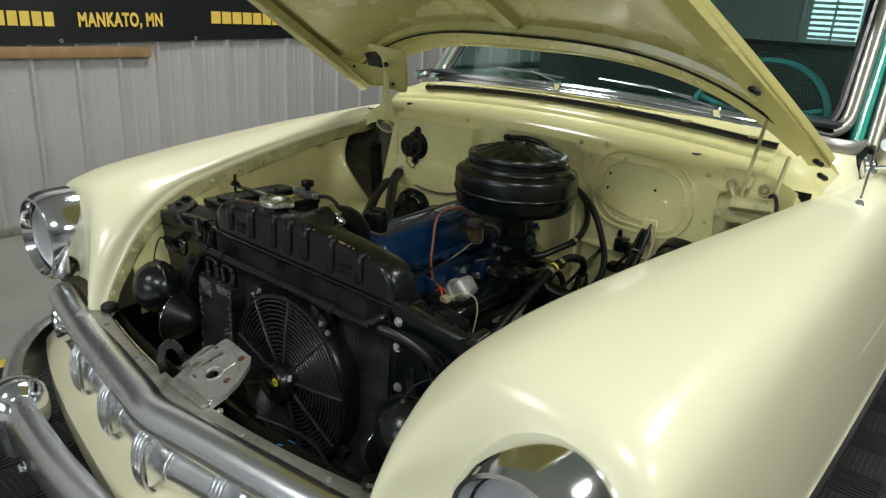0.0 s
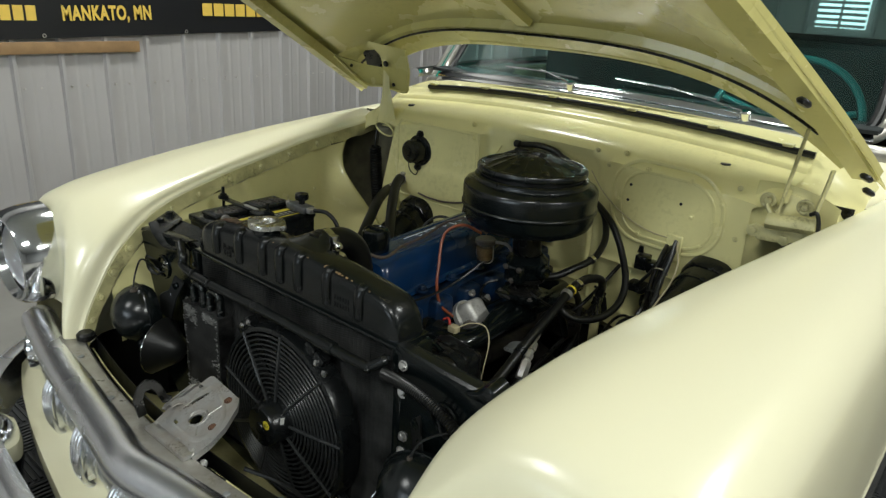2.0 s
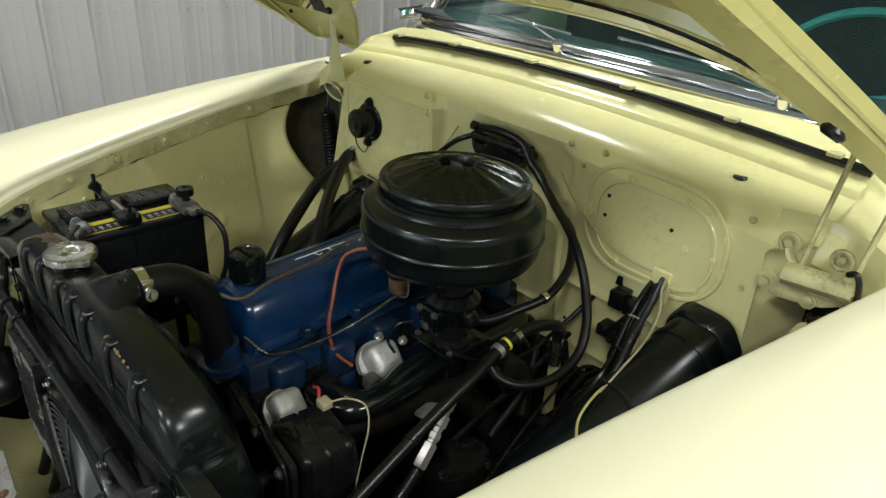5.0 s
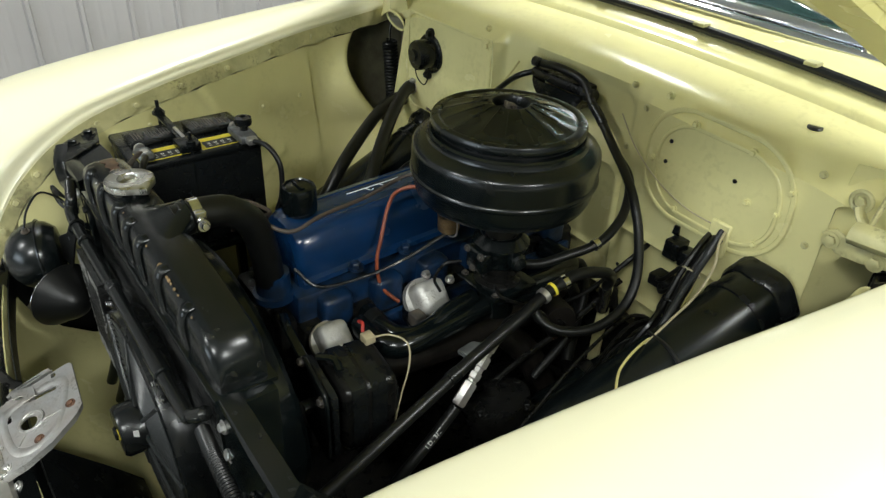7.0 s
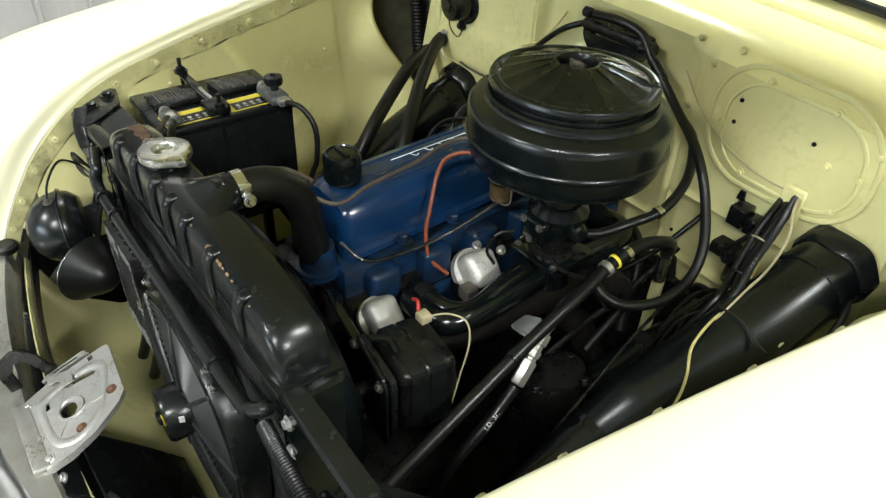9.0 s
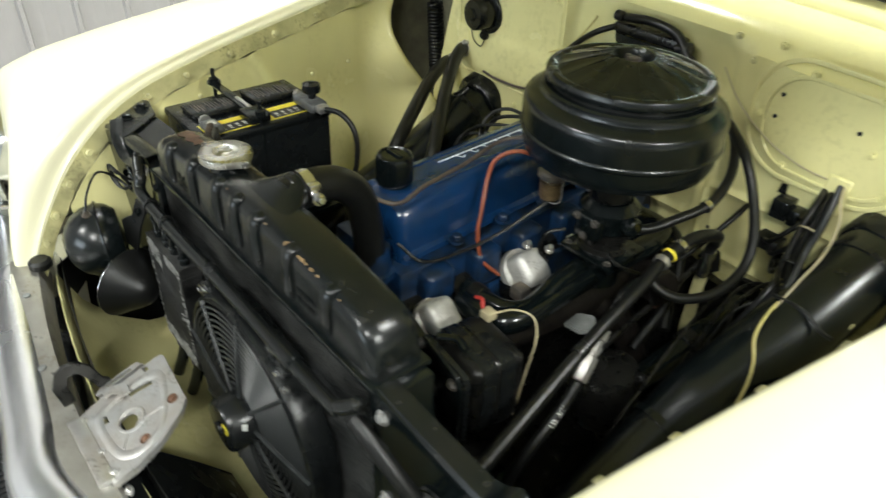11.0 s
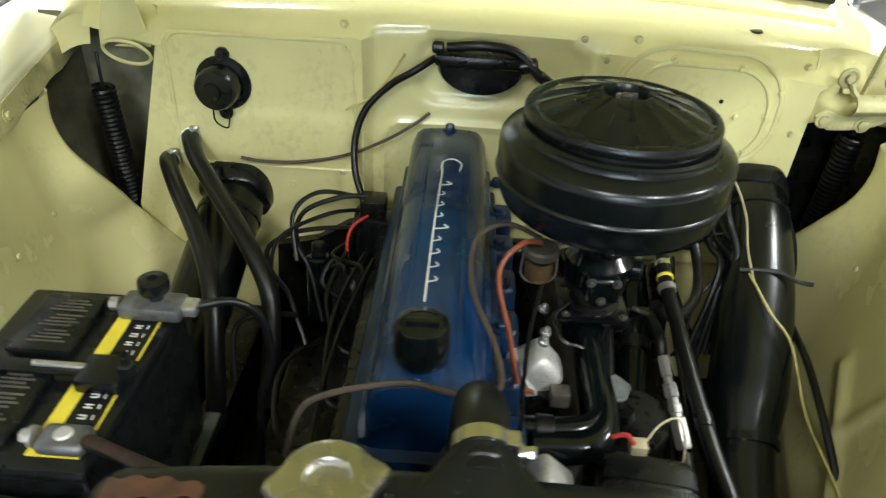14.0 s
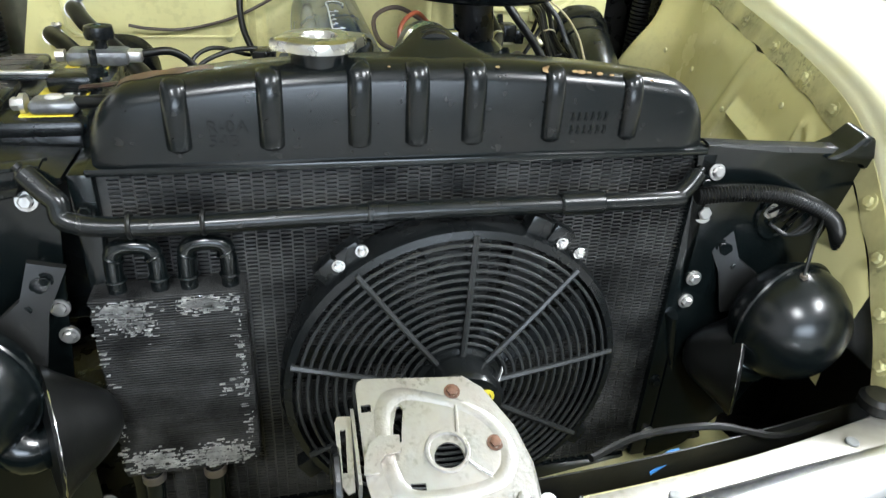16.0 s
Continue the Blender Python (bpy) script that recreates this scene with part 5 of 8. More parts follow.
# ---- horns ----
def horn(c, mirror, big, reach, turn):
    c = Vector(c)
    h = thing("horn", c, "glossy black trumpet horn with a domed motor on its bracket", "horn", "car horns")
    face = (0.22 * mirror, -1.0, -0.05)
    m = aim(c, face) @ Matrix.Scale(big, 4)
    part("dome", lathe(B(), [(0.0, 0.056), (0.018, 0.054), (0.036, 0.046), (0.050, 0.033), (0.059, 0.016), (0.0625, -0.004), (0.058, -0.020), (0.046, -0.034), (0, -0.038)], 48, m), SATIN, h)
    part("seam_ring", torus(B(), c + Vector(face).normalized() * -0.006 * big, 0.0632 * big, 0.0024, face, 40, 6), SATIN, h)
    b = c + V(-reach * mirror, 0.012, -0.065)
    m2 = aim(b, (-0.85 * mirror, turn, -0.08))
    part("trumpet", lathe(B(), [(0.0, -0.004), (0.045, -0.002), (0.064, 0.0), (0.066, 0.003), (0.064, 0.006), (0.057, 0.014), (0.047, 0.028), (0.036, 0.044), (0.026, 0.056), (0.014, 0.064), (0, 0.066)], 48, m2), RUBBER, h)
    pts = [m2 @ V(0.0662 * math.cos(q), 0.0662 * math.sin(q), 0.003) for q in [2 * math.pi * k / 40 for k in range(41)]]
    pts = [q for q in pts if q.y < b.y + 0.02]
    pts.sort(key=lambda q: q.z)
    part("worn_rim", tube(B(), [q for q in pts if q.y < b.y][::2], lambda u: 0.0008 + 0.0005 * math.sin(u * 47), 6, 60), BRIGHT, h, "bright line where the rim has lost its paint")
    part("throat", tube(B(), [m2 @ V(0, 0, 0.01), m2 @ V(-0.01, 0, -0.02), c + V(0, 0.02, -0.02), c], 0.024, 12), BLACK, h)
    bm = plate(B(), [c + V(x * mirror, y, z) for x, y, z in ((-0.088, 0.064, 0.082), (-0.058, 0.060, 0.092), (-0.048, 0.050, 0.058), (-0.030, 0.036, 0.045), (-0.034, 0.034, 0.0), (-0.060, 0.042, -0.01), (-0.068, 0.054, 0.04))], (0, 0.004, 0.002))
    part("bracket", bm, RUBBER, h)
    part("stem", tube(B(), [c + V(-0.065 * mirror, 0.055, 0.07), c + V(-0.06 * mirror, 0.092, 0.07)], 0.008, 8), BLACK, h)
    bolts([(c + V(-0.070 * mirror, 0.060, 0.074), (0, -1, 0)), (c + V(-0.052 * mirror, 0.054, 0.048), (0, -1, 0))], h, BLACK, 0.005, 0.005)
    post = part("terminal", tube(B(), [c + V(-0.01 * mirror, -0.012, 0.058), c + V(-0.012 * mirror, -0.014, 0.072)], 0.0045, 8), HOOK_STEEL, h)
    part("terminal_nut", bolt(B(), c + V(-0.011 * mirror, -0.013, 0.064), (0, -0.1, 1), 0.0055, 0.004), HOOK_STEEL, post)
    part("lead", tube(B(), [c + V(-0.012 * mirror, -0.014, 0.07), c + V(0.0, 0.0, 0.10), c + V(0.03 * mirror, 0.03, 0.115), c + V(0.045 * mirror, 0.06, 0.09), c + V(0.03 * mirror, 0.075, 0.07)], 0.0022, 6, 24), RUBBER, post)


horn((0.446, -0.064, 0.674), 1, 1.16, 0.038, 0.60)
horn((-0.408, -0.088, 0.70), -1, 1.08, 0.056, 0.36)

# ---- oil cooler ----
cool = thing("oil_cooler", (-0.235, -0.02, 0.51), "small scuffed finned oil cooler on the core", "oil cooler")
bm = box(B(), -0.302, -0.168, -0.034, -0.002, 0.525, 0.752, 0.002)
part("fin_pack", bm, ALU_FINS, cool)
bm = B()
random.seed(3)
for k in range(75):
    z = 0.528 + k * 0.003
    j = random.uniform(0, 0.0022)
    box(bm, -0.3035 - j, -0.1665 + j, -0.0355 - j * 0.6, -0.001, z, z + 0.0011)
tagged(part("cooler_fin", bm, ALU_FINS, cool), kind="stuff")
bm = B()
CLUMPS = ((-0.274, 0.737, 0.011, 0.006, 330), (-0.268, 0.720, 0.010, 0.006, 120), (-0.202, 0.741, 0.013, 0.005, 330), (-0.270, 0.549, 0.014, 0.007, 260), (-0.203, 0.546, 0.016, 0.007, 420), (-0.235, 0.535, 0.03, 0.004, 120), (-0.172, 0.65, 0.002, 0.07, 90), (-0.299, 0.62, 0.002, 0.07, 70), (-0.184, 0.637, 0.005, 0.006, 20))
for cx, cz, sx, sz, n in CLUMPS:
    for k in range(n):
        u, w = random.random(), random.random()
        x, z = random.gauss(cx, sx), random.gauss(cz, sz)
        if -0.303 < x < -0.168 and 0.528 < z < 0.751:
            z = 0.528 + 0.0015 * round((z - 0.528) / 0.0015)
            box(bm, x - 0.0075 * u * u - 0.0004, x + 0.0005, -0.0372, -0.034, z, z + 0.0003 + 0.0007 * w * w)
tagged(part("bent_fin", bm, ALU_SCUFF, cool), kind="stuff")
for x in (-0.262, -0.197):
    bm = tube(B(), [V(x - 0.019, -0.02, 0.745), V(x - 0.019, -0.02, 0.783), V(x - 0.012, -0.02, 0.798), V(x + 0.012, -0.02, 0.798), V(x + 0.019, -0.02, 0.783), V(x + 0.019, -0.02, 0.745)], 0.0085, 12, 30)
    bend = part("return_bend", bm, BLACK, cool)
    for q, d in (((x - 0.0175, -0.02, 0.788), (0.5, 0, 1)), ((x + 0.0175, -0.02, 0.788), (-0.5, 0, 1)), ((x - 0.019, -0.02, 0.764), (0, 0, 1)), ((x + 0.019, -0.02, 0.764), (0, 0, 1))):
        part("bend_ring", torus(B(), q, 0.0086, 0.0016, d, 18, 6), BLACK, bend)
    bm = tube(B(), [V(x - 0.02, -0.02, 0.53), V(x - 0.02, -0.02, 0.50), V(x - 0.022, -0.028, 0.47), V(x - 0.03, -0.04, 0.43)], 0.0105, 12, 16)
    part("hose_stub", bm, BLACK, cool)
    bm = lathe(B(), [(0.0108, -0.005), (0.0128, -0.005), (0.0128, 0.005), (0.0108, 0.005)], 18, aim((x - 0.02, -0.02, 0.510), (0, 0, 1)))
    part("hose_clamp", bm, HOOK_STEEL, cool)

# ---- electric fan ----
FC = V(0.053, -0.03, 0.618)
fan = thing("electric_fan", FC, "black plastic electric fan strapped to the radiator", "fan")
FR = 0.186
part("shroud", lathe(B(), [(FR + 0.004, 0.028), (FR + 0.006, 0.0), (FR + 0.002, -0.012), (FR - 0.006, -0.014), (FR - 0.008, 0.0), (FR - 0.008, 0.028)], 72, aim(FC, (0, 1, 0))), PLASTIC, fan)
ring_r = [0.056 + 0.0098 * k for k in range(13)]
for r_ in ring_r:
    part("guard_ring", torus(B(), FC + V(0, -0.014 - 0.008 * (1 - r_ / FR), 0), r_, 0.002, (0, 1, 0), 64, 6), GUARD, fan)
for k in range(9):
    a = math.radians(87 + 40 * k)
    d = V(math.cos(a), 0, math.sin(a))
    bm = tube(B(), [FC + d * 0.038 + V(0, -0.024, 0), FC + d * 0.1 + V(0, -0.021, 0), FC + d * (FR - 0.002) + V(0, -0.014, 0)], 0.0034, 6, 10)
    part("guard_spoke", bm, GUARD, fan)
part("motor", lathe(B(), [(0.054, 0.01), (0.054, -0.012), (0.050, -0.02), (0.044, -0.022), (0.043, -0.052), (0.039, -0.058), (0.012, -0.06), (0.010, -0.064), (0, -0.065)], 40, aim(FC, (0, 1, 0))), PLASTIC, fan)
for k in range(10):
    a = 2 * math.pi * k / 10 + 0.2
    rows = []
    for i in range(8):
        r_ = 0.045 + (FR - 0.06) * i / 7
        rows.append([FC + V(r_ * math.cos(a + w + 0.25 * i / 7), 0.006 + 0.022 * (w + 0.1), r_ * math.sin(a + w + 0.25 * i / 7)) for w in (-0.14, -0.05, 0.05, 0.14)])
    part("blade", grid(B(), rows, 0.0015), PLASTIC, fan)
for a0 in (58, 66, 125, 133, 215, 325):
    a = math.radians(a0)
    p = FC + V((FR + 0.012) * math.cos(a), 0.0, (FR + 0.012) * math.sin(a))
    part("lug", box(B(), -0.013, 0.013, -0.004, 0.016, -0.012, 0.012, 0.002, Matrix.Translation(p) @ Matrix.Rotation(-a + math.pi / 2, 4, "Y")), PLASTIC, fan)
bolts([(V(0.159, -0.036, 0.782), (0, -1, 0)), (V(0.180, -0.036, 0.769), (0, -1, 0)), (V(-0.051, -0.036, 0.788), (0, -1, 0)), (V(-0.074, -0.036, 0.773), (0, -1, 0))], fan, BRIGHT, 0.0044, 0.005, "screw")
part("label_sticker", box(B(), -0.004, 0.004, -0.0005, 0.0005, -0.014, 0.014, 0, Matrix.Translation(FC + V(0.0405, -0.038, 0.0175)) @ Matrix.Rotation(0.2, 4, "Y") @ Matrix.Rotation(1.3, 4, "Z")), WHITE_LABEL, fan)
st = part("round_sticker", lathe(B(), [(0.0095, 0), (0.0095, 0.0006), (0, 0.0006)], 24, aim(FC + V(0.020, -0.0595, 0.014), (0, -1, 0))), YELLOW_LABEL, fan)
lettering("lettering", "12V", Matrix.Translation(FC + V(0.020, -0.0604, 0.014)) @ pose(0, 0, 0, 90, 0, 0) @ pose(0, 0, 0, 0, 0, 200), 0.009, RUBBER, st, 0.0002)

# ---- hood latch on the front panel ----
latch = thing("hood_latch", (0.0, -0.20, 0.645), "worn bare steel hood latch plate with a hook", "latch")


def lz(y):
    return 0.664 + 0.36 * (y + 0.194)


def on_latch(pts, up=0.0):
    return [V(x, y, lz(y) + up) for x, y in pts]


SLOPE_L = (0, 1, 0.36)
UP_L = (0, -0.36, 1)
P = on_latch(((-0.068, -0.124), (-0.066, -0.117), (-0.060, -0.114), (0.034, -0.122), (0.050, -0.136), (0.071, -0.176), (0.075, -0.183), (0.079, -0.211), (0.077, -0.246), (-0.060, -0.252), (-0.068, -0.21)))
hole = ring_pts((0.007, -0.197, lz(-0.197)), 0.0138, (1, 0, 0), SLOPE_L, 24)
slot = on_latch(((-0.033, -0.146), (-0.0295, -0.145), (-0.027, -0.148), (-0.031, -0.166), (-0.033, -0.178), (-0.041, -0.178), (-0.038, -0.162)))
sq = on_latch(((-0.031, -0.215), (-0.018, -0.216), (-0.018, -0.225), (-0.031, -0.224)))
sq2 = on_latch(((-0.065, -0.140), (-0.056, -0.140), (-0.056, -0.147), (-0.065, -0.147)))
bm = plate(B(), P, (0, 0.001, -0.0028), (hole, slot, sq, sq2))
base = part("base_plate", bm, STEEL, latch)
# pressed panel raised round the socket, with its rounded shoulder
INNER = ((-0.050, -0.200), (-0.052, -0.164), (-0.049, -0.146), (-0.041, -0.134), (-0.025, -0.130), (0.003, -0.138), (0.028, -0.148), (0.049, -0.162), (0.061, -0.180), (0.065, -0.199), (0.059, -0.216), (0.043, -0.227), (0.01, -0.231), (-0.027, -0.230), (-0.043, -0.222))
ring = cr([V(*q, 0) for q in INNER + (INNER[0],)], 80)[:-1]
cx_, cy_ = 0.006, -0.185
rows = [[V(cx_ + (q.x - cx_) * k, cy_ + (q.y - cy_) * k, lz(cy_ + (q.y - cy_) * k) + h) for q in ring + [ring[0]]] for k, h in ((1.06, 0.0003), (1.0, 0.0012), (0.94, 0.0016), (0.88, 0.0012), (0.82, 0.0003))]
part("pressed_bead", grid(B(), rows), STEEL, base)
part("socket_lip", torus(B(), (0.006, -0.1915, lz(-0.1915) + 0.0008), 0.0185, 0.0024, UP_L, 32, 6), STEEL, base)
part("socket_rib", tube(B(), on_latch(((0.018, -0.178), (0.021, -0.160), (0.022, -0.150)), 0.0005), 0.0016, 6, 8), STEEL, base)
part("socket_rib", tube(B(), on_latch(((0.024, -0.203), (0.034, -0.212), (0.041, -0.217)), 0.0005), 0.0016, 6, 8), STEEL, base)
# folded edge and the upright side tab with its slot
part("edge_fold", grid(B(), [[V(x, y, lz(y)), V(x + 0.003, y - 0.002, lz(y) - 0.010)] for x, y in ((0.034, -0.122), (0.050, -0.136), (0.071, -0.176), (0.079, -0.211), (0.077, -0.246))], 0.002), STEEL, base)
tab = [V(-0.072, y, z) for y, z in ((-0.21, lz(-0.21) - 0.022), (-0.212, lz(-0.21) + 0.002), (-0.15, lz(-0.15) + 0.003), (-0.142, lz(-0.142)), (-0.142, lz(-0.142) - 0.024))]
part("side_wall", plate(B(), tab, (-0.003, 0, 0)), STEEL, base)
tab2 = on_latch(((-0.090, -0.150), (-0.087, -0.145), (-0.075, -0.146), (-0.078, -0.212), (-0.084, -0.214), (-0.090, -0.205)), -0.004)
part("side_tab", plate(B(), tab2, (0, 0.001, -0.0025), (on_latch(((-0.086, -0.158), (-0.081, -0.158), (-0.083, -0.196), (-0.087, -0.196)), -0.004),)), STEEL, base)
lever = on_latch(((-0.070, -0.206), (-0.068, -0.192), (-0.062, -0.180), (-0.053, -0.174), (-0.035, -0.175), (-0.036, -0.190), (-0.049, -0.191), (-0.055, -0.196), (-0.057, -0.206)), 0.0042)
part("release_lever", plate(B(), lever, (0, -0.0007, 0.002)), STEEL, latch)
HOOK = ((-0.255, 0.646), (-0.262, 0.685), (-0.252, 0.710), (-0.236, 0.720), (-0.220, 0.716), (-0.206, 0.700), (-0.196, 0.672), (-0.186, 0.664), (-0.190, 0.652), (-0.206, 0.658), (-0.216, 0.682), (-0.226, 0.697), (-0.238, 0.696), (-0.243, 0.682), (-0.238, 0.648))
bm = plate(B(), [V(-0.092, y, z) for y, z in HOOK], (-0.006, 0, 0))
bmesh.ops.bevel(bm, geom=[e for e in bm.edges if len(e.link_faces) == 2 and e.calc_face_angle(0) > 1.2], offset=0.0012, segments=1, affect="EDGES")
part("safety_hook", bm, GREASE_SHADE, latch, "dark worn safety hook")
bolts([((0.022, -0.136, lz(-0.136)), UP_L), ((0.051, -0.189, lz(-0.189)), UP_L)], latch, RUST, 0.0052, 0.004, "rivet")
bolts([((0.063, -0.239, lz(-0.239)), UP_L), ((0.02, -0.243, lz(-0.243)), UP_L), ((-0.052, -0.243, lz(-0.243)), UP_L)], latch, STEEL, 0.0055, 0.004)
part("mounting_foot", box(B(), -0.058, 0.075, -0.262, -0.240, 0.641, 0.650, 0.002), STEEL, latch)
bm = grid(B(), [[V(x, y, z) for y, z in ((-0.235, 0.632), (-0.18, 0.56), (-0.11, 0.47), (-0.06, 0.40))] for x in (-0.03, 0.03, 0.075, 0.12)], 0.003)
deflector = thing("air_deflector", (0.045, -0.15, 0.40), "black sheet deflector hanging behind the front panel", "panel")
part("sheet", bm, PLASTIC, deflector)
part("edge_fold", tube(B(), [V(0.12, -0.238, 0.632), V(0.12, -0.183, 0.56), V(0.12, -0.113, 0.47), V(0.12, -0.063, 0.40)], 0.004, 8, 20), PLASTIC, deflector)
part("edge_fold", tube(B(), [V(-0.03, -0.238, 0.632), V(-0.03, -0.183, 0.56), V(-0.03, -0.113, 0.47), V(-0.03, -0.063, 0.40)], 0.004, 8, 20), PLASTIC, deflector)
bolts([((0.0, -0.234, 0.63), (0, -0.7, 0.7)), ((0.09, -0.234, 0.63), (0, -0.7, 0.7))], deflector, STEEL, 0.006, 0.005)
# cream pan in front of the core
rows = []
for k in range(21):
    x = -0.50 + 1.0 * k / 20
    rows.append([V(x, -0.215 + 0.2 * x * x + dy, z - 0.03 * math.cos(x * 9) * (0.6 - z) * 3) for dy, z in ((0.0, 0.60), (0.03, 0.52), (0.08, 0.45), (0.14, 0.405), (0.23, 0.385))])
part("front_pan", grid(B(), rows, 0.003), CREAM_BAY, car)
bm = tube(B(), [V(0.15, -0.19, 0.63), V(0.22, -0.16, 0.62), V(0.3, -0.165, 0.625), V(0.37, -0.18, 0.615), V(0.47, -0.15, 0.60)], 0.004, 6)
single("cable", bm, RUBBER, "thin black cable lying along the front panel", "cable")
bm = tube(B(), [V(0.218, -0.188, 0.598), V(0.24, -0.184, 0.606), V(0.262, -0.18, 0.606)], 0.0042, 8)
joint = single("cable_joint", bm, BLUE_WIRE, "blue taped wire joint behind the front panel", "cable")
part("wire_tail", tube(B(), [V(0.26, -0.18, 0.606), V(0.272, -0.178, 0.606), V(0.28, -0.175, 0.60)], 0.002, 6), YELLOW_WIRE, joint)
part("wire_tail", tube(B(), [V(0.228, -0.186, 0.602), V(0.24, -0.182, 0.613), V(0.255, -0.178, 0.611)], 0.0025, 6), BLUE_WIRE, joint)

# ---- battery ----
bat = thing("battery", (-0.40, 0.22, 0.67), "black car battery with yellow labels, held by a bar", "battery")
bx0, bx1, by0, by1, bz = -0.494, -0.312, 0.095, 0.352, 0.882
case = part("case", box(B(), bx0 + 0.003, bx1 - 0.003, by0 + 0.003, by1 - 0.003, 0.675, bz - 0.012, 0.006), PLASTIC, bat)
part("lid", box(B(), bx0, bx1, by0, by1, bz - 0.018, bz, 0.006), PLASTIC, bat)
for y0, y1 in ((by0 + 0.02, by0 + 0.115), (by0 + 0.14, by1 - 0.02)):
    part("vent_cover", box(B(), bx0 + 0.03, bx0 + 0.10, y0, y1, bz, bz + 0.012, 0.005), PLASTIC, bat)
    for k in range(3):
        for j in range(4):
            part("moulded_mark", box(B(), bx0 + 0.048 + 0.004 * j, bx0 + 0.09 - 0.006 * ((j + k) % 2), y0 + 0.012 + k * 0.026 + j * 0.0055, y0 + 0.0145 + k * 0.026 + j * 0.0055, bz + 0.011, bz + 0.0128), HOOK_STEEL, bat)
    part("label_sticker", box(B(), bx1 - 0.062, bx1 - 0.012, y0 - 0.005, y1 + 0.002, bz, bz + 0.0012), YELLOW_LABEL, bat, "yellow warning label")
    part("label_print", box(B(), bx1 - 0.045, bx1 - 0.014, y0 + 0.004, y1 - 0.008, bz + 0.0012, bz + 0.0016), RUBBER, bat)
    bm = B()
    for k in range(5):
        yk = y0 + 0.012 + k * 0.014
        box(bm, bx1 - 0.036, bx1 - 0.028, yk, yk + 0.0016, bz + 0.0016, bz + 0.0021)
        box(bm, bx1 - 0.036, bx1 - 0.028, yk + 0.004, yk + 0.0055, bz + 0.0016, bz + 0.0021)
        box(bm, bx1 - (0.033 if k % 2 else 0.030), bx1 - (0.0318 if k % 2 else 0.028), yk + 0.0015, yk + 0.0042, bz + 0.0016, bz + 0.0021)
        box(bm, bx1 - 0.0225, bx1 - 0.021, yk, yk + 0.006, bz + 0.0016, bz + 0.0021)
    part("label_print", bm, WHITE_LABEL, bat)
for y in (by0 + 0.03, by1 - 0.032):
    part("post", cyl(B(), (bx1 - 0.03, y, bz - 0.002), (bx1 - 0.03, y, bz + 0.018), 0.009, 16, 0.002), ALU, bat)

# hold-down bar
hold = thing("battery_clamp", (-0.40, 0.207, 0.885), "rusty black hold-down bar across the battery", "clamp")
part("bar", box(B(), -0.515, -0.325, 0.198, 0.216, bz + 0.013, bz + 0.017, 0.001), BLACK_WORN, hold)
part("end_tab", box(B(), -0.365, -0.318, 0.186, 0.228, bz + 0.002, bz + 0.02, 0.004), BLACK_WORN, hold)
part("bright_link", box(B(), -0.415, -0.36, 0.204, 0.211, bz + 0.017, bz + 0.022, 0.002), STEEL, hold)
for x in (-0.509, -0.318):
    part("stud", cyl(B(), (x, 0.207, 0.68), (x, 0.207, bz + 0.045), 0.004, 10), BLACK_WORN, hold)
    part("wing_nut", bolt(B(), (x, 0.207, bz + 0.018), (0, 0, 1), 0.009, 0.010), BLACK_WORN, hold)

# terminal with its knob and the cables
term = thing("battery_terminal", (-0.335, 0.32, 0.885), "grey terminal clamp with a round black knob", "terminal")
part("clamp", box(B(), -0.372, -0.30, 0.30, 0.338, bz + 0.001, bz + 0.020, 0.006), LEAD, term)
part("clamp_bolt", tube(B(), [V(-0.385, 0.318, bz + 0.012), V(-0.375, 0.318, bz + 0.012)], 0.008, 8), STEEL, term)
part("knob", lathe(B(), [(0.008, 0.0), (0.008, 0.01), (0.0165, 0.012), (0.0178, 0.018), (0.0165, 0.027), (0.006, 0.029), (0.005, 0.024), (0, 0.024)], 24, Matrix.Translation((-0.333, 0.322, bz + 0.02))), PLASTIC, term)
part("lug", box(B(), -0.31, -0.285, 0.31, 0.332, bz + 0.004, bz + 0.018, 0.003), STEEL, term)
bm = tube(B(), [V(-0.29, 0.322, bz + 0.012), V(-0.25, 0.335, bz + 0.012), V(-0.222, 0.345, bz - 0.02), V(-0.215, 0.34, bz - 0.08), V(-0.23, 0.33, bz - 0.14), V(-0.24, 0.33, 0.62)], 0.0052, 10, 40)
single("battery_cable", bm, RUBBER, "black cable arching from the battery terminal", "cable")
term2 = thing("battery_terminal", (-0.335, 0.125, 0.885), "corroded battery terminal clamp beside the radiator tank", "terminal")
part("clamp", box(B(), -0.365, -0.318, 0.108, 0.14, bz + 0.001, bz + 0.016, 0.007, None, 3), LEAD, term2)
part("clamp_bolt", bolt(B(), (-0.37, 0.124, bz + 0.01), (-1, 0, 0), 0.007, 0.012), STEEL, term2)
part("cable_end", tube(B(), [V(-0.32, 0.12, bz + 0.012), V(-0.27, 0.10, bz + 0.015), V(-0.24, 0.085, bz - 0.02), V(-0.24, 0.09, 0.7)], 0.0065, 10, 30), RUBBER, term2)
part("strap_end", tube(B(), [V(-0.31, 0.11, bz + 0.03), V(-0.24, 0.075, bz + 0.045), V(-0.19, 0.055, bz + 0.05)], 0.006, 8, 14, 0.4), DULL_RUST, term2)
tray = thing("battery_tray", (-0.40, 0.22, 0.46), "black steel tray under the battery", "tray")
part("shelf", box(B(), -0.51, -0.30, 0.08, 0.365, 0.66, 0.675, 0.003), BLACK, tray)
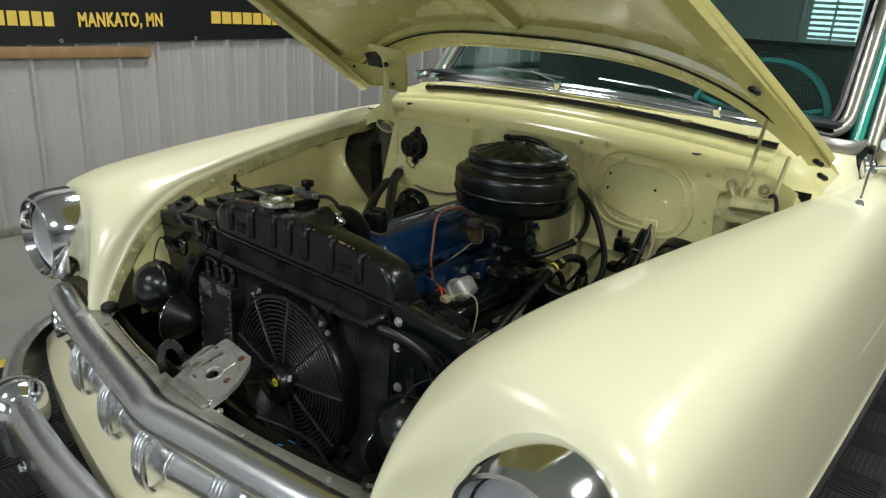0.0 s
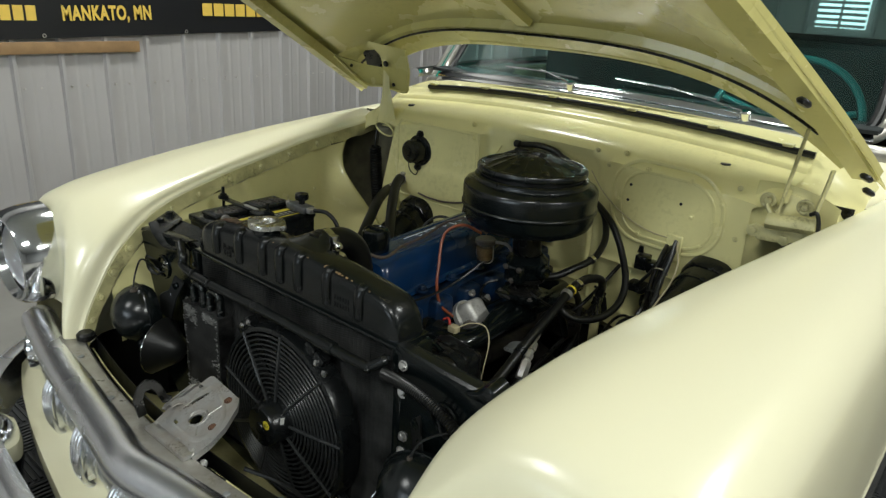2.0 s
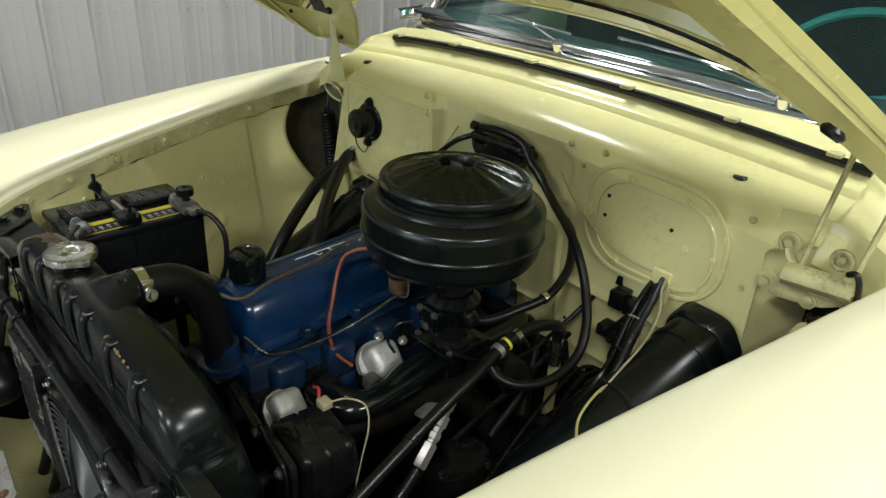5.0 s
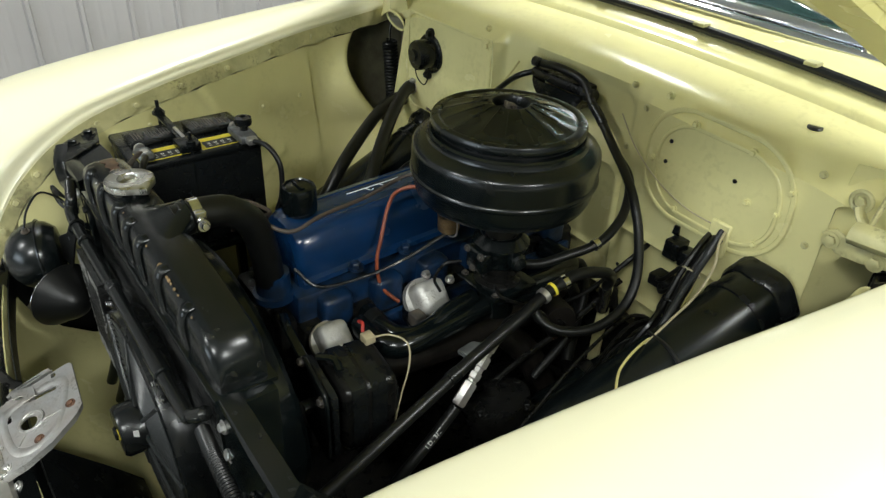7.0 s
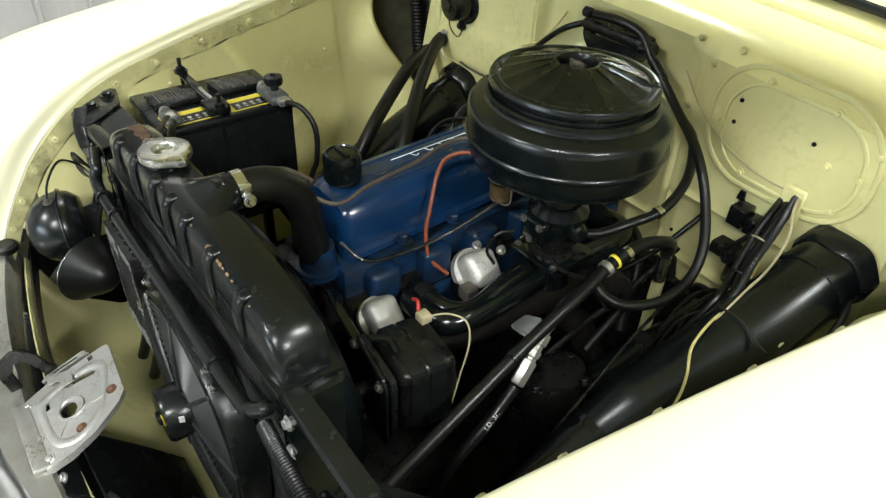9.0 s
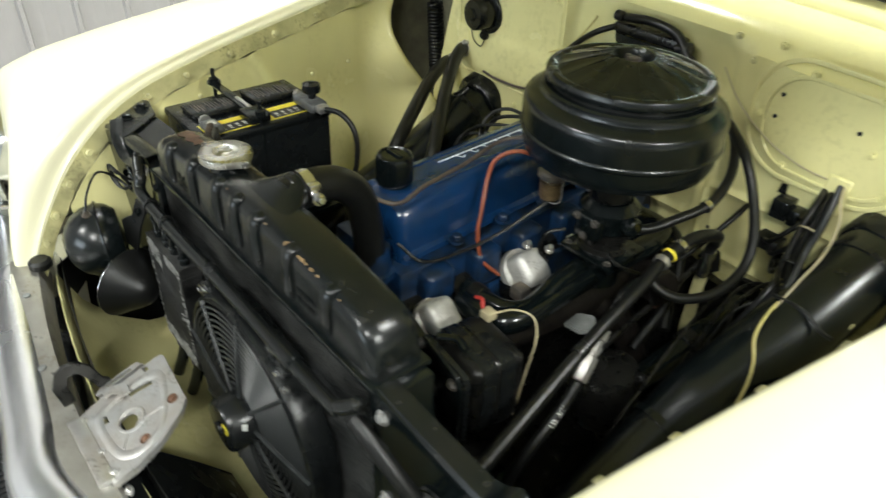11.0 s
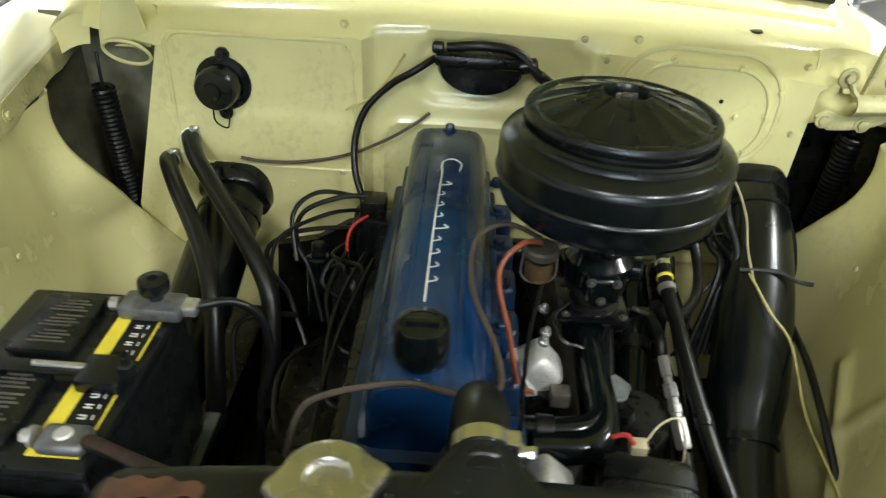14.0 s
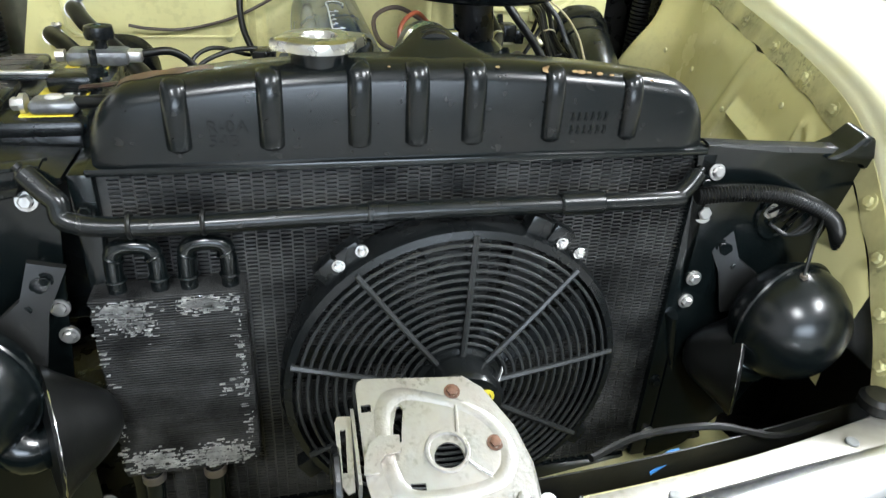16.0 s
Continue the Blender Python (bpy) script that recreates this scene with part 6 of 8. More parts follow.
for y in (0.1, 0.34):
    part("leg", box(B(), -0.50, -0.48, y - 0.01, y + 0.01, 0.36, 0.66, 0.002), BLACK, tray)

# ---- engine ----
eng = thing("engine", (0.0, 0.55, 0.40), "blue straight-six engine, dusty, with black ancillaries", "engine")
VX = -0.018


def vc_row(y, s=1.0, dz=0.0):
    dz += 0.045 * (y - 0.88)
    half = [(0.080, 0.802), (0.078, 0.810), (0.070, 0.814), (0.069, 0.838), (0.066, 0.862), (0.058, 0.882), (0.046, 0.892), (0.02, 0.8955), (0.0, 0.896)]
    left = [V(VX - a * s, y, b + dz) for a, b in half]
    right = [V(VX + a * s, y, b + dz) for a, b in reversed(half[:-1])]
    return left + right


rows = [vc_row(0.243, 0.86, -0.035), vc_row(0.245, 0.92, -0.02), vc_row(0.250, 0.96, -0.007), vc_row(0.264)] + [vc_row(0.264 + 0.616 * k / 16) for k in range(1, 17)] + [vc_row(0.892, 0.97, -0.005), vc_row(0.90, 0.88, -0.03)]
bm = grid(B(), rows)
bm.verts.ensure_lookup_table()
bm.faces.new(bm.verts[:17])
bm.faces.new(bm.verts[-17:])
vc = part("valve_cover", bm, BLUE, eng, "glossy blue pressed-steel valve cover")
for x in (VX - 0.032, VX + 0.034):
    part("bead", tube(B(), [V(x, 0.30, 0.8665), V(x, 0.6, 0.881), V(x, 0.87, 0.892)], 0.0035, 8, 20, 0.7), BLUE, vc)
# white flourish along the cover
def top_pt(dx, y):
    return V(VX + dx, y, 0.8975 + 0.045 * (y - 0.88))


bm = tube(B(), [top_pt(-0.012, 0.385), top_pt(-0.010, 0.55), top_pt(-0.006, 0.70)], 0.0015, 6, 20, 0.5)
for k in range(9):
    y = 0.43 + k * 0.030
    h = 0.020 if k in (4, 8) else 0.011
    tube(bm, [top_pt(-0.010, y - 0.006), top_pt(-0.010 + h, y - 0.001), top_pt(-0.010 + h * 0.7, y + 0.006)], 0.0014, 6, 8, 0.5)
tube(bm, [top_pt(0.022, 0.712), top_pt(0.024, 0.735), top_pt(0.010, 0.75), top_pt(-0.006, 0.738), top_pt(-0.006, 0.70)], 0.0018, 6, 20, 0.5)
part("script_flourish", bm, WHITE_LETTER, vc)
cap = part("oil_filler_cap", lathe(B(), [(0.022, 0.0), (0.0255, 0.004), (0.0305, 0.010), (0.031, 0.016), (0.031, 0.05), (0.028, 0.057), (0.024, 0.059), (0.022, 0.056), (0.012, 0.0565), (0, 0.057)], 40, Matrix.Translation((-0.027, 0.289, 0.864))), BLACK, eng)
part("cap_grip", box(B(), -0.046, -0.008, 0.285, 0.293, 0.920, 0.925, 0.002), BLACK, cap)
bolts([((VX, 0.86, 0.894), (0, 0, 1))], eng, BLUE, 0.008, 0.012, "cover_nut")
part("cylinder_head", box(B(), -0.115, 0.075, 0.225, 0.915, 0.695, 0.768, 0.008), BLUE_DIRTY, eng)
for k in range(6):
    y = 0.29 + 0.105 * k
    bm = box(B(), 0.06, 0.105, y - 0.03, y + 0.03, 0.69, 0.762, 0.012, None, 3)
    part("port_boss", bm, BLUE_DIRTY, eng)
    part("head_bolt", bolt(B(), (0.075, y + 0.05, 0.79), (0, 0, 1), 0.009, 0.012), BLUE_DIRTY, eng)
part("block", box(B(), -0.14, 0.10, 0.22, 0.90, 0.42, 0.715, 0.012), GREASE_SHADE, eng)
part("side_cover", box(B(), 0.095, 0.112, 0.27, 0.86, 0.52, 0.69, 0.008), BLUE_DIRTY, eng)
part("timing_cover", box(B(), -0.11, 0.08, 0.185, 0.225, 0.45, 0.73, 0.015), GREASE_SHADE, eng)
part("thermostat_housing", lathe(B(), [(0.036, 0), (0.036, 0.012), (0.03, 0.014), (0.028, 0.05), (0.0, 0.05)], 24, Matrix.Translation((0.028, 0.205, 0.755))), BLUE_DIRTY, eng)
# water pump, pulley, blade fan and belt behind the core
part("water_pump", cyl(B(), (-0.02, 0.13, 0.66), (-0.02, 0.19, 0.66), 0.055, 28, 0.006), GREASE_SHADE, eng)
part("pulley", lathe(B(), [(0.0, 0.0), (0.07, 0.0), (0.072, 0.006), (0.06, 0.012), (0.072, 0.018), (0.07, 0.024), (0, 0.024)], 36, aim((-0.02, 0.11, 0.66), (0, 1, 0))), BLACK, eng)
part("fan_belt", tube(B(), [V(-0.092, 0.122, 0.66), V(-0.02, 0.122, 0.732), V(0.15, 0.122, 0.745), V(0.225, 0.122, 0.74), V(0.26, 0.122, 0.70), V(0.2, 0.122, 0.62), V(-0.02, 0.122, 0.59), V(-0.09, 0.122, 0.655)], 0.006, 6, 60), RUBBER, eng)
# intake manifold and carburettor
im = part("intake_manifold", tube(B(), [V(0.12, 0.32, 0.70), V(0.19, 0.325, 0.705), V(0.215, 0.36, 0.71), V(0.215, 0.45, 0.715), V(0.215, 0.56, 0.72), V(0.215, 0.70, 0.715), V(0.19, 0.77, 0.705), V(0.11, 0.78, 0.70)], 0.023, 14, 60), BLACK, eng, "black curved intake manifold")
part("riser", cyl(B(), (0.215, 0.55, 0.70), (0.215, 0.55, 0.755), 0.035, 24, 0.005), BLACK, im)
part("flange", box(B(), 0.165, 0.265, 0.51, 0.59, 0.752, 0.764, 0.004), BLACK, im)
bolts([((0.174, 0.52, 0.764), (0, 0, 1)), ((0.256, 0.52, 0.764), (0, 0, 1)), ((0.174, 0.58, 0.764), (0, 0, 1)), ((0.256, 0.58, 0.764), (0, 0, 1))], eng, BLACK, 0.007, 0.008, "manifold_bolt")
part("exhaust_manifold", tube(B(), [V(0.11, 0.30, 0.655), V(0.17, 0.33, 0.64), V(0.185, 0.5, 0.625), V(0.185, 0.65, 0.62), V(0.16, 0.80, 0.64), V(0.11, 0.84, 0.655)], 0.026, 12, 50), BRONZE, eng)
part("exhaust_pipe", tube(B(), [V(0.19, 0.60, 0.61), V(0.235, 0.64, 0.56), V(0.25, 0.68, 0.47), V(0.25, 0.74, 0.38)], 0.028, 12), BRONZE, eng)

carb = thing("carburettor", (0.212, 0.55, 0.764), "dark greasy carburettor under the air cleaner", "carburettor")
part("throttle_body", lathe(B(), [(0, 0), (0.040, 0), (0.042, 0.012), (0.034, 0.016), (0.034, 0.035), (0.045, 0.04), (0.046, 0.05), (0, 0.05)], 28, Matrix.Translation((0.213, 0.55, 0.764))), GREASE_SHADE, carb)
part("base_flange", box(B(), 0.162, 0.266, 0.500, 0.602, 0.764, 0.772, 0.003), BLACK, carb)
part("bowl", lathe(B(), [(0, 0.0), (0.040, 0.0), (0.046, 0.006), (0.047, 0.030), (0.050, 0.034), (0.050, 0.042), (0.044, 0.048), (0.036, 0.056), (0, 0.058)], 32, Matrix.Translation((0.213, 0.55, 0.812))), BLACK, carb)
part("float_chamber", box(B(), 0.188, 0.238, 0.490, 0.53, 0.806, 0.852, 0.010, None, 3), BLACK, carb)
part("air_horn", cyl(B(), (0.212, 0.547, 0.866), (0.205, 0.547, 0.945), 0.034, 28, 0.003), GREASE_SHADE, carb)
part("choke_housing", cyl(B(), (0.252, 0.545, 0.838), (0.276, 0.540, 0.838), 0.016, 24, 0.004), BLACK, carb)
part("linkage", tube(B(), [V(0.17, 0.50, 0.80), V(0.15, 0.48, 0.79), V(0.16, 0.45, 0.775), V(0.19, 0.44, 0.77)], 0.003, 6), GREASE_SHADE, carb)
part("linkage", tube(B(), [V(0.26, 0.50, 0.80), V(0.285, 0.50, 0.79), V(0.29, 0.56, 0.75)], 0.0035, 6), GREASE_SHADE, carb)
bolts([((0.172, 0.510, 0.772), (0, 0, 1)), ((0.256, 0.510, 0.772), (0, 0, 1)), ((0.195, 0.490, 0.845), (0, -1, 0)), ((0.231, 0.490, 0.845), (0, -1, 0)), ((0.213, 0.490, 0.815), (0, -1, 0))], carb, HOOK_STEEL, 0.0045, 0.005, "screw")
filt = thing("fuel_filter", (0.122, 0.505, 0.83), "small glass-bowl fuel filter with a wire bail", "fuel filter")
part("glass_bowl", lathe(B(), [(0, 0.0), (0.016, 0.001), (0.020, 0.006), (0.021, 0.036), (0.019, 0.040)], 24, Matrix.Translation((0.122, 0.505, 0.836))), LENS, filt)
part("sediment", cyl(B(), (0.122, 0.505, 0.838), (0.122, 0.505, 0.868), 0.016, 20), BRASS, filt)
part("head", cyl(B(), (0.122, 0.505, 0.876), (0.122, 0.505, 0.890), 0.025, 24, 0.003), HOOK_STEEL, filt)
part("bail", tube(B(), [V(0.099, 0.505, 0.88), V(0.099, 0.505, 0.84), V(0.122, 0.505, 0.828), V(0.145, 0.505, 0.84), V(0.145, 0.505, 0.88)], 0.0015, 6, 20), STEEL, filt)
part("pipe", tube(B(), [V(0.14, 0.51, 0.885), V(0.165, 0.53, 0.88), V(0.18, 0.54, 0.86)], 0.004, 8), STEEL, filt)

# ---- air cleaner ----
AX, AY = 0.204, 0.547
air = thing("air_cleaner", (AX, AY, 0.90), "large round satin black oil-bath air cleaner", "air cleaner")
m = Matrix.Translation((AX, AY, 0))
part("canister", lathe(B(), [(0.035, 0.940), (0.10, 0.940), (0.134, 0.943), (0.142, 0.949), (0.1475, 0.962), (0.1495, 0.982), (0.1535, 0.985), (0.1545, 0.988), (0.1535, 0.991), (0.1515, 0.993), (0.1525, 1.022), (0.1515, 1.031), (0.148, 1.036), (0.136, 1.041), (0.130, 1.0435), (0.1285, 1.047), (0.1285, 1.053), (0.125, 1.056), (0.0, 1.056)], 88, m), SATIN, air)
part("neck_ring", lathe(B(), [(0.116, 1.054), (0.116, 1.063), (0.112, 1.065), (0, 1.065)], 72, m), RUBBER, air)


def facets(r, a):
    return 0.0010 * math.cos(a * 16) * (1 if 0.05 < r < 0.105 else 0)


part("lid", lathe(B(), [(0.114, 1.0625), (0.122, 1.0625), (0.1242, 1.066), (0.1242, 1.072), (0.122, 1.0765), (0.117, 1.0785), (0.111, 1.078), (0.108, 1.076), (0.104, 1.0775), (0.075, 1.088), (0.05, 1.0955), (0.033, 1.1005), (0.030, 1.100), (0.0275, 1.096), (0.026, 1.086), (0, 1.085)], 128, m, facets), LID_BLACK, air, "glossy black lid with pressed rays")
for k in range(16):
    a = 2 * math.pi * k / 16
    d = V(math.cos(a), math.sin(a), 0)
    part("pressed_ray", tube(B(), [V(AX, AY, 1.1012) + d * 0.034, V(AX, AY, 1.0905) + d * 0.07, V(AX, AY, 1.0790) + d * 0.103], 0.0012, 6, 8, 0.6), LID_BLACK, air)
nut = part("wing_nut", cyl(B(), (AX, AY, 1.084), (AX, AY, 1.098), 0.0075, 14, 0.002), HOOK_STEEL, air)
part("wing", box(B(), AX - 0.014, AX + 0.014, AY - 0.002, AY + 0.002, 1.088, 1.099, 0.0015), HOOK_STEEL, nut)

# ---- pumps and generator on the driver's flank ----
dome = thing("pump_housing", (0.135, 0.445, 0.68), "bare cast aluminium domed housing", "pump")
DM = Matrix.Translation((0.114, 0.457, 0.696)) @ Matrix.Rotation(0.85, 4, "Y")
part("dome", box(B(), -0.031, 0.031, -0.030, 0.031, -0.004, 0.056, 0.015, DM, 4), ALU, dome)
part("rim_band", lathe(B(), [(0.030, 0.016), (0.040, 0.014), (0.0405, 0.002), (0.036, -0.003), (0, -0.004)], 36, DM), ALU, dome)
part("rib_lip", box(B(), 0.150, 0.178, 0.400, 0.425, 0.690, 0.716, 0.004), HOOK_STEEL, dome)
bolts([((0.165, 0.42, 0.702), (0, 0, 1)), ((0.165, 0.47, 0.702), (0, 0, 1))], dome, STEEL, 0.006, 0.006)
part("base_boss", box(B(), 0.105, 0.17, 0.415, 0.475, 0.66, 0.695, 0.008), GREASE_SHADE, dome)
dome2 = thing("outlet_housing", (0.14, 0.255, 0.70), "bare cast aluminium outlet housing", "housing")
OM = Matrix.Translation((0.120, 0.258, 0.690)) @ Matrix.Rotation(0.75, 4, "Y")
part("body", box(B(), -0.030, 0.030, -0.028, 0.028, -0.004, 0.046, 0.014, OM, 4), ALU, dome2)
part("rim_band", lathe(B(), [(0.028, 0.014), (0.037, 0.012), (0.0375, 0.001), (0.03, -0.003), (0, -0.004)], 32, OM), ALU, dome2)
part("foot", box(B(), 0.10, 0.17, 0.23, 0.285, 0.66, 0.702, 0.006), GREASE_SHADE, dome2)
gen = thing("alternator", (0.25, 0.24, 0.62), "black cased alternator with a wiring plug", "alternator")
ALT = Matrix.Translation((0.246, 0.229, 0.688)) @ Matrix.Rotation(-0.12, 4, "Z")
part("casing", box(B(), -0.055, 0.056, -0.038, 0.056, -0.07, 0.062, 0.016, ALT, 3), GREASE_SHADE, gen)
for y0, y1 in ((-0.060, -0.041), (-0.012, -0.009), (0.020, 0.0225)):
    part("case_seam", box(B(), -0.0565, 0.0575, y0, y1, -0.07, 0.0635, 0.014, ALT, 2), PLASTIC, gen)
part("rear_cover", lathe(B(), [(0, 0.014), (0.03, 0.013), (0.046, 0.006), (0.05, 0.0), (0.05, -0.01)], 32, ALT @ aim((0, 0.056, -0.006), (0, 1, 0))), PLASTIC, gen)
ear = plate(B(), [ALT @ V(x, -0.060, z) for x, z in ((-0.052, 0.03), (-0.048, 0.072), (-0.030, 0.078), (0.050, 0.070), (0.060, 0.05), (0.060, -0.06), (0.03, -0.07), (-0.04, -0.06))], (0, -0.007, 0))
bmesh.ops.bevel(ear, geom=ear.edges[:], offset=0.002, segments=1, affect="EDGES")
mount = part("mounting_plate", ear, BLACK_WORN, gen)
bolts([(ALT @ V(-0.036, -0.067, 0.066), (0, -1, 0.2)), (ALT @ V(0.045, -0.067, 0.052), (0, -1, 0.2))], mount, HOOK_STEEL, 0.006, 0.007)
part("adjusting_arm", tube(B(), [ALT @ V(-0.03, -0.045, 0.072), ALT @ V(-0.01, -0.025, 0.074), ALT @ V(0.012, -0.024, 0.068)], 0.007, 8, 12, 0.6), BLACK, gen)
part("adjuster", tube(B(), [V(0.20, 0.17, 0.76), V(0.14, 0.175, 0.775), V(0.09, 0.19, 0.76)], 0.008, 8, 12, 0.5), BLACK, gen)
part("front_pulley", lathe(B(), [(0, 0), (0.035, 0), (0.036, 0.006), (0.028, 0.012), (0.036, 0.018), (0, 0.018)], 28, aim((0.235, 0.12, 0.69), (0, 1, 0))), GREASE_SHADE, gen)
part("shaft", cyl(B(), (0.235, 0.12, 0.69), (0.235, 0.17, 0.69), 0.012), GREASE_SHADE, gen)
part("plug", box(B(), 0.222, 0.242, 0.258, 0.276, 0.768, 0.782, 0.002), WHITE_WIRE, gen)
part("red_lead", tube(B(), [V(0.225, 0.262, 0.784), V(0.215, 0.268, 0.792), V(0.20, 0.27, 0.785)], 0.003, 6), RED_WIRE, gen)
bm = tube(B(), [V(0.24, 0.27, 0.78), V(0.26, 0.29, 0.79), V(0.285, 0.305, 0.785), V(0.30, 0.30, 0.755), V(0.302, 0.285, 0.70), V(0.30, 0.27, 0.62)], 0.0015, 8, 40)
single("wire", bm, WHITE_WIRE, "cream wire looping down from the alternator plug", "wire")
bm = tube(B(), [V(0.105, 0.342, 0.712), V(0.15, 0.341, 0.713), V(0.190, 0.348, 0.715), V(0.211, 0.372, 0.717), V(0.212, 0.41, 0.722), V(0.209, 0.45, 0.735), V(0.206, 0.505, 0.74)], 0.0165, 16, 50)
elbow = single("elbow_pipe", bm, BLACK, "black elbow pipe from the engine to the carburettor", "pipe")
part("hose_end", lathe(B(), [(0.0168, -0.012), (0.0195, -0.011), (0.0195, 0.011), (0.0168, 0.012)], 24, aim((0.135, 0.3412, 0.7125), (1, 0, 0))), RUBBER, elbow)
bm = plate(B(), [V(0.238, 0.447, 0.668), V(0.272, 0.452, 0.668), V(0.284, 0.478, 0.672), V(0.262, 0.500, 0.674), V(0.236, 0.485, 0.672)], (0, 0, -0.010))
bmesh.ops.bevel(bm, geom=bm.edges[:], offset=0.003, segments=2, affect="EDGES")
part("bracket_plate", bm, GREY_LABEL, eng)
bolts([(V(0.146, 0.552, 0.745), (0.3, 0, 1)), (V(0.145, 0.497, 0.745), (0.3, 0, 1)), (V(0.135, 0.449, 0.768), (0.3, 0, 1))], eng, STEEL, 0.0058, 0.010, "manifold_nut")

# steering gear and column below the hoses
gear = thing("steering_gear", (0.31, 0.52, 0.44), "greasy black steering gear with its column jacket", "steering gear")
part("housing", lathe(B(), [(0, -0.06), (0.05, -0.058), (0.058, -0.045), (0.058, 0.03), (0.066, 0.033), (0.066, 0.045), (0.03, 0.052), (0.014, 0.055), (0.014, 0.075), (0, 0.076)], 28, aim((0.31, 0.50, 0.53), (-0.3, -0.1, 1))), GREASE_SHADE, gear)
part("column_jacket", tube(B(), [V(0.315, 0.53, 0.50), V(0.345, 0.68, 0.55), V(0.375, 0.86, 0.615)], 0.026, 18, 20), BLACK, gear)
part("column_flange", lathe(B(), [(0.026, 0), (0.05, 0), (0.05, 0.006), (0.03, 0.012), (0.026, 0.012)], 28, aim((0.3725, 0.845, 0.610), (-0.15, -0.9, -0.32))), RUBBER, gear)
part("column_clamp", lathe(B(), [(0.026, -0.012), (0.032, -0.012), (0.032, 0.012), (0.026, 0.012)], 24, aim((0.348, 0.70, 0.557), (0.15, 0.9, 0.32))), GREASE_SHADE, gear)
bolts([(V(0.31 + 0.055 * math.cos(q), 0.50 + 0.055 * math.sin(q), 0.577 + 0.3 * 0.055 * math.cos(q)), (-0.3, -0.1, 1)) for q in (0.3, 1.8, 3.4, 4.9)], gear, GREASE_SHADE, 0.008, 0.009, "cover_bolt")
part("shift_rod", tube(B(), [V(0.30, 0.80, 0.72), V(0.285, 0.70, 0.655), V(0.27, 0.58, 0.60), V(0.26, 0.48, 0.55)], 0.006, 8), GREASE_SHADE, gear)
part("shift_lever", plate(B(), [V(0.285, 0.76, 0.70), V(0.30, 0.76, 0.735), V(0.322, 0.76, 0.725), V(0.33, 0.76, 0.69), V(0.31, 0.76, 0.672)], (0, 0.006, 0)), GREASE_SHADE, gear)
heat = thing("exhaust_heat_valve", (0.262, 0.66, 0.62), "rust-brown exhaust heat valve under the manifold", "valve")
part("drum", lathe(B(), [(0, -0.035), (0.03, -0.033), (0.034, -0.025), (0.034, 0.025), (0.03, 0.033), (0, 0.035)], 26, aim((0.262, 0.665, 0.668), (0.8, -0.3, 0.2))), BRONZE, heat)
part("weight", box(B(), 0.288, 0.296, 0.635, 0.68, 0.64, 0.665, 0.003), DULL_RUST, heat)
part("shaft", cyl(B(), (0.25, 0.66, 0.668), (0.306, 0.645, 0.682), 0.005, 10), GREASE_SHADE, heat)
# brake pipes and a junction block on the toe board
junction = thing("brake_junction", (0.40, 0.80, 0.60), "dark junction block with bent brake pipes", "brake pipes")
part("block", box(B(), 0.385, 0.42, 0.80, 0.835, 0.605, 0.64, 0.004), GREASE_SHADE, junction)
for k in range(3):
    part("pipe", tube(B(), [V(0.39 + 0.011 * k, 0.805, 0.64), V(0.388 + 0.012 * k, 0.80, 0.675 + 0.01 * k), V(0.36 + 0.02 * k, 0.76 - 0.02 * k, 0.685), V(0.36 + 0.03 * k, 0.64, 0.64), V(0.37 + 0.03 * k, 0.50, 0.56), V(0.38 + 0.02 * k, 0.36, 0.48)], 0.0035, 8, 40), GREASE_SHADE, junction)
part("tee_nut", bolt(B(), (0.40, 0.80, 0.62), (0, -1, 0), 0.01, 0.014), GREASE_SHADE, junction)
# near-black sheet over the lower firewall
part("dark_toe_sheet", plate(B(), [V(x, FW - 0.03, z) for x, z in ((0.03, 0.36), (0.05, 0.62), (0.20, 0.635), (0.29, 0.61), (0.36, 0.60), (0.44, 0.59), (0.47, 0.36))], (0, 0.02, 0)), GREASE_SHADE, car)
for pts, r in (([(0.15, 0.84, 0.66), (0.20, 0.80, 0.70), (0.25, 0.76, 0.69), (0.285, 0.70, 0.63), (0.29, 0.6, 0.56)], 0.009), ([(0.12, 0.83, 0.60), (0.19, 0.79, 0.645), (0.25, 0.75, 0.63), (0.30, 0.68, 0.57)], 0.012), ([(0.305, 0.866, 0.79), (0.300, 0.82, 0.765), (0.27, 0.76, 0.70), (0.24, 0.72, 0.66)], 0.005)):
    single("return_hose", tube(B(), [V(*q) for q in pts], r, 12, 30), RUBBER, "black rubber hose behind the manifold", "hose", "hoses behind the manifold")

# tubes over the engine
bm = tube(B(), [V(0.118, 0.49, 0.905), V(0.092, 0.457, 0.925), V(0.066, 0.432, 0.912), V(0.062, 0.415, 0.885), V(0.078, 0.39, 0.835), V(0.088, 0.375, 0.797), V(0.10, 0.377, 0.75), V(0.122, 0.40, 0.72)], 0.0036, 10, 60)
single("vacuum_tube", bm, ORANGE, "orange-brown tube from the filter to the pump", "tube")
bm = tube(B(), [V(0.12, 0.51, 0.90), V(0.07, 0.50, 0.925), V(0.03, 0.47, 0.915), V(0.028, 0.39, 0.895), V(0.052, 0.29, 0.90), V(0.060, 0.24, 0.892), V(0.05, 0.215, 0.895), V(0.02, 0.20, 0.905), V(-0.03, 0.235, 0.882), V(-0.068, 0.242, 0.87), V(-0.12, 0.232, 0.862), V(-0.15, 0.223, 0.845), V(-0.17, 0.215, 0.78)], 0.0036, 8, 60)
single("vent_tube", bm, BROWN_WIRE, "thin brown tube across the valve cover", "tube")
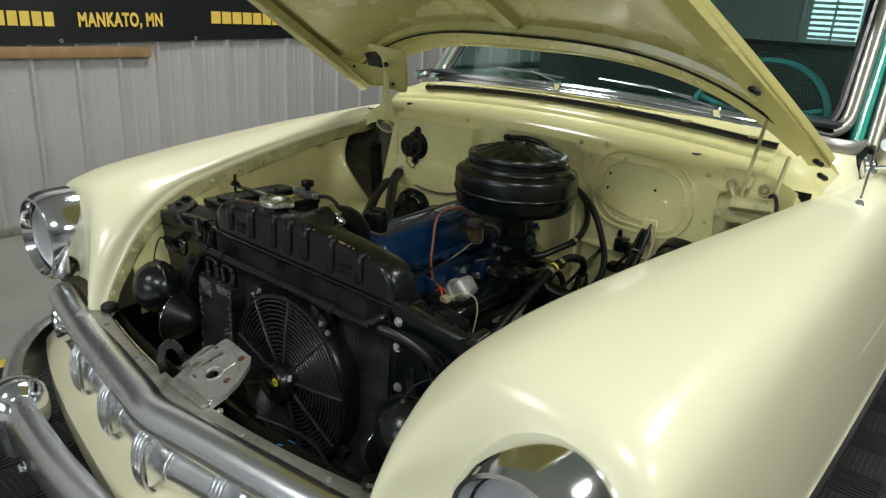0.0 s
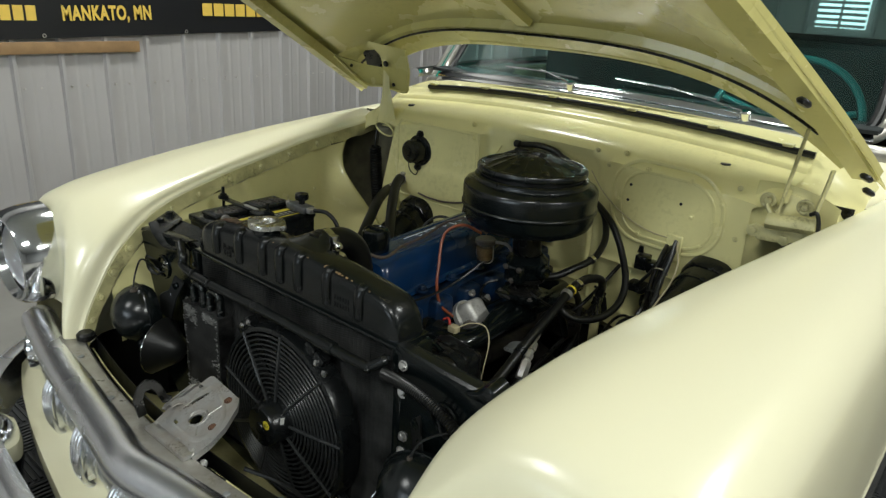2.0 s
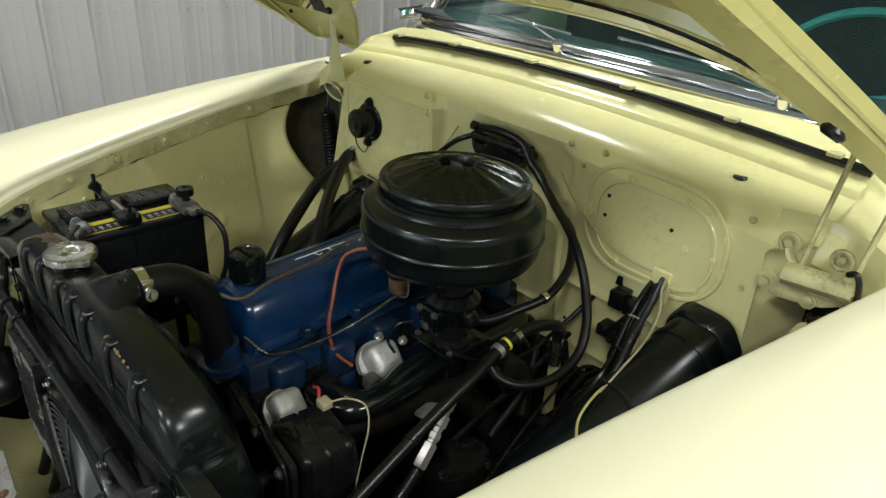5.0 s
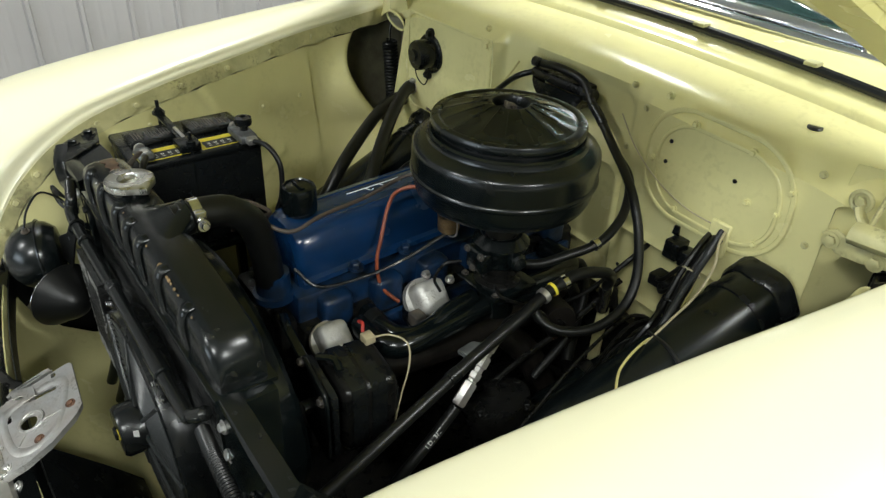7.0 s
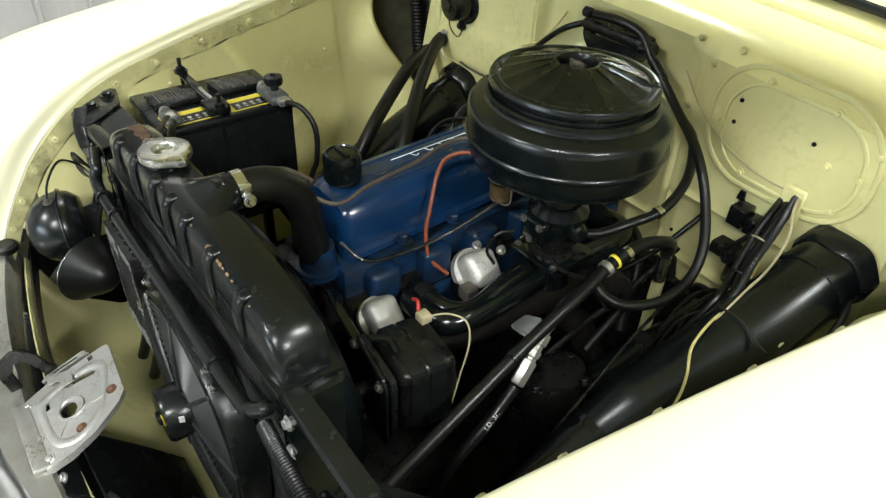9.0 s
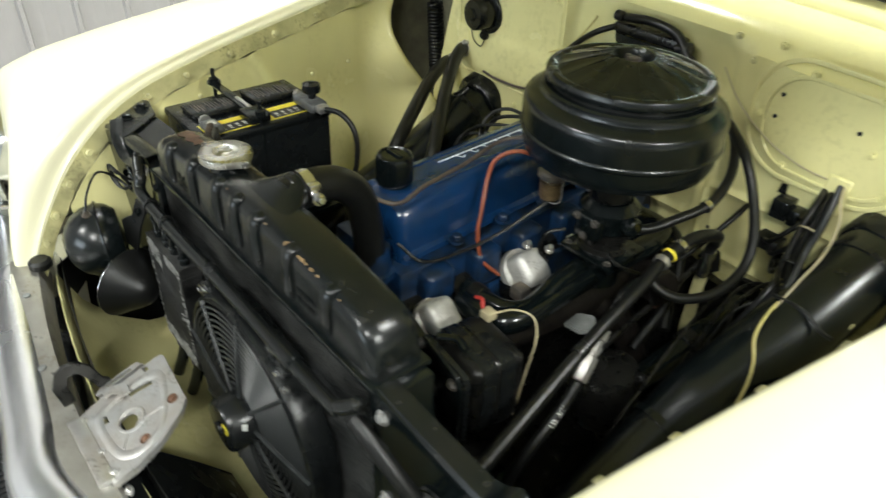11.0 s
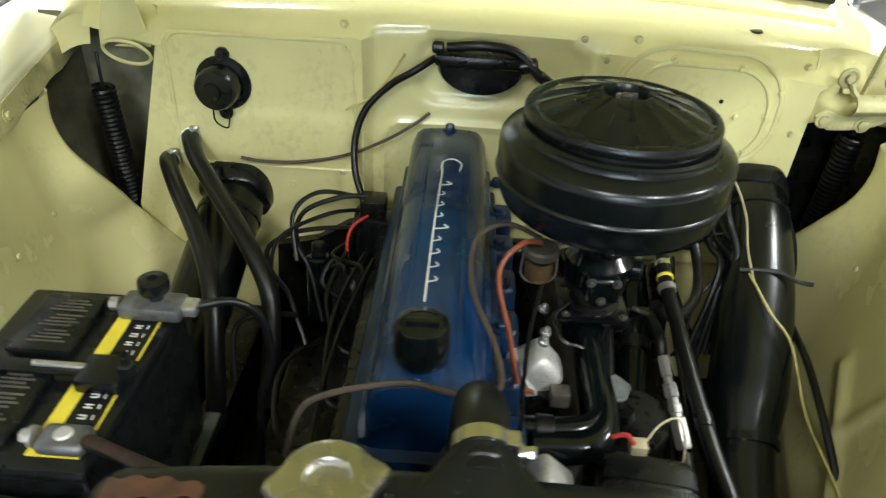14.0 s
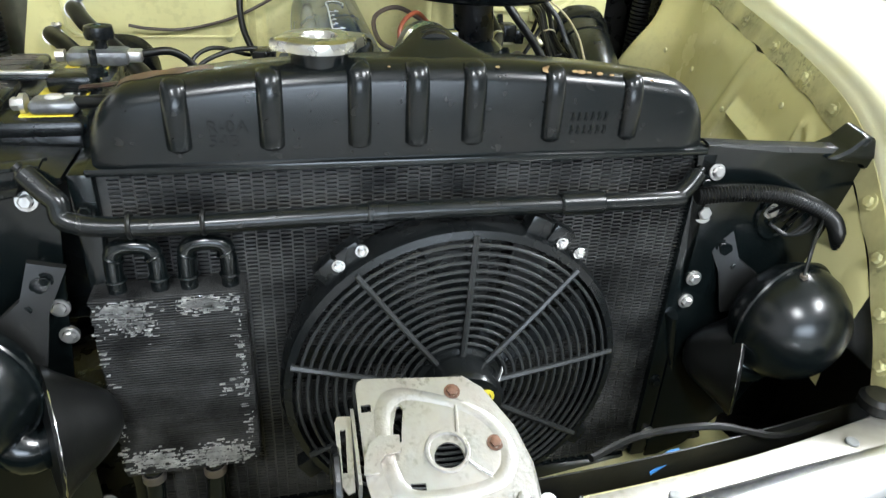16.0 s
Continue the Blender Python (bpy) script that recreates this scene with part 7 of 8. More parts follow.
bm = tube(B(), [V(0.13, 0.50, 0.84), V(0.11, 0.42, 0.80), V(0.10, 0.34, 0.785), V(0.09, 0.26, 0.79), V(0.06, 0.23, 0.82)], 0.003, 6, 30)
single("fuel_line", bm, GREASE_SHADE, "thin dark fuel line along the cylinder head", "pipe")

# distributor and leads on the far flank
dist = thing("distributor", (-0.165, 0.66, 0.70), "black distributor cap with plug leads", "distributor")
part("cap", lathe(B(), [(0, 0.07), (0.02, 0.068), (0.032, 0.055), (0.036, 0.03), (0.038, 0), (0, 0)], 24, Matrix.Translation((-0.165, 0.66, 0.64))), PLASTIC, dist)
part("body", cyl(B(), (-0.165, 0.66, 0.56), (-0.165, 0.66, 0.64), 0.03, 20), GREASE_SHADE, dist)
for k in range(6):
    a = 2 * math.pi * k / 6
    b = V(-0.165 + 0.022 * math.cos(a), 0.66 + 0.022 * math.sin(a), 0.70)
    e = V(-0.125, 0.30 + 0.105 * k, 0.66)
    part("plug_lead", tube(B(), [b, b + V(0.01 * math.cos(a), 0.01, 0.03), b.lerp(e, 0.45) + V(-0.03 - 0.008 * k, 0, 0.02), e + V(-0.04, 0, 0.02), e], 0.0038, 8, 30), RUBBER, dist)
coil = thing("ignition_coil", (-0.205, 0.72, 0.66), "black ignition coil with a red lead", "coil")
part("can", cyl(B(), (-0.235, 0.70, 0.58), (-0.235, 0.72, 0.70), 0.022, 24, 0.004), BLACK, coil)
part("tower", cyl(B(), (-0.235, 0.72, 0.70), (-0.235, 0.724, 0.725), 0.013, 16, 0.003), PLASTIC, coil)
part("red_lead", tube(B(), [V(-0.150, 0.745, 0.774), V(-0.172, 0.72, 0.767), V(-0.180, 0.70, 0.745), V(-0.175, 0.68, 0.70), V(-0.175, 0.64, 0.65)], 0.0026, 6, 24), RED_WIRE, coil)

# ---- things on the firewall ----
def fw(x, z):
    return FW - relief(x, z) - 0.03 * (z - 0.9)


disc = thing("blower_motor", (-0.412, 0.84, 0.96), "small black round motor on the firewall", "motor")
c = V(-0.412, fw(-0.412, 0.96), 0.96)
part("flange", lathe(B(), [(0.048, -0.004), (0.048, 0.004), (0.045, 0.007), (0, 0.007)], 36, aim(c, (0, -1, 0))), PLASTIC, disc)
part("body", lathe(B(), [(0.036, 0.005), (0.036, 0.04), (0.032, 0.046), (0.016, 0.048), (0.014, 0.053), (0, 0.053)], 36, aim(c, (-0.1, -1, 0))), PLASTIC, disc)
bolts([(c + V(0.005, -0.006, 0.052), (0, -1, 0)), (c + V(0.0, -0.006, -0.052), (0, -1, 0))], disc, RUBBER, 0.008, 0.012)
part("wire", tube(B(), [c + V(-0.01, -0.04, -0.03), c + V(-0.012, -0.03, -0.06), c + V(0.004, -0.02, -0.075), c + V(0.006, -0.008, -0.055)], 0.0016, 6, 20), RUBBER, disc)

wip = thing("wiper_motor", (0.035, 0.83, 1.01), "dirty black wiper motor under the cowl", "motor")
y = fw(0.035, 1.015)
part("gear_case", box(B(), -0.05, 0.098, y - 0.04, y + 0.003, 1.016, 1.036, 0.006), GREASE_SHADE, wip)
rows = [[V(0.028 + 0.07 * math.cos(a) * q, y - 0.006 - dy, 1.018 + 0.046 * math.sin(a) * q) for a in [math.pi + math.pi * k / 18 for k in range(19)]] for q, dy in ((1.0, 0.0), (1.0, 0.024), (0.94, 0.034), (0.5, 0.040), (0.04, 0.040))]
part("lower_cover", grid(B(), rows, 0.003), PLASTIC, wip)
part("cover_screw", bolt(B(), (0.03, y - 0.02, 0.973), (0, -0.4, -1), 0.005, 0.005), GREASE_SHADE, wip)
part("valve", cyl(B(), (0.09, y - 0.03, 1.02), (0.122, y - 0.03, 1.026), 0.013, 16, 0.003), PLASTIC, wip)
part("port", cyl(B(), (-0.055, y - 0.03, 1.046), (-0.035, y - 0.03, 1.046), 0.010, 16, 0.003), GREASE_SHADE, wip)
bm = tube(B(), [V(-0.03, y - 0.028, 1.046), V(0.03, y - 0.035, 1.054), V(0.085, y - 0.03, 1.044), V(0.125, 0.838, 1.012), V(0.16, 0.835, 0.986), V(0.21, 0.818, 0.958), V(0.265, 0.79, 0.94), V(0.312, 0.765, 0.915), V(0.352, 0.745, 0.868), V(0.39, 0.71, 0.815), V(0.404, 0.67, 0.775), V(0.396, 0.615, 0.75), V(0.365, 0.57, 0.742), V(0.33, 0.55, 0.752), V(0.31, 0.545, 0.775)], 0.0085, 12, 120)
wh_ = single("vacuum_hose", bm, RUBBER, "black hose looping from the wiper motor", "hose")
part("hose_sleeve", tube(B(), [V(0.125, 0.838, 1.012), V(0.145, 0.837, 0.998), V(0.16, 0.835, 0.986)], 0.0098, 12, 12), PLASTIC, wh_)
bm = tube(B(), [V(0.225, 0.815, 0.948), V(0.26, 0.81, 0.925), V(0.283, 0.79, 0.895), V(0.30, 0.755, 0.868), V(0.305, 0.70, 0.842), V(0.285, 0.64, 0.825), V(0.265, 0.60, 0.812), V(0.24, 0.57, 0.81)], 0.0085, 12, 50)
vh = single("vacuum_hose", bm, RUBBER, "short black hose behind the air cleaner", "hose")
part("hose_clamp", lathe(B(), [(0.009, -0.005), (0.0108, -0.005), (0.0108, 0.005), (0.009, 0.005)], 18, aim((0.3045, 0.695, 0.841), (0.1, 1, 0.3))), BRIGHT, vh)
bm = tube(B(), [V(-0.05, y - 0.02, 1.024), V(-0.081, 0.835, 1.008), V(-0.124, 0.842, 0.977), V(-0.163, 0.838, 0.936), V(-0.182, 0.828, 0.886), V(-0.18, 0.80, 0.834), V(-0.162, 0.77, 0.79), V(-0.15, 0.75, 0.76)], 0.0062, 10, 60)
single("cable_conduit", bm, RUBBER, "thin black conduit arching over the firewall", "cable")
bm = tube(B(), [V(-0.39, 0.825, 0.83), V(-0.352, 0.83, 0.823), V(-0.288, 0.84, 0.821), V(-0.205, 0.838, 0.841), V(-0.133, 0.84, 0.874), V(-0.084, 0.845, 0.905), V(-0.055, 0.858, 0.925)], 0.003, 8, 40)
single("choke_cable", bm, BROWN_WIRE, "thin grey cable along the firewall", "cable")
bm = tube(B(), [V(0.196, 0.84, 1.019), V(0.239, 0.842, 0.967), V(0.302, 0.842, 0.925), V(0.37, 0.845, 0.90), V(0.437, 0.852, 0.892)], 0.0012, 6, 30)
single("thin_wire", bm, WHITE_WIRE, "single thin wire strung across the access cover", "wire")
bolts([((0.345, fw(0.345, 1.05), 1.05), (0, -1, 0)), ((0.275, fw(0.275, 0.96), 0.96), (0, -1, 0)), ((0.28, fw(0.28, 1.08), 1.078), (0, -1, 0)), ((0.455, fw(0.455, 1.042), 1.042), (0, -1, 0)), ((0.533, fw(0.533, 1.005), 1.005), (0, -1, 0)), ((0.521, fw(0.521, 0.96), 0.96), (0, -1, 0)), ((0.50, fw(0.5, 0.893), 0.893), (0, -1, 0)), ((0.34, fw(0.34, 0.885), 0.885), (0, -1, 0)), ((-0.20, fw(-0.2, 1.075), 1.075), (0, -1, 0)), ((-0.20, fw(-0.2, 1.035), 1.035), (0, -1, 0)), ((-0.305, fw(-0.305, 0.77), 0.768), (0, -1, 0)), ((0.468, fw(0.468, 0.958), 0.958), (0, -1, 0))], car, CREAM_BAY, 0.0048, 0.007, "firewall_stud")
pieces("firewall_hole", piece_mesh("firewall_hole", cyl(B(), (0, 0, 0), (0, 0, 0.0015), 0.0038, 12), RUBBER), [aim(V(x, fw(x, z), z), (0, -1, 0)) for x, z in ((0.305, 1.004), (0.302, 0.964), (0.438, 0.984), (0.24, 0.70))], car)
part("patch_plate", box(B(), 0.418, 0.458, fw(0.43, 0.87) - 0.006, fw(0.43, 0.87) + 0.002, 0.838, 0.905, 0.003, None, 1), CREAM_BAY, car)

relay = thing("relay", (0.372, 0.85, 0.82), "black plug-in relay on the firewall", "relay")
ry = fw(0.372, 0.82)
part("body", box(B(), 0.355, 0.385, ry - 0.035, ry + 0.002, 0.80, 0.836, 0.003), PLASTIC, relay)
part("tab", plate(B(), [V(0.347, ry - 0.006, 0.835), V(0.362, ry - 0.006, 0.835), V(0.36, ry - 0.006, 0.853), V(0.35, ry - 0.006, 0.853)], (0, 0.004, 0)), PLASTIC, relay)
part("socket", box(B(), 0.385, 0.405, ry - 0.03, ry + 0.002, 0.795, 0.825, 0.003), PLASTIC, relay)
part("wire", tube(B(), [V(0.405, ry - 0.02, 0.81), V(0.42, ry - 0.03, 0.82), V(0.43, ry - 0.03, 0.85)], 0.004, 6), RUBBER, relay)

CONDUIT = [V(0.442, 0.854, 0.892), V(0.449, 0.825, 0.878), V(0.458, 0.79, 0.860), V(0.462, 0.765, 0.842), V(0.464, 0.74, 0.822), V(0.474, 0.685, 0.778), V(0.46, 0.655, 0.72), V(0.45, 0.63, 0.64)]
CREAM_RUN = [V(0.447, 0.854, 0.893), V(0.459, 0.82, 0.882), V(0.480, 0.785, 0.860), V(0.490, 0.735, 0.828), V(0.486, 0.685, 0.796), V(0.486, 0.63, 0.770)]
loom = thing("wiring_loom", (0.44, 0.85, 0.87), "bundle of black conduits and wires from the firewall", "wiring")
for k, (dx, dy) in enumerate(((0, 0), (0.012, -0.008), (-0.01, -0.012), (0.005, 0.012))):
    part("conduit", tube(B(), [V(0.43 + dx, 0.862, 0.875), V(0.438 + dx, 0.83 + dy, 0.865), V(0.44 + dx, 0.79 + dy, 0.825), V(0.45 + dx, 0.74 + dy, 0.785 + dx), V(0.47 + dx * 2, 0.69, 0.765), V(0.45 + dx, 0.66, 0.72), V(0.43 + dx * 2, 0.62, 0.62)], 0.0055, 8, 80), RUBBER, loom)
part("wire", tube(B(), [V(0.432, 0.856, 0.872), V(0.438, 0.82, 0.84), V(0.452, 0.785, 0.79), V(0.478, 0.70, 0.776), V(0.484, 0.62, 0.772), V(0.494, 0.565, 0.758), V(0.516, 0.532, 0.738), V(0.527, 0.504, 0.708), V(0.535, 0.44, 0.66), V(0.548, 0.34, 0.63), V(0.57, 0.26, 0.56)], 0.0023, 8, 70), YELLOW_WIRE, loom, "yellow wire")
random.seed(21)
for k in range(9):
    j = [random.uniform(-0.012, 0.012) for _ in range(8)]
    part("wire", tube(B(), [V(0.432 + j[0] * 0.6, 0.86, 0.872), V(0.436 + j[1], 0.83 + j[2], 0.86), V(0.44 + j[3], 0.79 + j[4], 0.815), V(0.45 + j[5] * 1.4, 0.74 + j[6], 0.775), V(0.462 + j[7], 0.69, 0.755), V(0.44 + j[2] * 2, 0.655, 0.70), V(0.42 + j[1] * 3, 0.62, 0.61)], 0.0022, 6, 40), RUBBER if k % 3 else GREASE_SHADE, loom)
for q0, q1 in (((0.375, 0.815, 0.76), (0.44, 0.78, 0.81)), ((0.40, 0.80, 0.745), (0.445, 0.75, 0.785)), ((0.36, 0.82, 0.765), (0.43, 0.80, 0.84))):
    a_, b_ = V(*q0), V(*q1)
    part("wire", tube(B(), [a_, a_.lerp(b_, 0.4) + V(0, -0.02, -0.018), b_], 0.0045, 8, 16), RUBBER, loom)
part("ribbed_conduit", tube(B(), CONDUIT, 0.0048, 10, 170, 1.0, 0.22), GUARD, loom, "grey ribbed conduit")
part("wire", tube(B(), CREAM_RUN, 0.0022, 8, 60), WHITE_WIRE, loom, "cream wire")
part("connector", box(B(), 0.355, 0.40, 0.80, 0.835, 0.748, 0.772, 0.004), RUBBER, loom)
part("connector", box(B(), 0.40, 0.43, 0.79, 0.82, 0.72, 0.75, 0.004), PLASTIC, loom)
part("conduit", tube(B(), [V(0.56, 0.835, 0.80), V(0.595, 0.80, 0.79), V(0.60, 0.74, 0.74), V(0.57, 0.66, 0.70), V(0.55, 0.50, 0.70), V(0.56, 0.36, 0.62), V(0.56, 0.25, 0.54)], 0.006, 8, 50), RUBBER, loom)


# fresh-air ducts at both sides
def air_duct(pts, r, rim, label):
    d = thing("air_duct", pts[0], label, "duct", "fresh-air ducts")
    part("hose", tube(B(), [V(*p) for p in pts], r, 32, 70), SATIN, d)
    p0, p1 = Vector(pts[0]), Vector(pts[1])
    part("collar", lathe(B(), [(rim - 0.012, 0.026), (rim - 0.002, 0.024), (rim + 0.002, 0.016), (rim + 0.001, -0.012), (rim - 0.006, -0.016), (rim - 0.03, -0.016)], 40, aim(p0, p1 - p0), lambda q, a: 0.003 * math.sin(5 * a) * (q > rim - 0.004)), PLASTIC, d)
    q = p0.lerp(p1, 0.62)
    part("band", lathe(B(), [(r(0.1) + 0.0005, -0.006), (r(0.1) + 0.003, -0.005), (r(0.1) + 0.003, 0.005), (r(0.1) + 0.0005, 0.006)], 36, aim(q, p1 - p0)), PLASTIC, d)
    return d


duct = air_duct([(0.537, 0.858, 0.812), (0.528, 0.765, 0.775), (0.512, 0.665, 0.728), (0.487, 0.56, 0.672), (0.458, 0.45, 0.606), (0.445, 0.34, 0.55), (0.442, 0.18, 0.50), (0.44, 0.06, 0.46)], lambda u: 0.060 - 0.012 * min(1, max(0, (u - 0.5) / 0.08)), 0.065, "fat black fresh-air duct along the driver's side")
part("clip_band", lathe(B(), [(0.0505, -0.006), (0.0535, -0.006), (0.0535, 0.006), (0.0505, 0.006)], 36, aim((0.456, 0.442, 0.602), (-0.1, -0.8, -0.45))), BLACK, duct)
part("tie", tube(B(), [V(0.47, 0.655, 0.775), V(0.52, 0.64, 0.785), V(0.555, 0.63, 0.775), V(0.575, 0.62, 0.778)], 0.0035, 6), RUBBER, duct)
air_duct([(-0.415, 0.862, 0.745), (-0.42, 0.77, 0.70), (-0.43, 0.66, 0.64), (-0.44, 0.50, 0.565), (-0.45, 0.38, 0.50)], lambda u: 0.056, 0.068, "fat black fresh-air duct behind the battery")
for pts in ([(-0.487, 0.862, 0.850), (-0.480, 0.832, 0.856), (-0.452, 0.784, 0.838), (-0.395, 0.714, 0.809), (-0.335, 0.645, 0.768), (-0.29, 0.59, 0.715), (-0.28, 0.55, 0.65), (-0.28, 0.5, 0.55)], [(-0.531, 0.862, 0.800), (-0.525, 0.825, 0.812), (-0.475, 0.735, 0.805), (-0.41, 0.635, 0.778), (-0.37, 0.56, 0.735), (-0.355, 0.50, 0.66), (-0.35, 0.45, 0.55)]):
    hh = single("heater_hose", tube(B(), [V(*p) for p in pts], 0.0155, 14, 60), RUBBER, "black heater hose running down from the firewall", "hose", "heater hoses")
    p0, p1 = V(*pts[0]), V(*pts[1])
    part("hose_clamp", lathe(B(), [(0.0165, -0.005), (0.0185, -0.005), (0.0185, 0.005), (0.0165, 0.005)], 20, aim(p0.lerp(p1, 0.6), p1 - p0)), STEEL, hh)
    part("clamp_screw", bolt(B(), p0.lerp(p1, 0.6) + V(0.006, -0.004, 0.018), (0.8, 0, 0.3), 0.005, 0.012), STEEL, hh)

# hoses and fittings in front of the duct
hs = single("power_steering_hose", tube(B(), [V(0.375, 0.10, 0.66), V(0.364, 0.20, 0.692), V(0.348, 0.31, 0.72), V(0.338, 0.40, 0.748), V(0.330, 0.50, 0.778), V(0.324, 0.565, 0.80), V(0.328, 0.63, 0.814), V(0.335, 0.69, 0.80), V(0.322, 0.735, 0.765), V(0.312, 0.742, 0.735)], 0.0105, 14, 70), RUBBER, "long black pressure hose slanting across the bay", "hose")
part("hose_clamp", lathe(B(), [(0.011, -0.005), (0.0135, -0.005), (0.0135, 0.005), (0.011, 0.005)], 20, aim((0.3245, 0.556, 0.797), (-0.05, 0.9, 0.3))), STEEL, hs)
part("yellow_band", lathe(B(), [(0.0112, -0.003), (0.0126, -0.002), (0.0126, 0.002), (0.0112, 0.003)], 20, aim((0.3245, 0.576, 0.8025), (0.05, 0.92, 0.25))), YELLOW_LABEL, hs)
part("hose_clamp", lathe(B(), [(0.011, -0.005), (0.0135, -0.005), (0.0135, 0.005), (0.011, 0.005)], 20, aim((0.3262, 0.60, 0.808), (0.06, 0.95, 0.2))), BRIGHT, hs)
fit_ = thing("hose_fitting", (0.312, 0.742, 0.70), "steel hose fitting on the steering gear", "fitting")
part("nut", lathe(B(), [(0, -0.02), (0.012, -0.02), (0.0125, 0.0), (0.011, 0.004), (0.011, 0.018), (0.013, 0.02), (0.013, 0.034), (0, 0.034)], 12, Matrix.Translation((0.312, 0.742, 0.70))), BRIGHT, fit_)
part("strut", box(B(), 0.290, 0.314, 0.758, 0.766, 0.40, 0.70, 0.002), CREAM_DUST, fit_)
f2 = thing("hose_fitting", (0.33, 0.41, 0.69), "stepped steel hose coupling on a black hose", "fitting")
a, b = V(0.313, 0.472, 0.738), V(0.340, 0.368, 0.657)
part("coupling", lathe(B(), [(0, 0), (0.0075, 0), (0.0085, 0.006), (0.0085, 0.028), (0.0065, 0.030), (0.0065, 0.038), (0.0105, 0.040), (0.0110, 0.058), (0.0082, 0.060), (0.0082, 0.068), (0.0105, 0.070), (0.0105, 0.080), (0.0085, 0.082), (0.0085, 0.086), (0.0122, 0.089), (0.0122, 0.128), (0.010, 0.131), (0, 0.131)], 6, aim(a, b - a)), STEEL, f2)
part("hose", tube(B(), [b, b + V(0.004, -0.05, -0.04), b + V(0.0, -0.12, -0.11), b + V(-0.01, -0.16, -0.2)], 0.0095, 12), RUBBER, f2)
part("pipe", tube(B(), [a, a + V(-0.005, 0.03, 0.018), a + V(-0.01, 0.1, 0.0), a + V(-0.02, 0.16, -0.08)], 0.0085, 10), RUBBER, f2)
u_ = V(0.004, -0.05, -0.04).normalized()
w_ = V(0.75, -0.35, 0.55)
w_ = (w_ - u_ * w_.dot(u_)).normalized()
v_ = w_.cross(u_)
o_ = b + u_ * 0.026 + w_ * 0.0096
PRINT = Matrix(((u_.x, v_.x, w_.x, o_.x), (u_.y, v_.y, w_.y, o_.y), (u_.z, v_.z, w_.z, o_.z), (0, 0, 0, 1))) @ pose(0, 0, 0, 0, 0, 180) @ Matrix.Translation((-0.034, 0, 0))
lettering("hose_print", 'I.D. 3/8"', PRINT, 0.0105, WHITE_LABEL, f2, 0.0004, 1.1)
single("bracket_brace", tube(B(), [V(0.33, 0.0, 0.66), V(0.36, 0.02, 0.55), V(0.40, 0.06, 0.48)], 0.02, 10, 16, 0.35), BLACK, "black steel brace below the radiator baffle", "brace")
brace = single("support_brace", tube(B(), [V(0.338, 0.0, 0.79), V(0.365, 0.04, 0.74), V(0.41, 0.13, 0.65), V(0.455, 0.26, 0.55)], 0.012, 8, 24, 0.5), BLACK_WORN, "black pressed brace from the radiator to the frame", "brace")
part("brace_bolt", bolt(B(), (0.343, 0.0, 0.79), (0, -1, 0.3), 0.008, 0.008), STEEL, brace)
shroud = thing("fan_shroud", (0.30, 0.10, 0.6), "black sheet shroud behind the radiator core", "fan shroud")
rows = [[V(XM + r * 1.02 * math.cos(a), y, 0.645 + r * 0.75 * math.sin(a)) for a in [2 * math.pi * k / 40 for k in range(41)]] for r, y in ((0.29, 0.078), (0.275, 0.10), (0.265, 0.125), (0.268, 0.13))]
part("ring", grid(B(), rows, 0.003), BLACK, shroud)

# dark clutter between engine and passenger's duct; the sheet also paints in battery shade
part("dark_toe_sheet", plate(B(), [V(x, FW - 0.034, z) for x, z in ((-0.10, 0.36), (-0.09, 0.71), (-0.20, 0.70), (-0.26, 0.66), (-0.34, 0.64), (-0.36, 0.36))], (0, 0.02, 0)), GREASE_SHADE, car)
reg = thing("regulator_box", (-0.20, 0.80, 0.72), "black ribbed regulator box on the firewall", "regulator")
part("case", box(B(), -0.178, -0.098, 0.74, 0.80, 0.655, 0.765, 0.006), PLASTIC, reg)
for k in range(4):
    part("rib", box(B(), -0.172 + 0.019 * k, -0.164 + 0.019 * k, 0.737, 0.741, 0.665, 0.756, 0.0015), PLASTIC, reg)
part("terminal_strip", box(B(), -0.165, -0.12, 0.745, 0.79, 0.765, 0.80, 0.004), GREASE_SHADE, reg)
for pts, r in (([(-0.155, 0.77, 0.80), (-0.203, 0.76, 0.798), (-0.256, 0.75, 0.777), (-0.276, 0.74, 0.746), (-0.269, 0.72, 0.712), (-0.246, 0.70, 0.68), (-0.22, 0.66, 0.60)], 0.0045), ([(-0.165, 0.775, 0.73), (-0.191, 0.77, 0.731), (-0.243, 0.75, 0.737), (-0.289, 0.73, 0.734), (-0.318, 0.70, 0.722), (-0.307, 0.67, 0.695), (-0.272, 0.64, 0.67), (-0.23, 0.58, 0.60)], 0.0045), ([(-0.25, 0.60, 0.66), (-0.30, 0.56, 0.69), (-0.335, 0.54, 0.67), (-0.33, 0.50, 0.60)], 0.005), ([(-0.20, 0.60, 0.62), (-0.25, 0.50, 0.64), (-0.24, 0.40, 0.62), (-0.19, 0.33, 0.60), (-0.16, 0.28, 0.62)], 0.0045)):
    single("engine_wire", tube(B(), [V(*q) for q in pts], r, 8, 40), RUBBER, "black wire looping beside the engine block", "wire", "wires beside the engine")
part("lower_shield", box(B(), -0.30, -0.16, 0.36, 0.80, 0.44, 0.47, 0.01), GREASE_SHADE, eng)

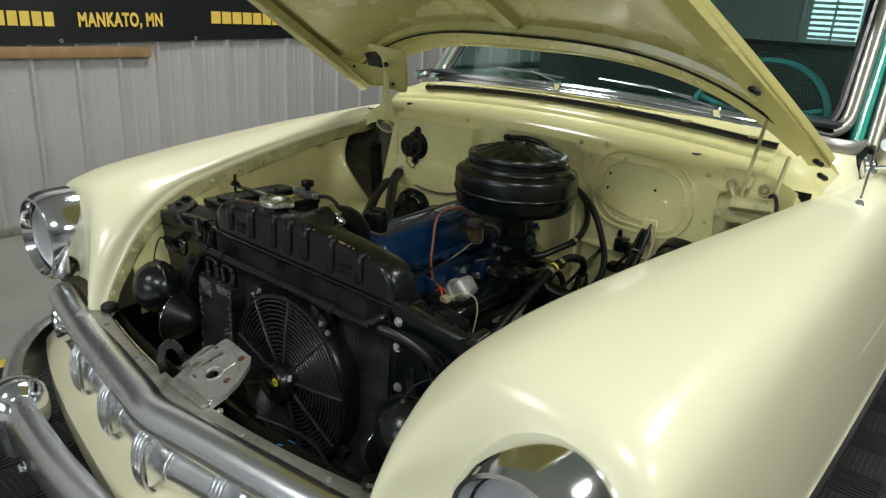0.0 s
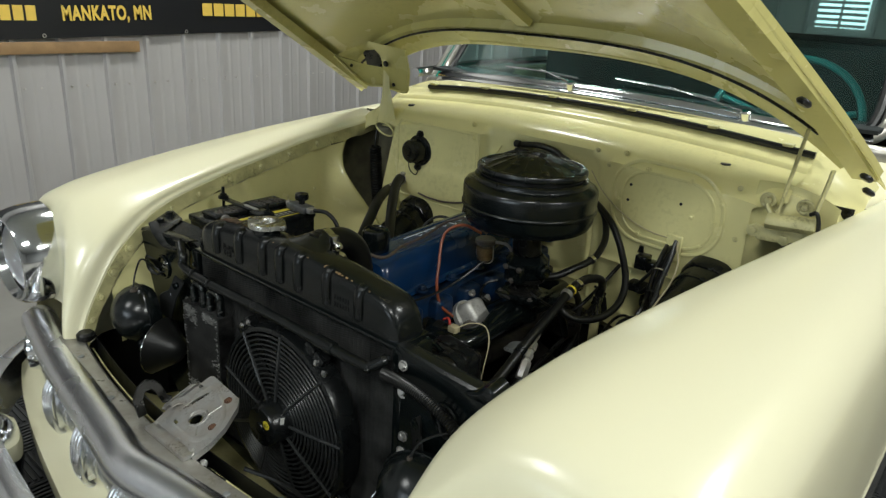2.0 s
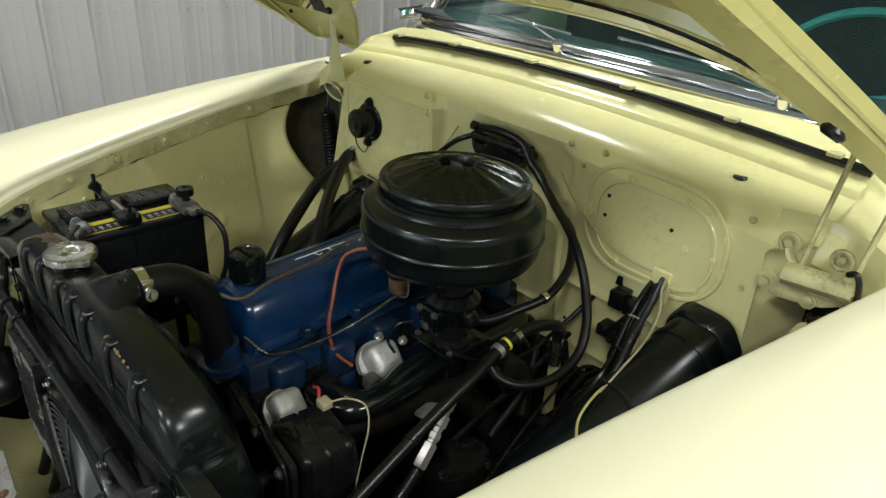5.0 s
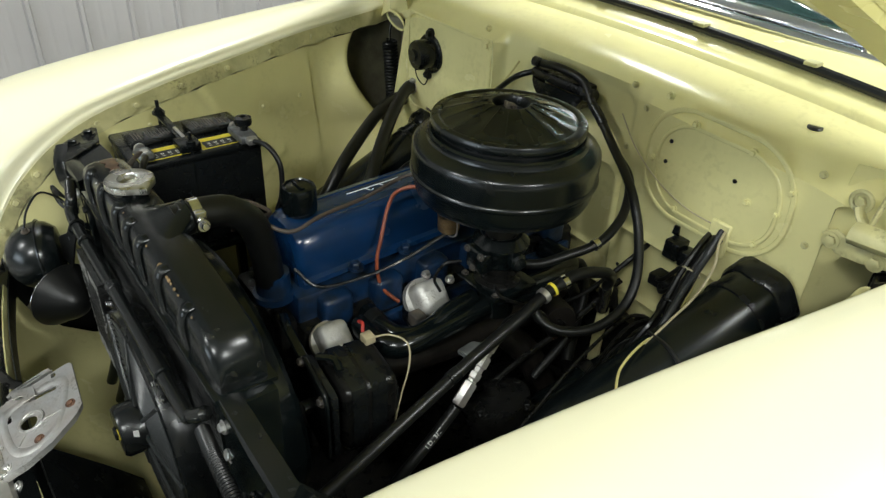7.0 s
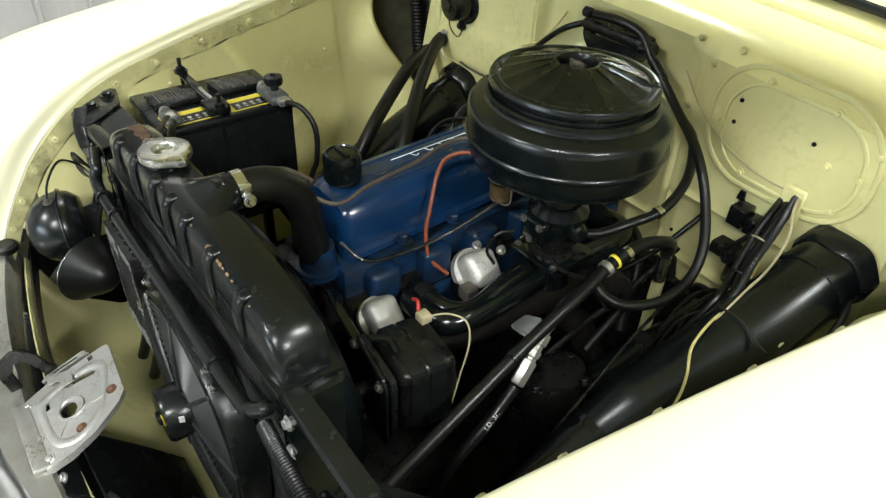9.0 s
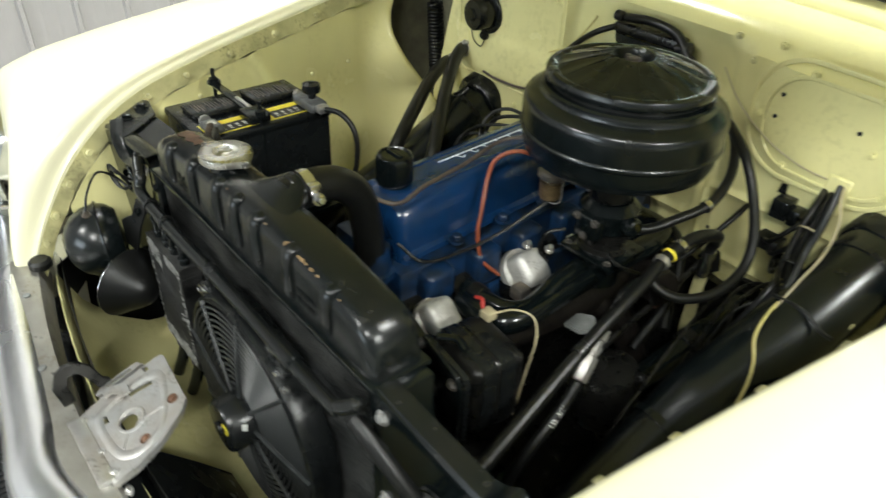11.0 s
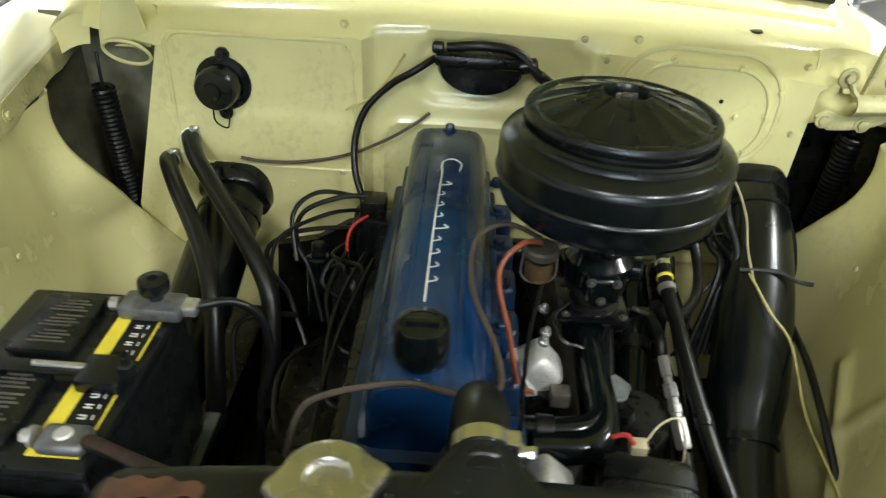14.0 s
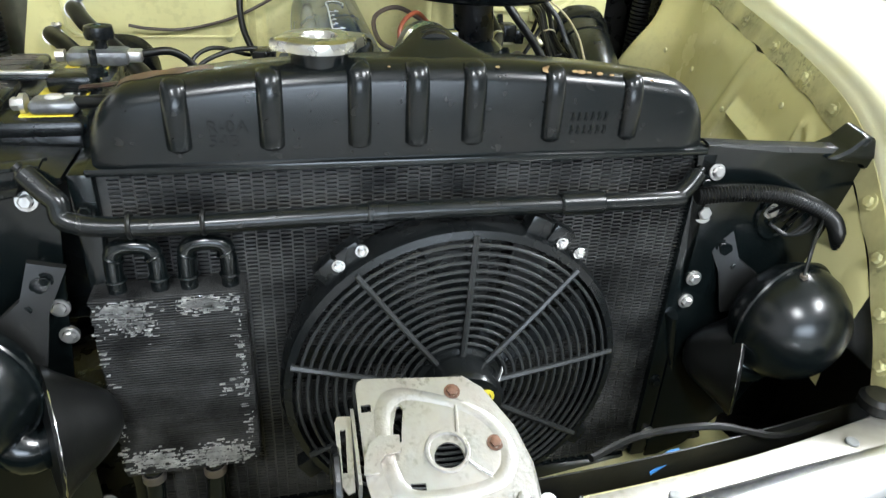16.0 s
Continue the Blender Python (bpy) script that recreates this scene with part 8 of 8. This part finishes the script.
# small things on and round the firewall and the wings
bolts([((x, fw(x, z), z), (0, -1, 0)) for x, z in ((-0.21, 0.80), (0.235, 1.04), (0.20, 0.95), (0.195, 1.07), (0.565, 1.05), (0.575, 0.93))], car, CREAM_DUST, 0.0042, 0.005, "firewall_rivet")
for side in (1, -1):
    pieces("wing_rivet", piece_mesh("wing_rivet", lathe(B(), [(0.005, 0), (0.004, 0.002), (0, 0.003)], 12), CREAM_DUST), [aim(flip(V(x, y, z), side), (-side, 0, 0.2)) for x, y, z in ((0.573, 0.20, 0.85), (0.58, 0.34, 0.80), (0.60, 0.48, 0.83), (0.60, 0.58, 0.84))], car)
# wires fixed to the passenger's side of the firewall
for pts, r, material in ((((-0.10, 0.85, 1.03), (-0.125, 0.845, 0.99), (-0.155, 0.84, 0.955), (-0.20, 0.835, 0.93)), 0.0022, YELLOW_WIRE), (((-0.17, 0.80, 0.78), (-0.24, 0.77, 0.80), (-0.28, 0.74, 0.77), (-0.27, 0.70, 0.70)), 0.0042, RUBBER), (((-0.16, 0.79, 0.76), (-0.22, 0.73, 0.78), (-0.30, 0.70, 0.74), (-0.31, 0.66, 0.66)), 0.0038, RUBBER)):
    single("firewall_wire", tube(B(), [V(*q) for q in pts], r, 8, 30), material, "thin wire clipped along the firewall", "wire", "wires on the firewall")
# spring clip and tape on the long hose, and a tie round the loom
part("tape_wrap", cyl(B(), (0.3435, 0.345, 0.7315), (0.3415, 0.365, 0.738), 0.0118, 18, 0.001), PLASTIC, hs)
for q, d in (((0.452, 0.735, 0.785), (0.1, -0.7, -0.5)), ((0.44, 0.79, 0.825), (0.05, -0.7, -0.7))):
    part("cable_tie", torus(B(), V(*q), 0.017, 0.0018, d, 24, 6), WHITE_WIRE if q[1] > 0.78 else RUBBER, loom)
# nuts on the air cleaner's flange and the radiator's side bolts
bolts([((XL - 0.011, -0.004, z), (0, -1, 0)) for z in (0.83, 0.70, 0.55)] + [((XR + 0.011, -0.004, z), (0, -1, 0)) for z in (0.83, 0.55)], rad, BLACK_WORN, 0.006, 0.006)
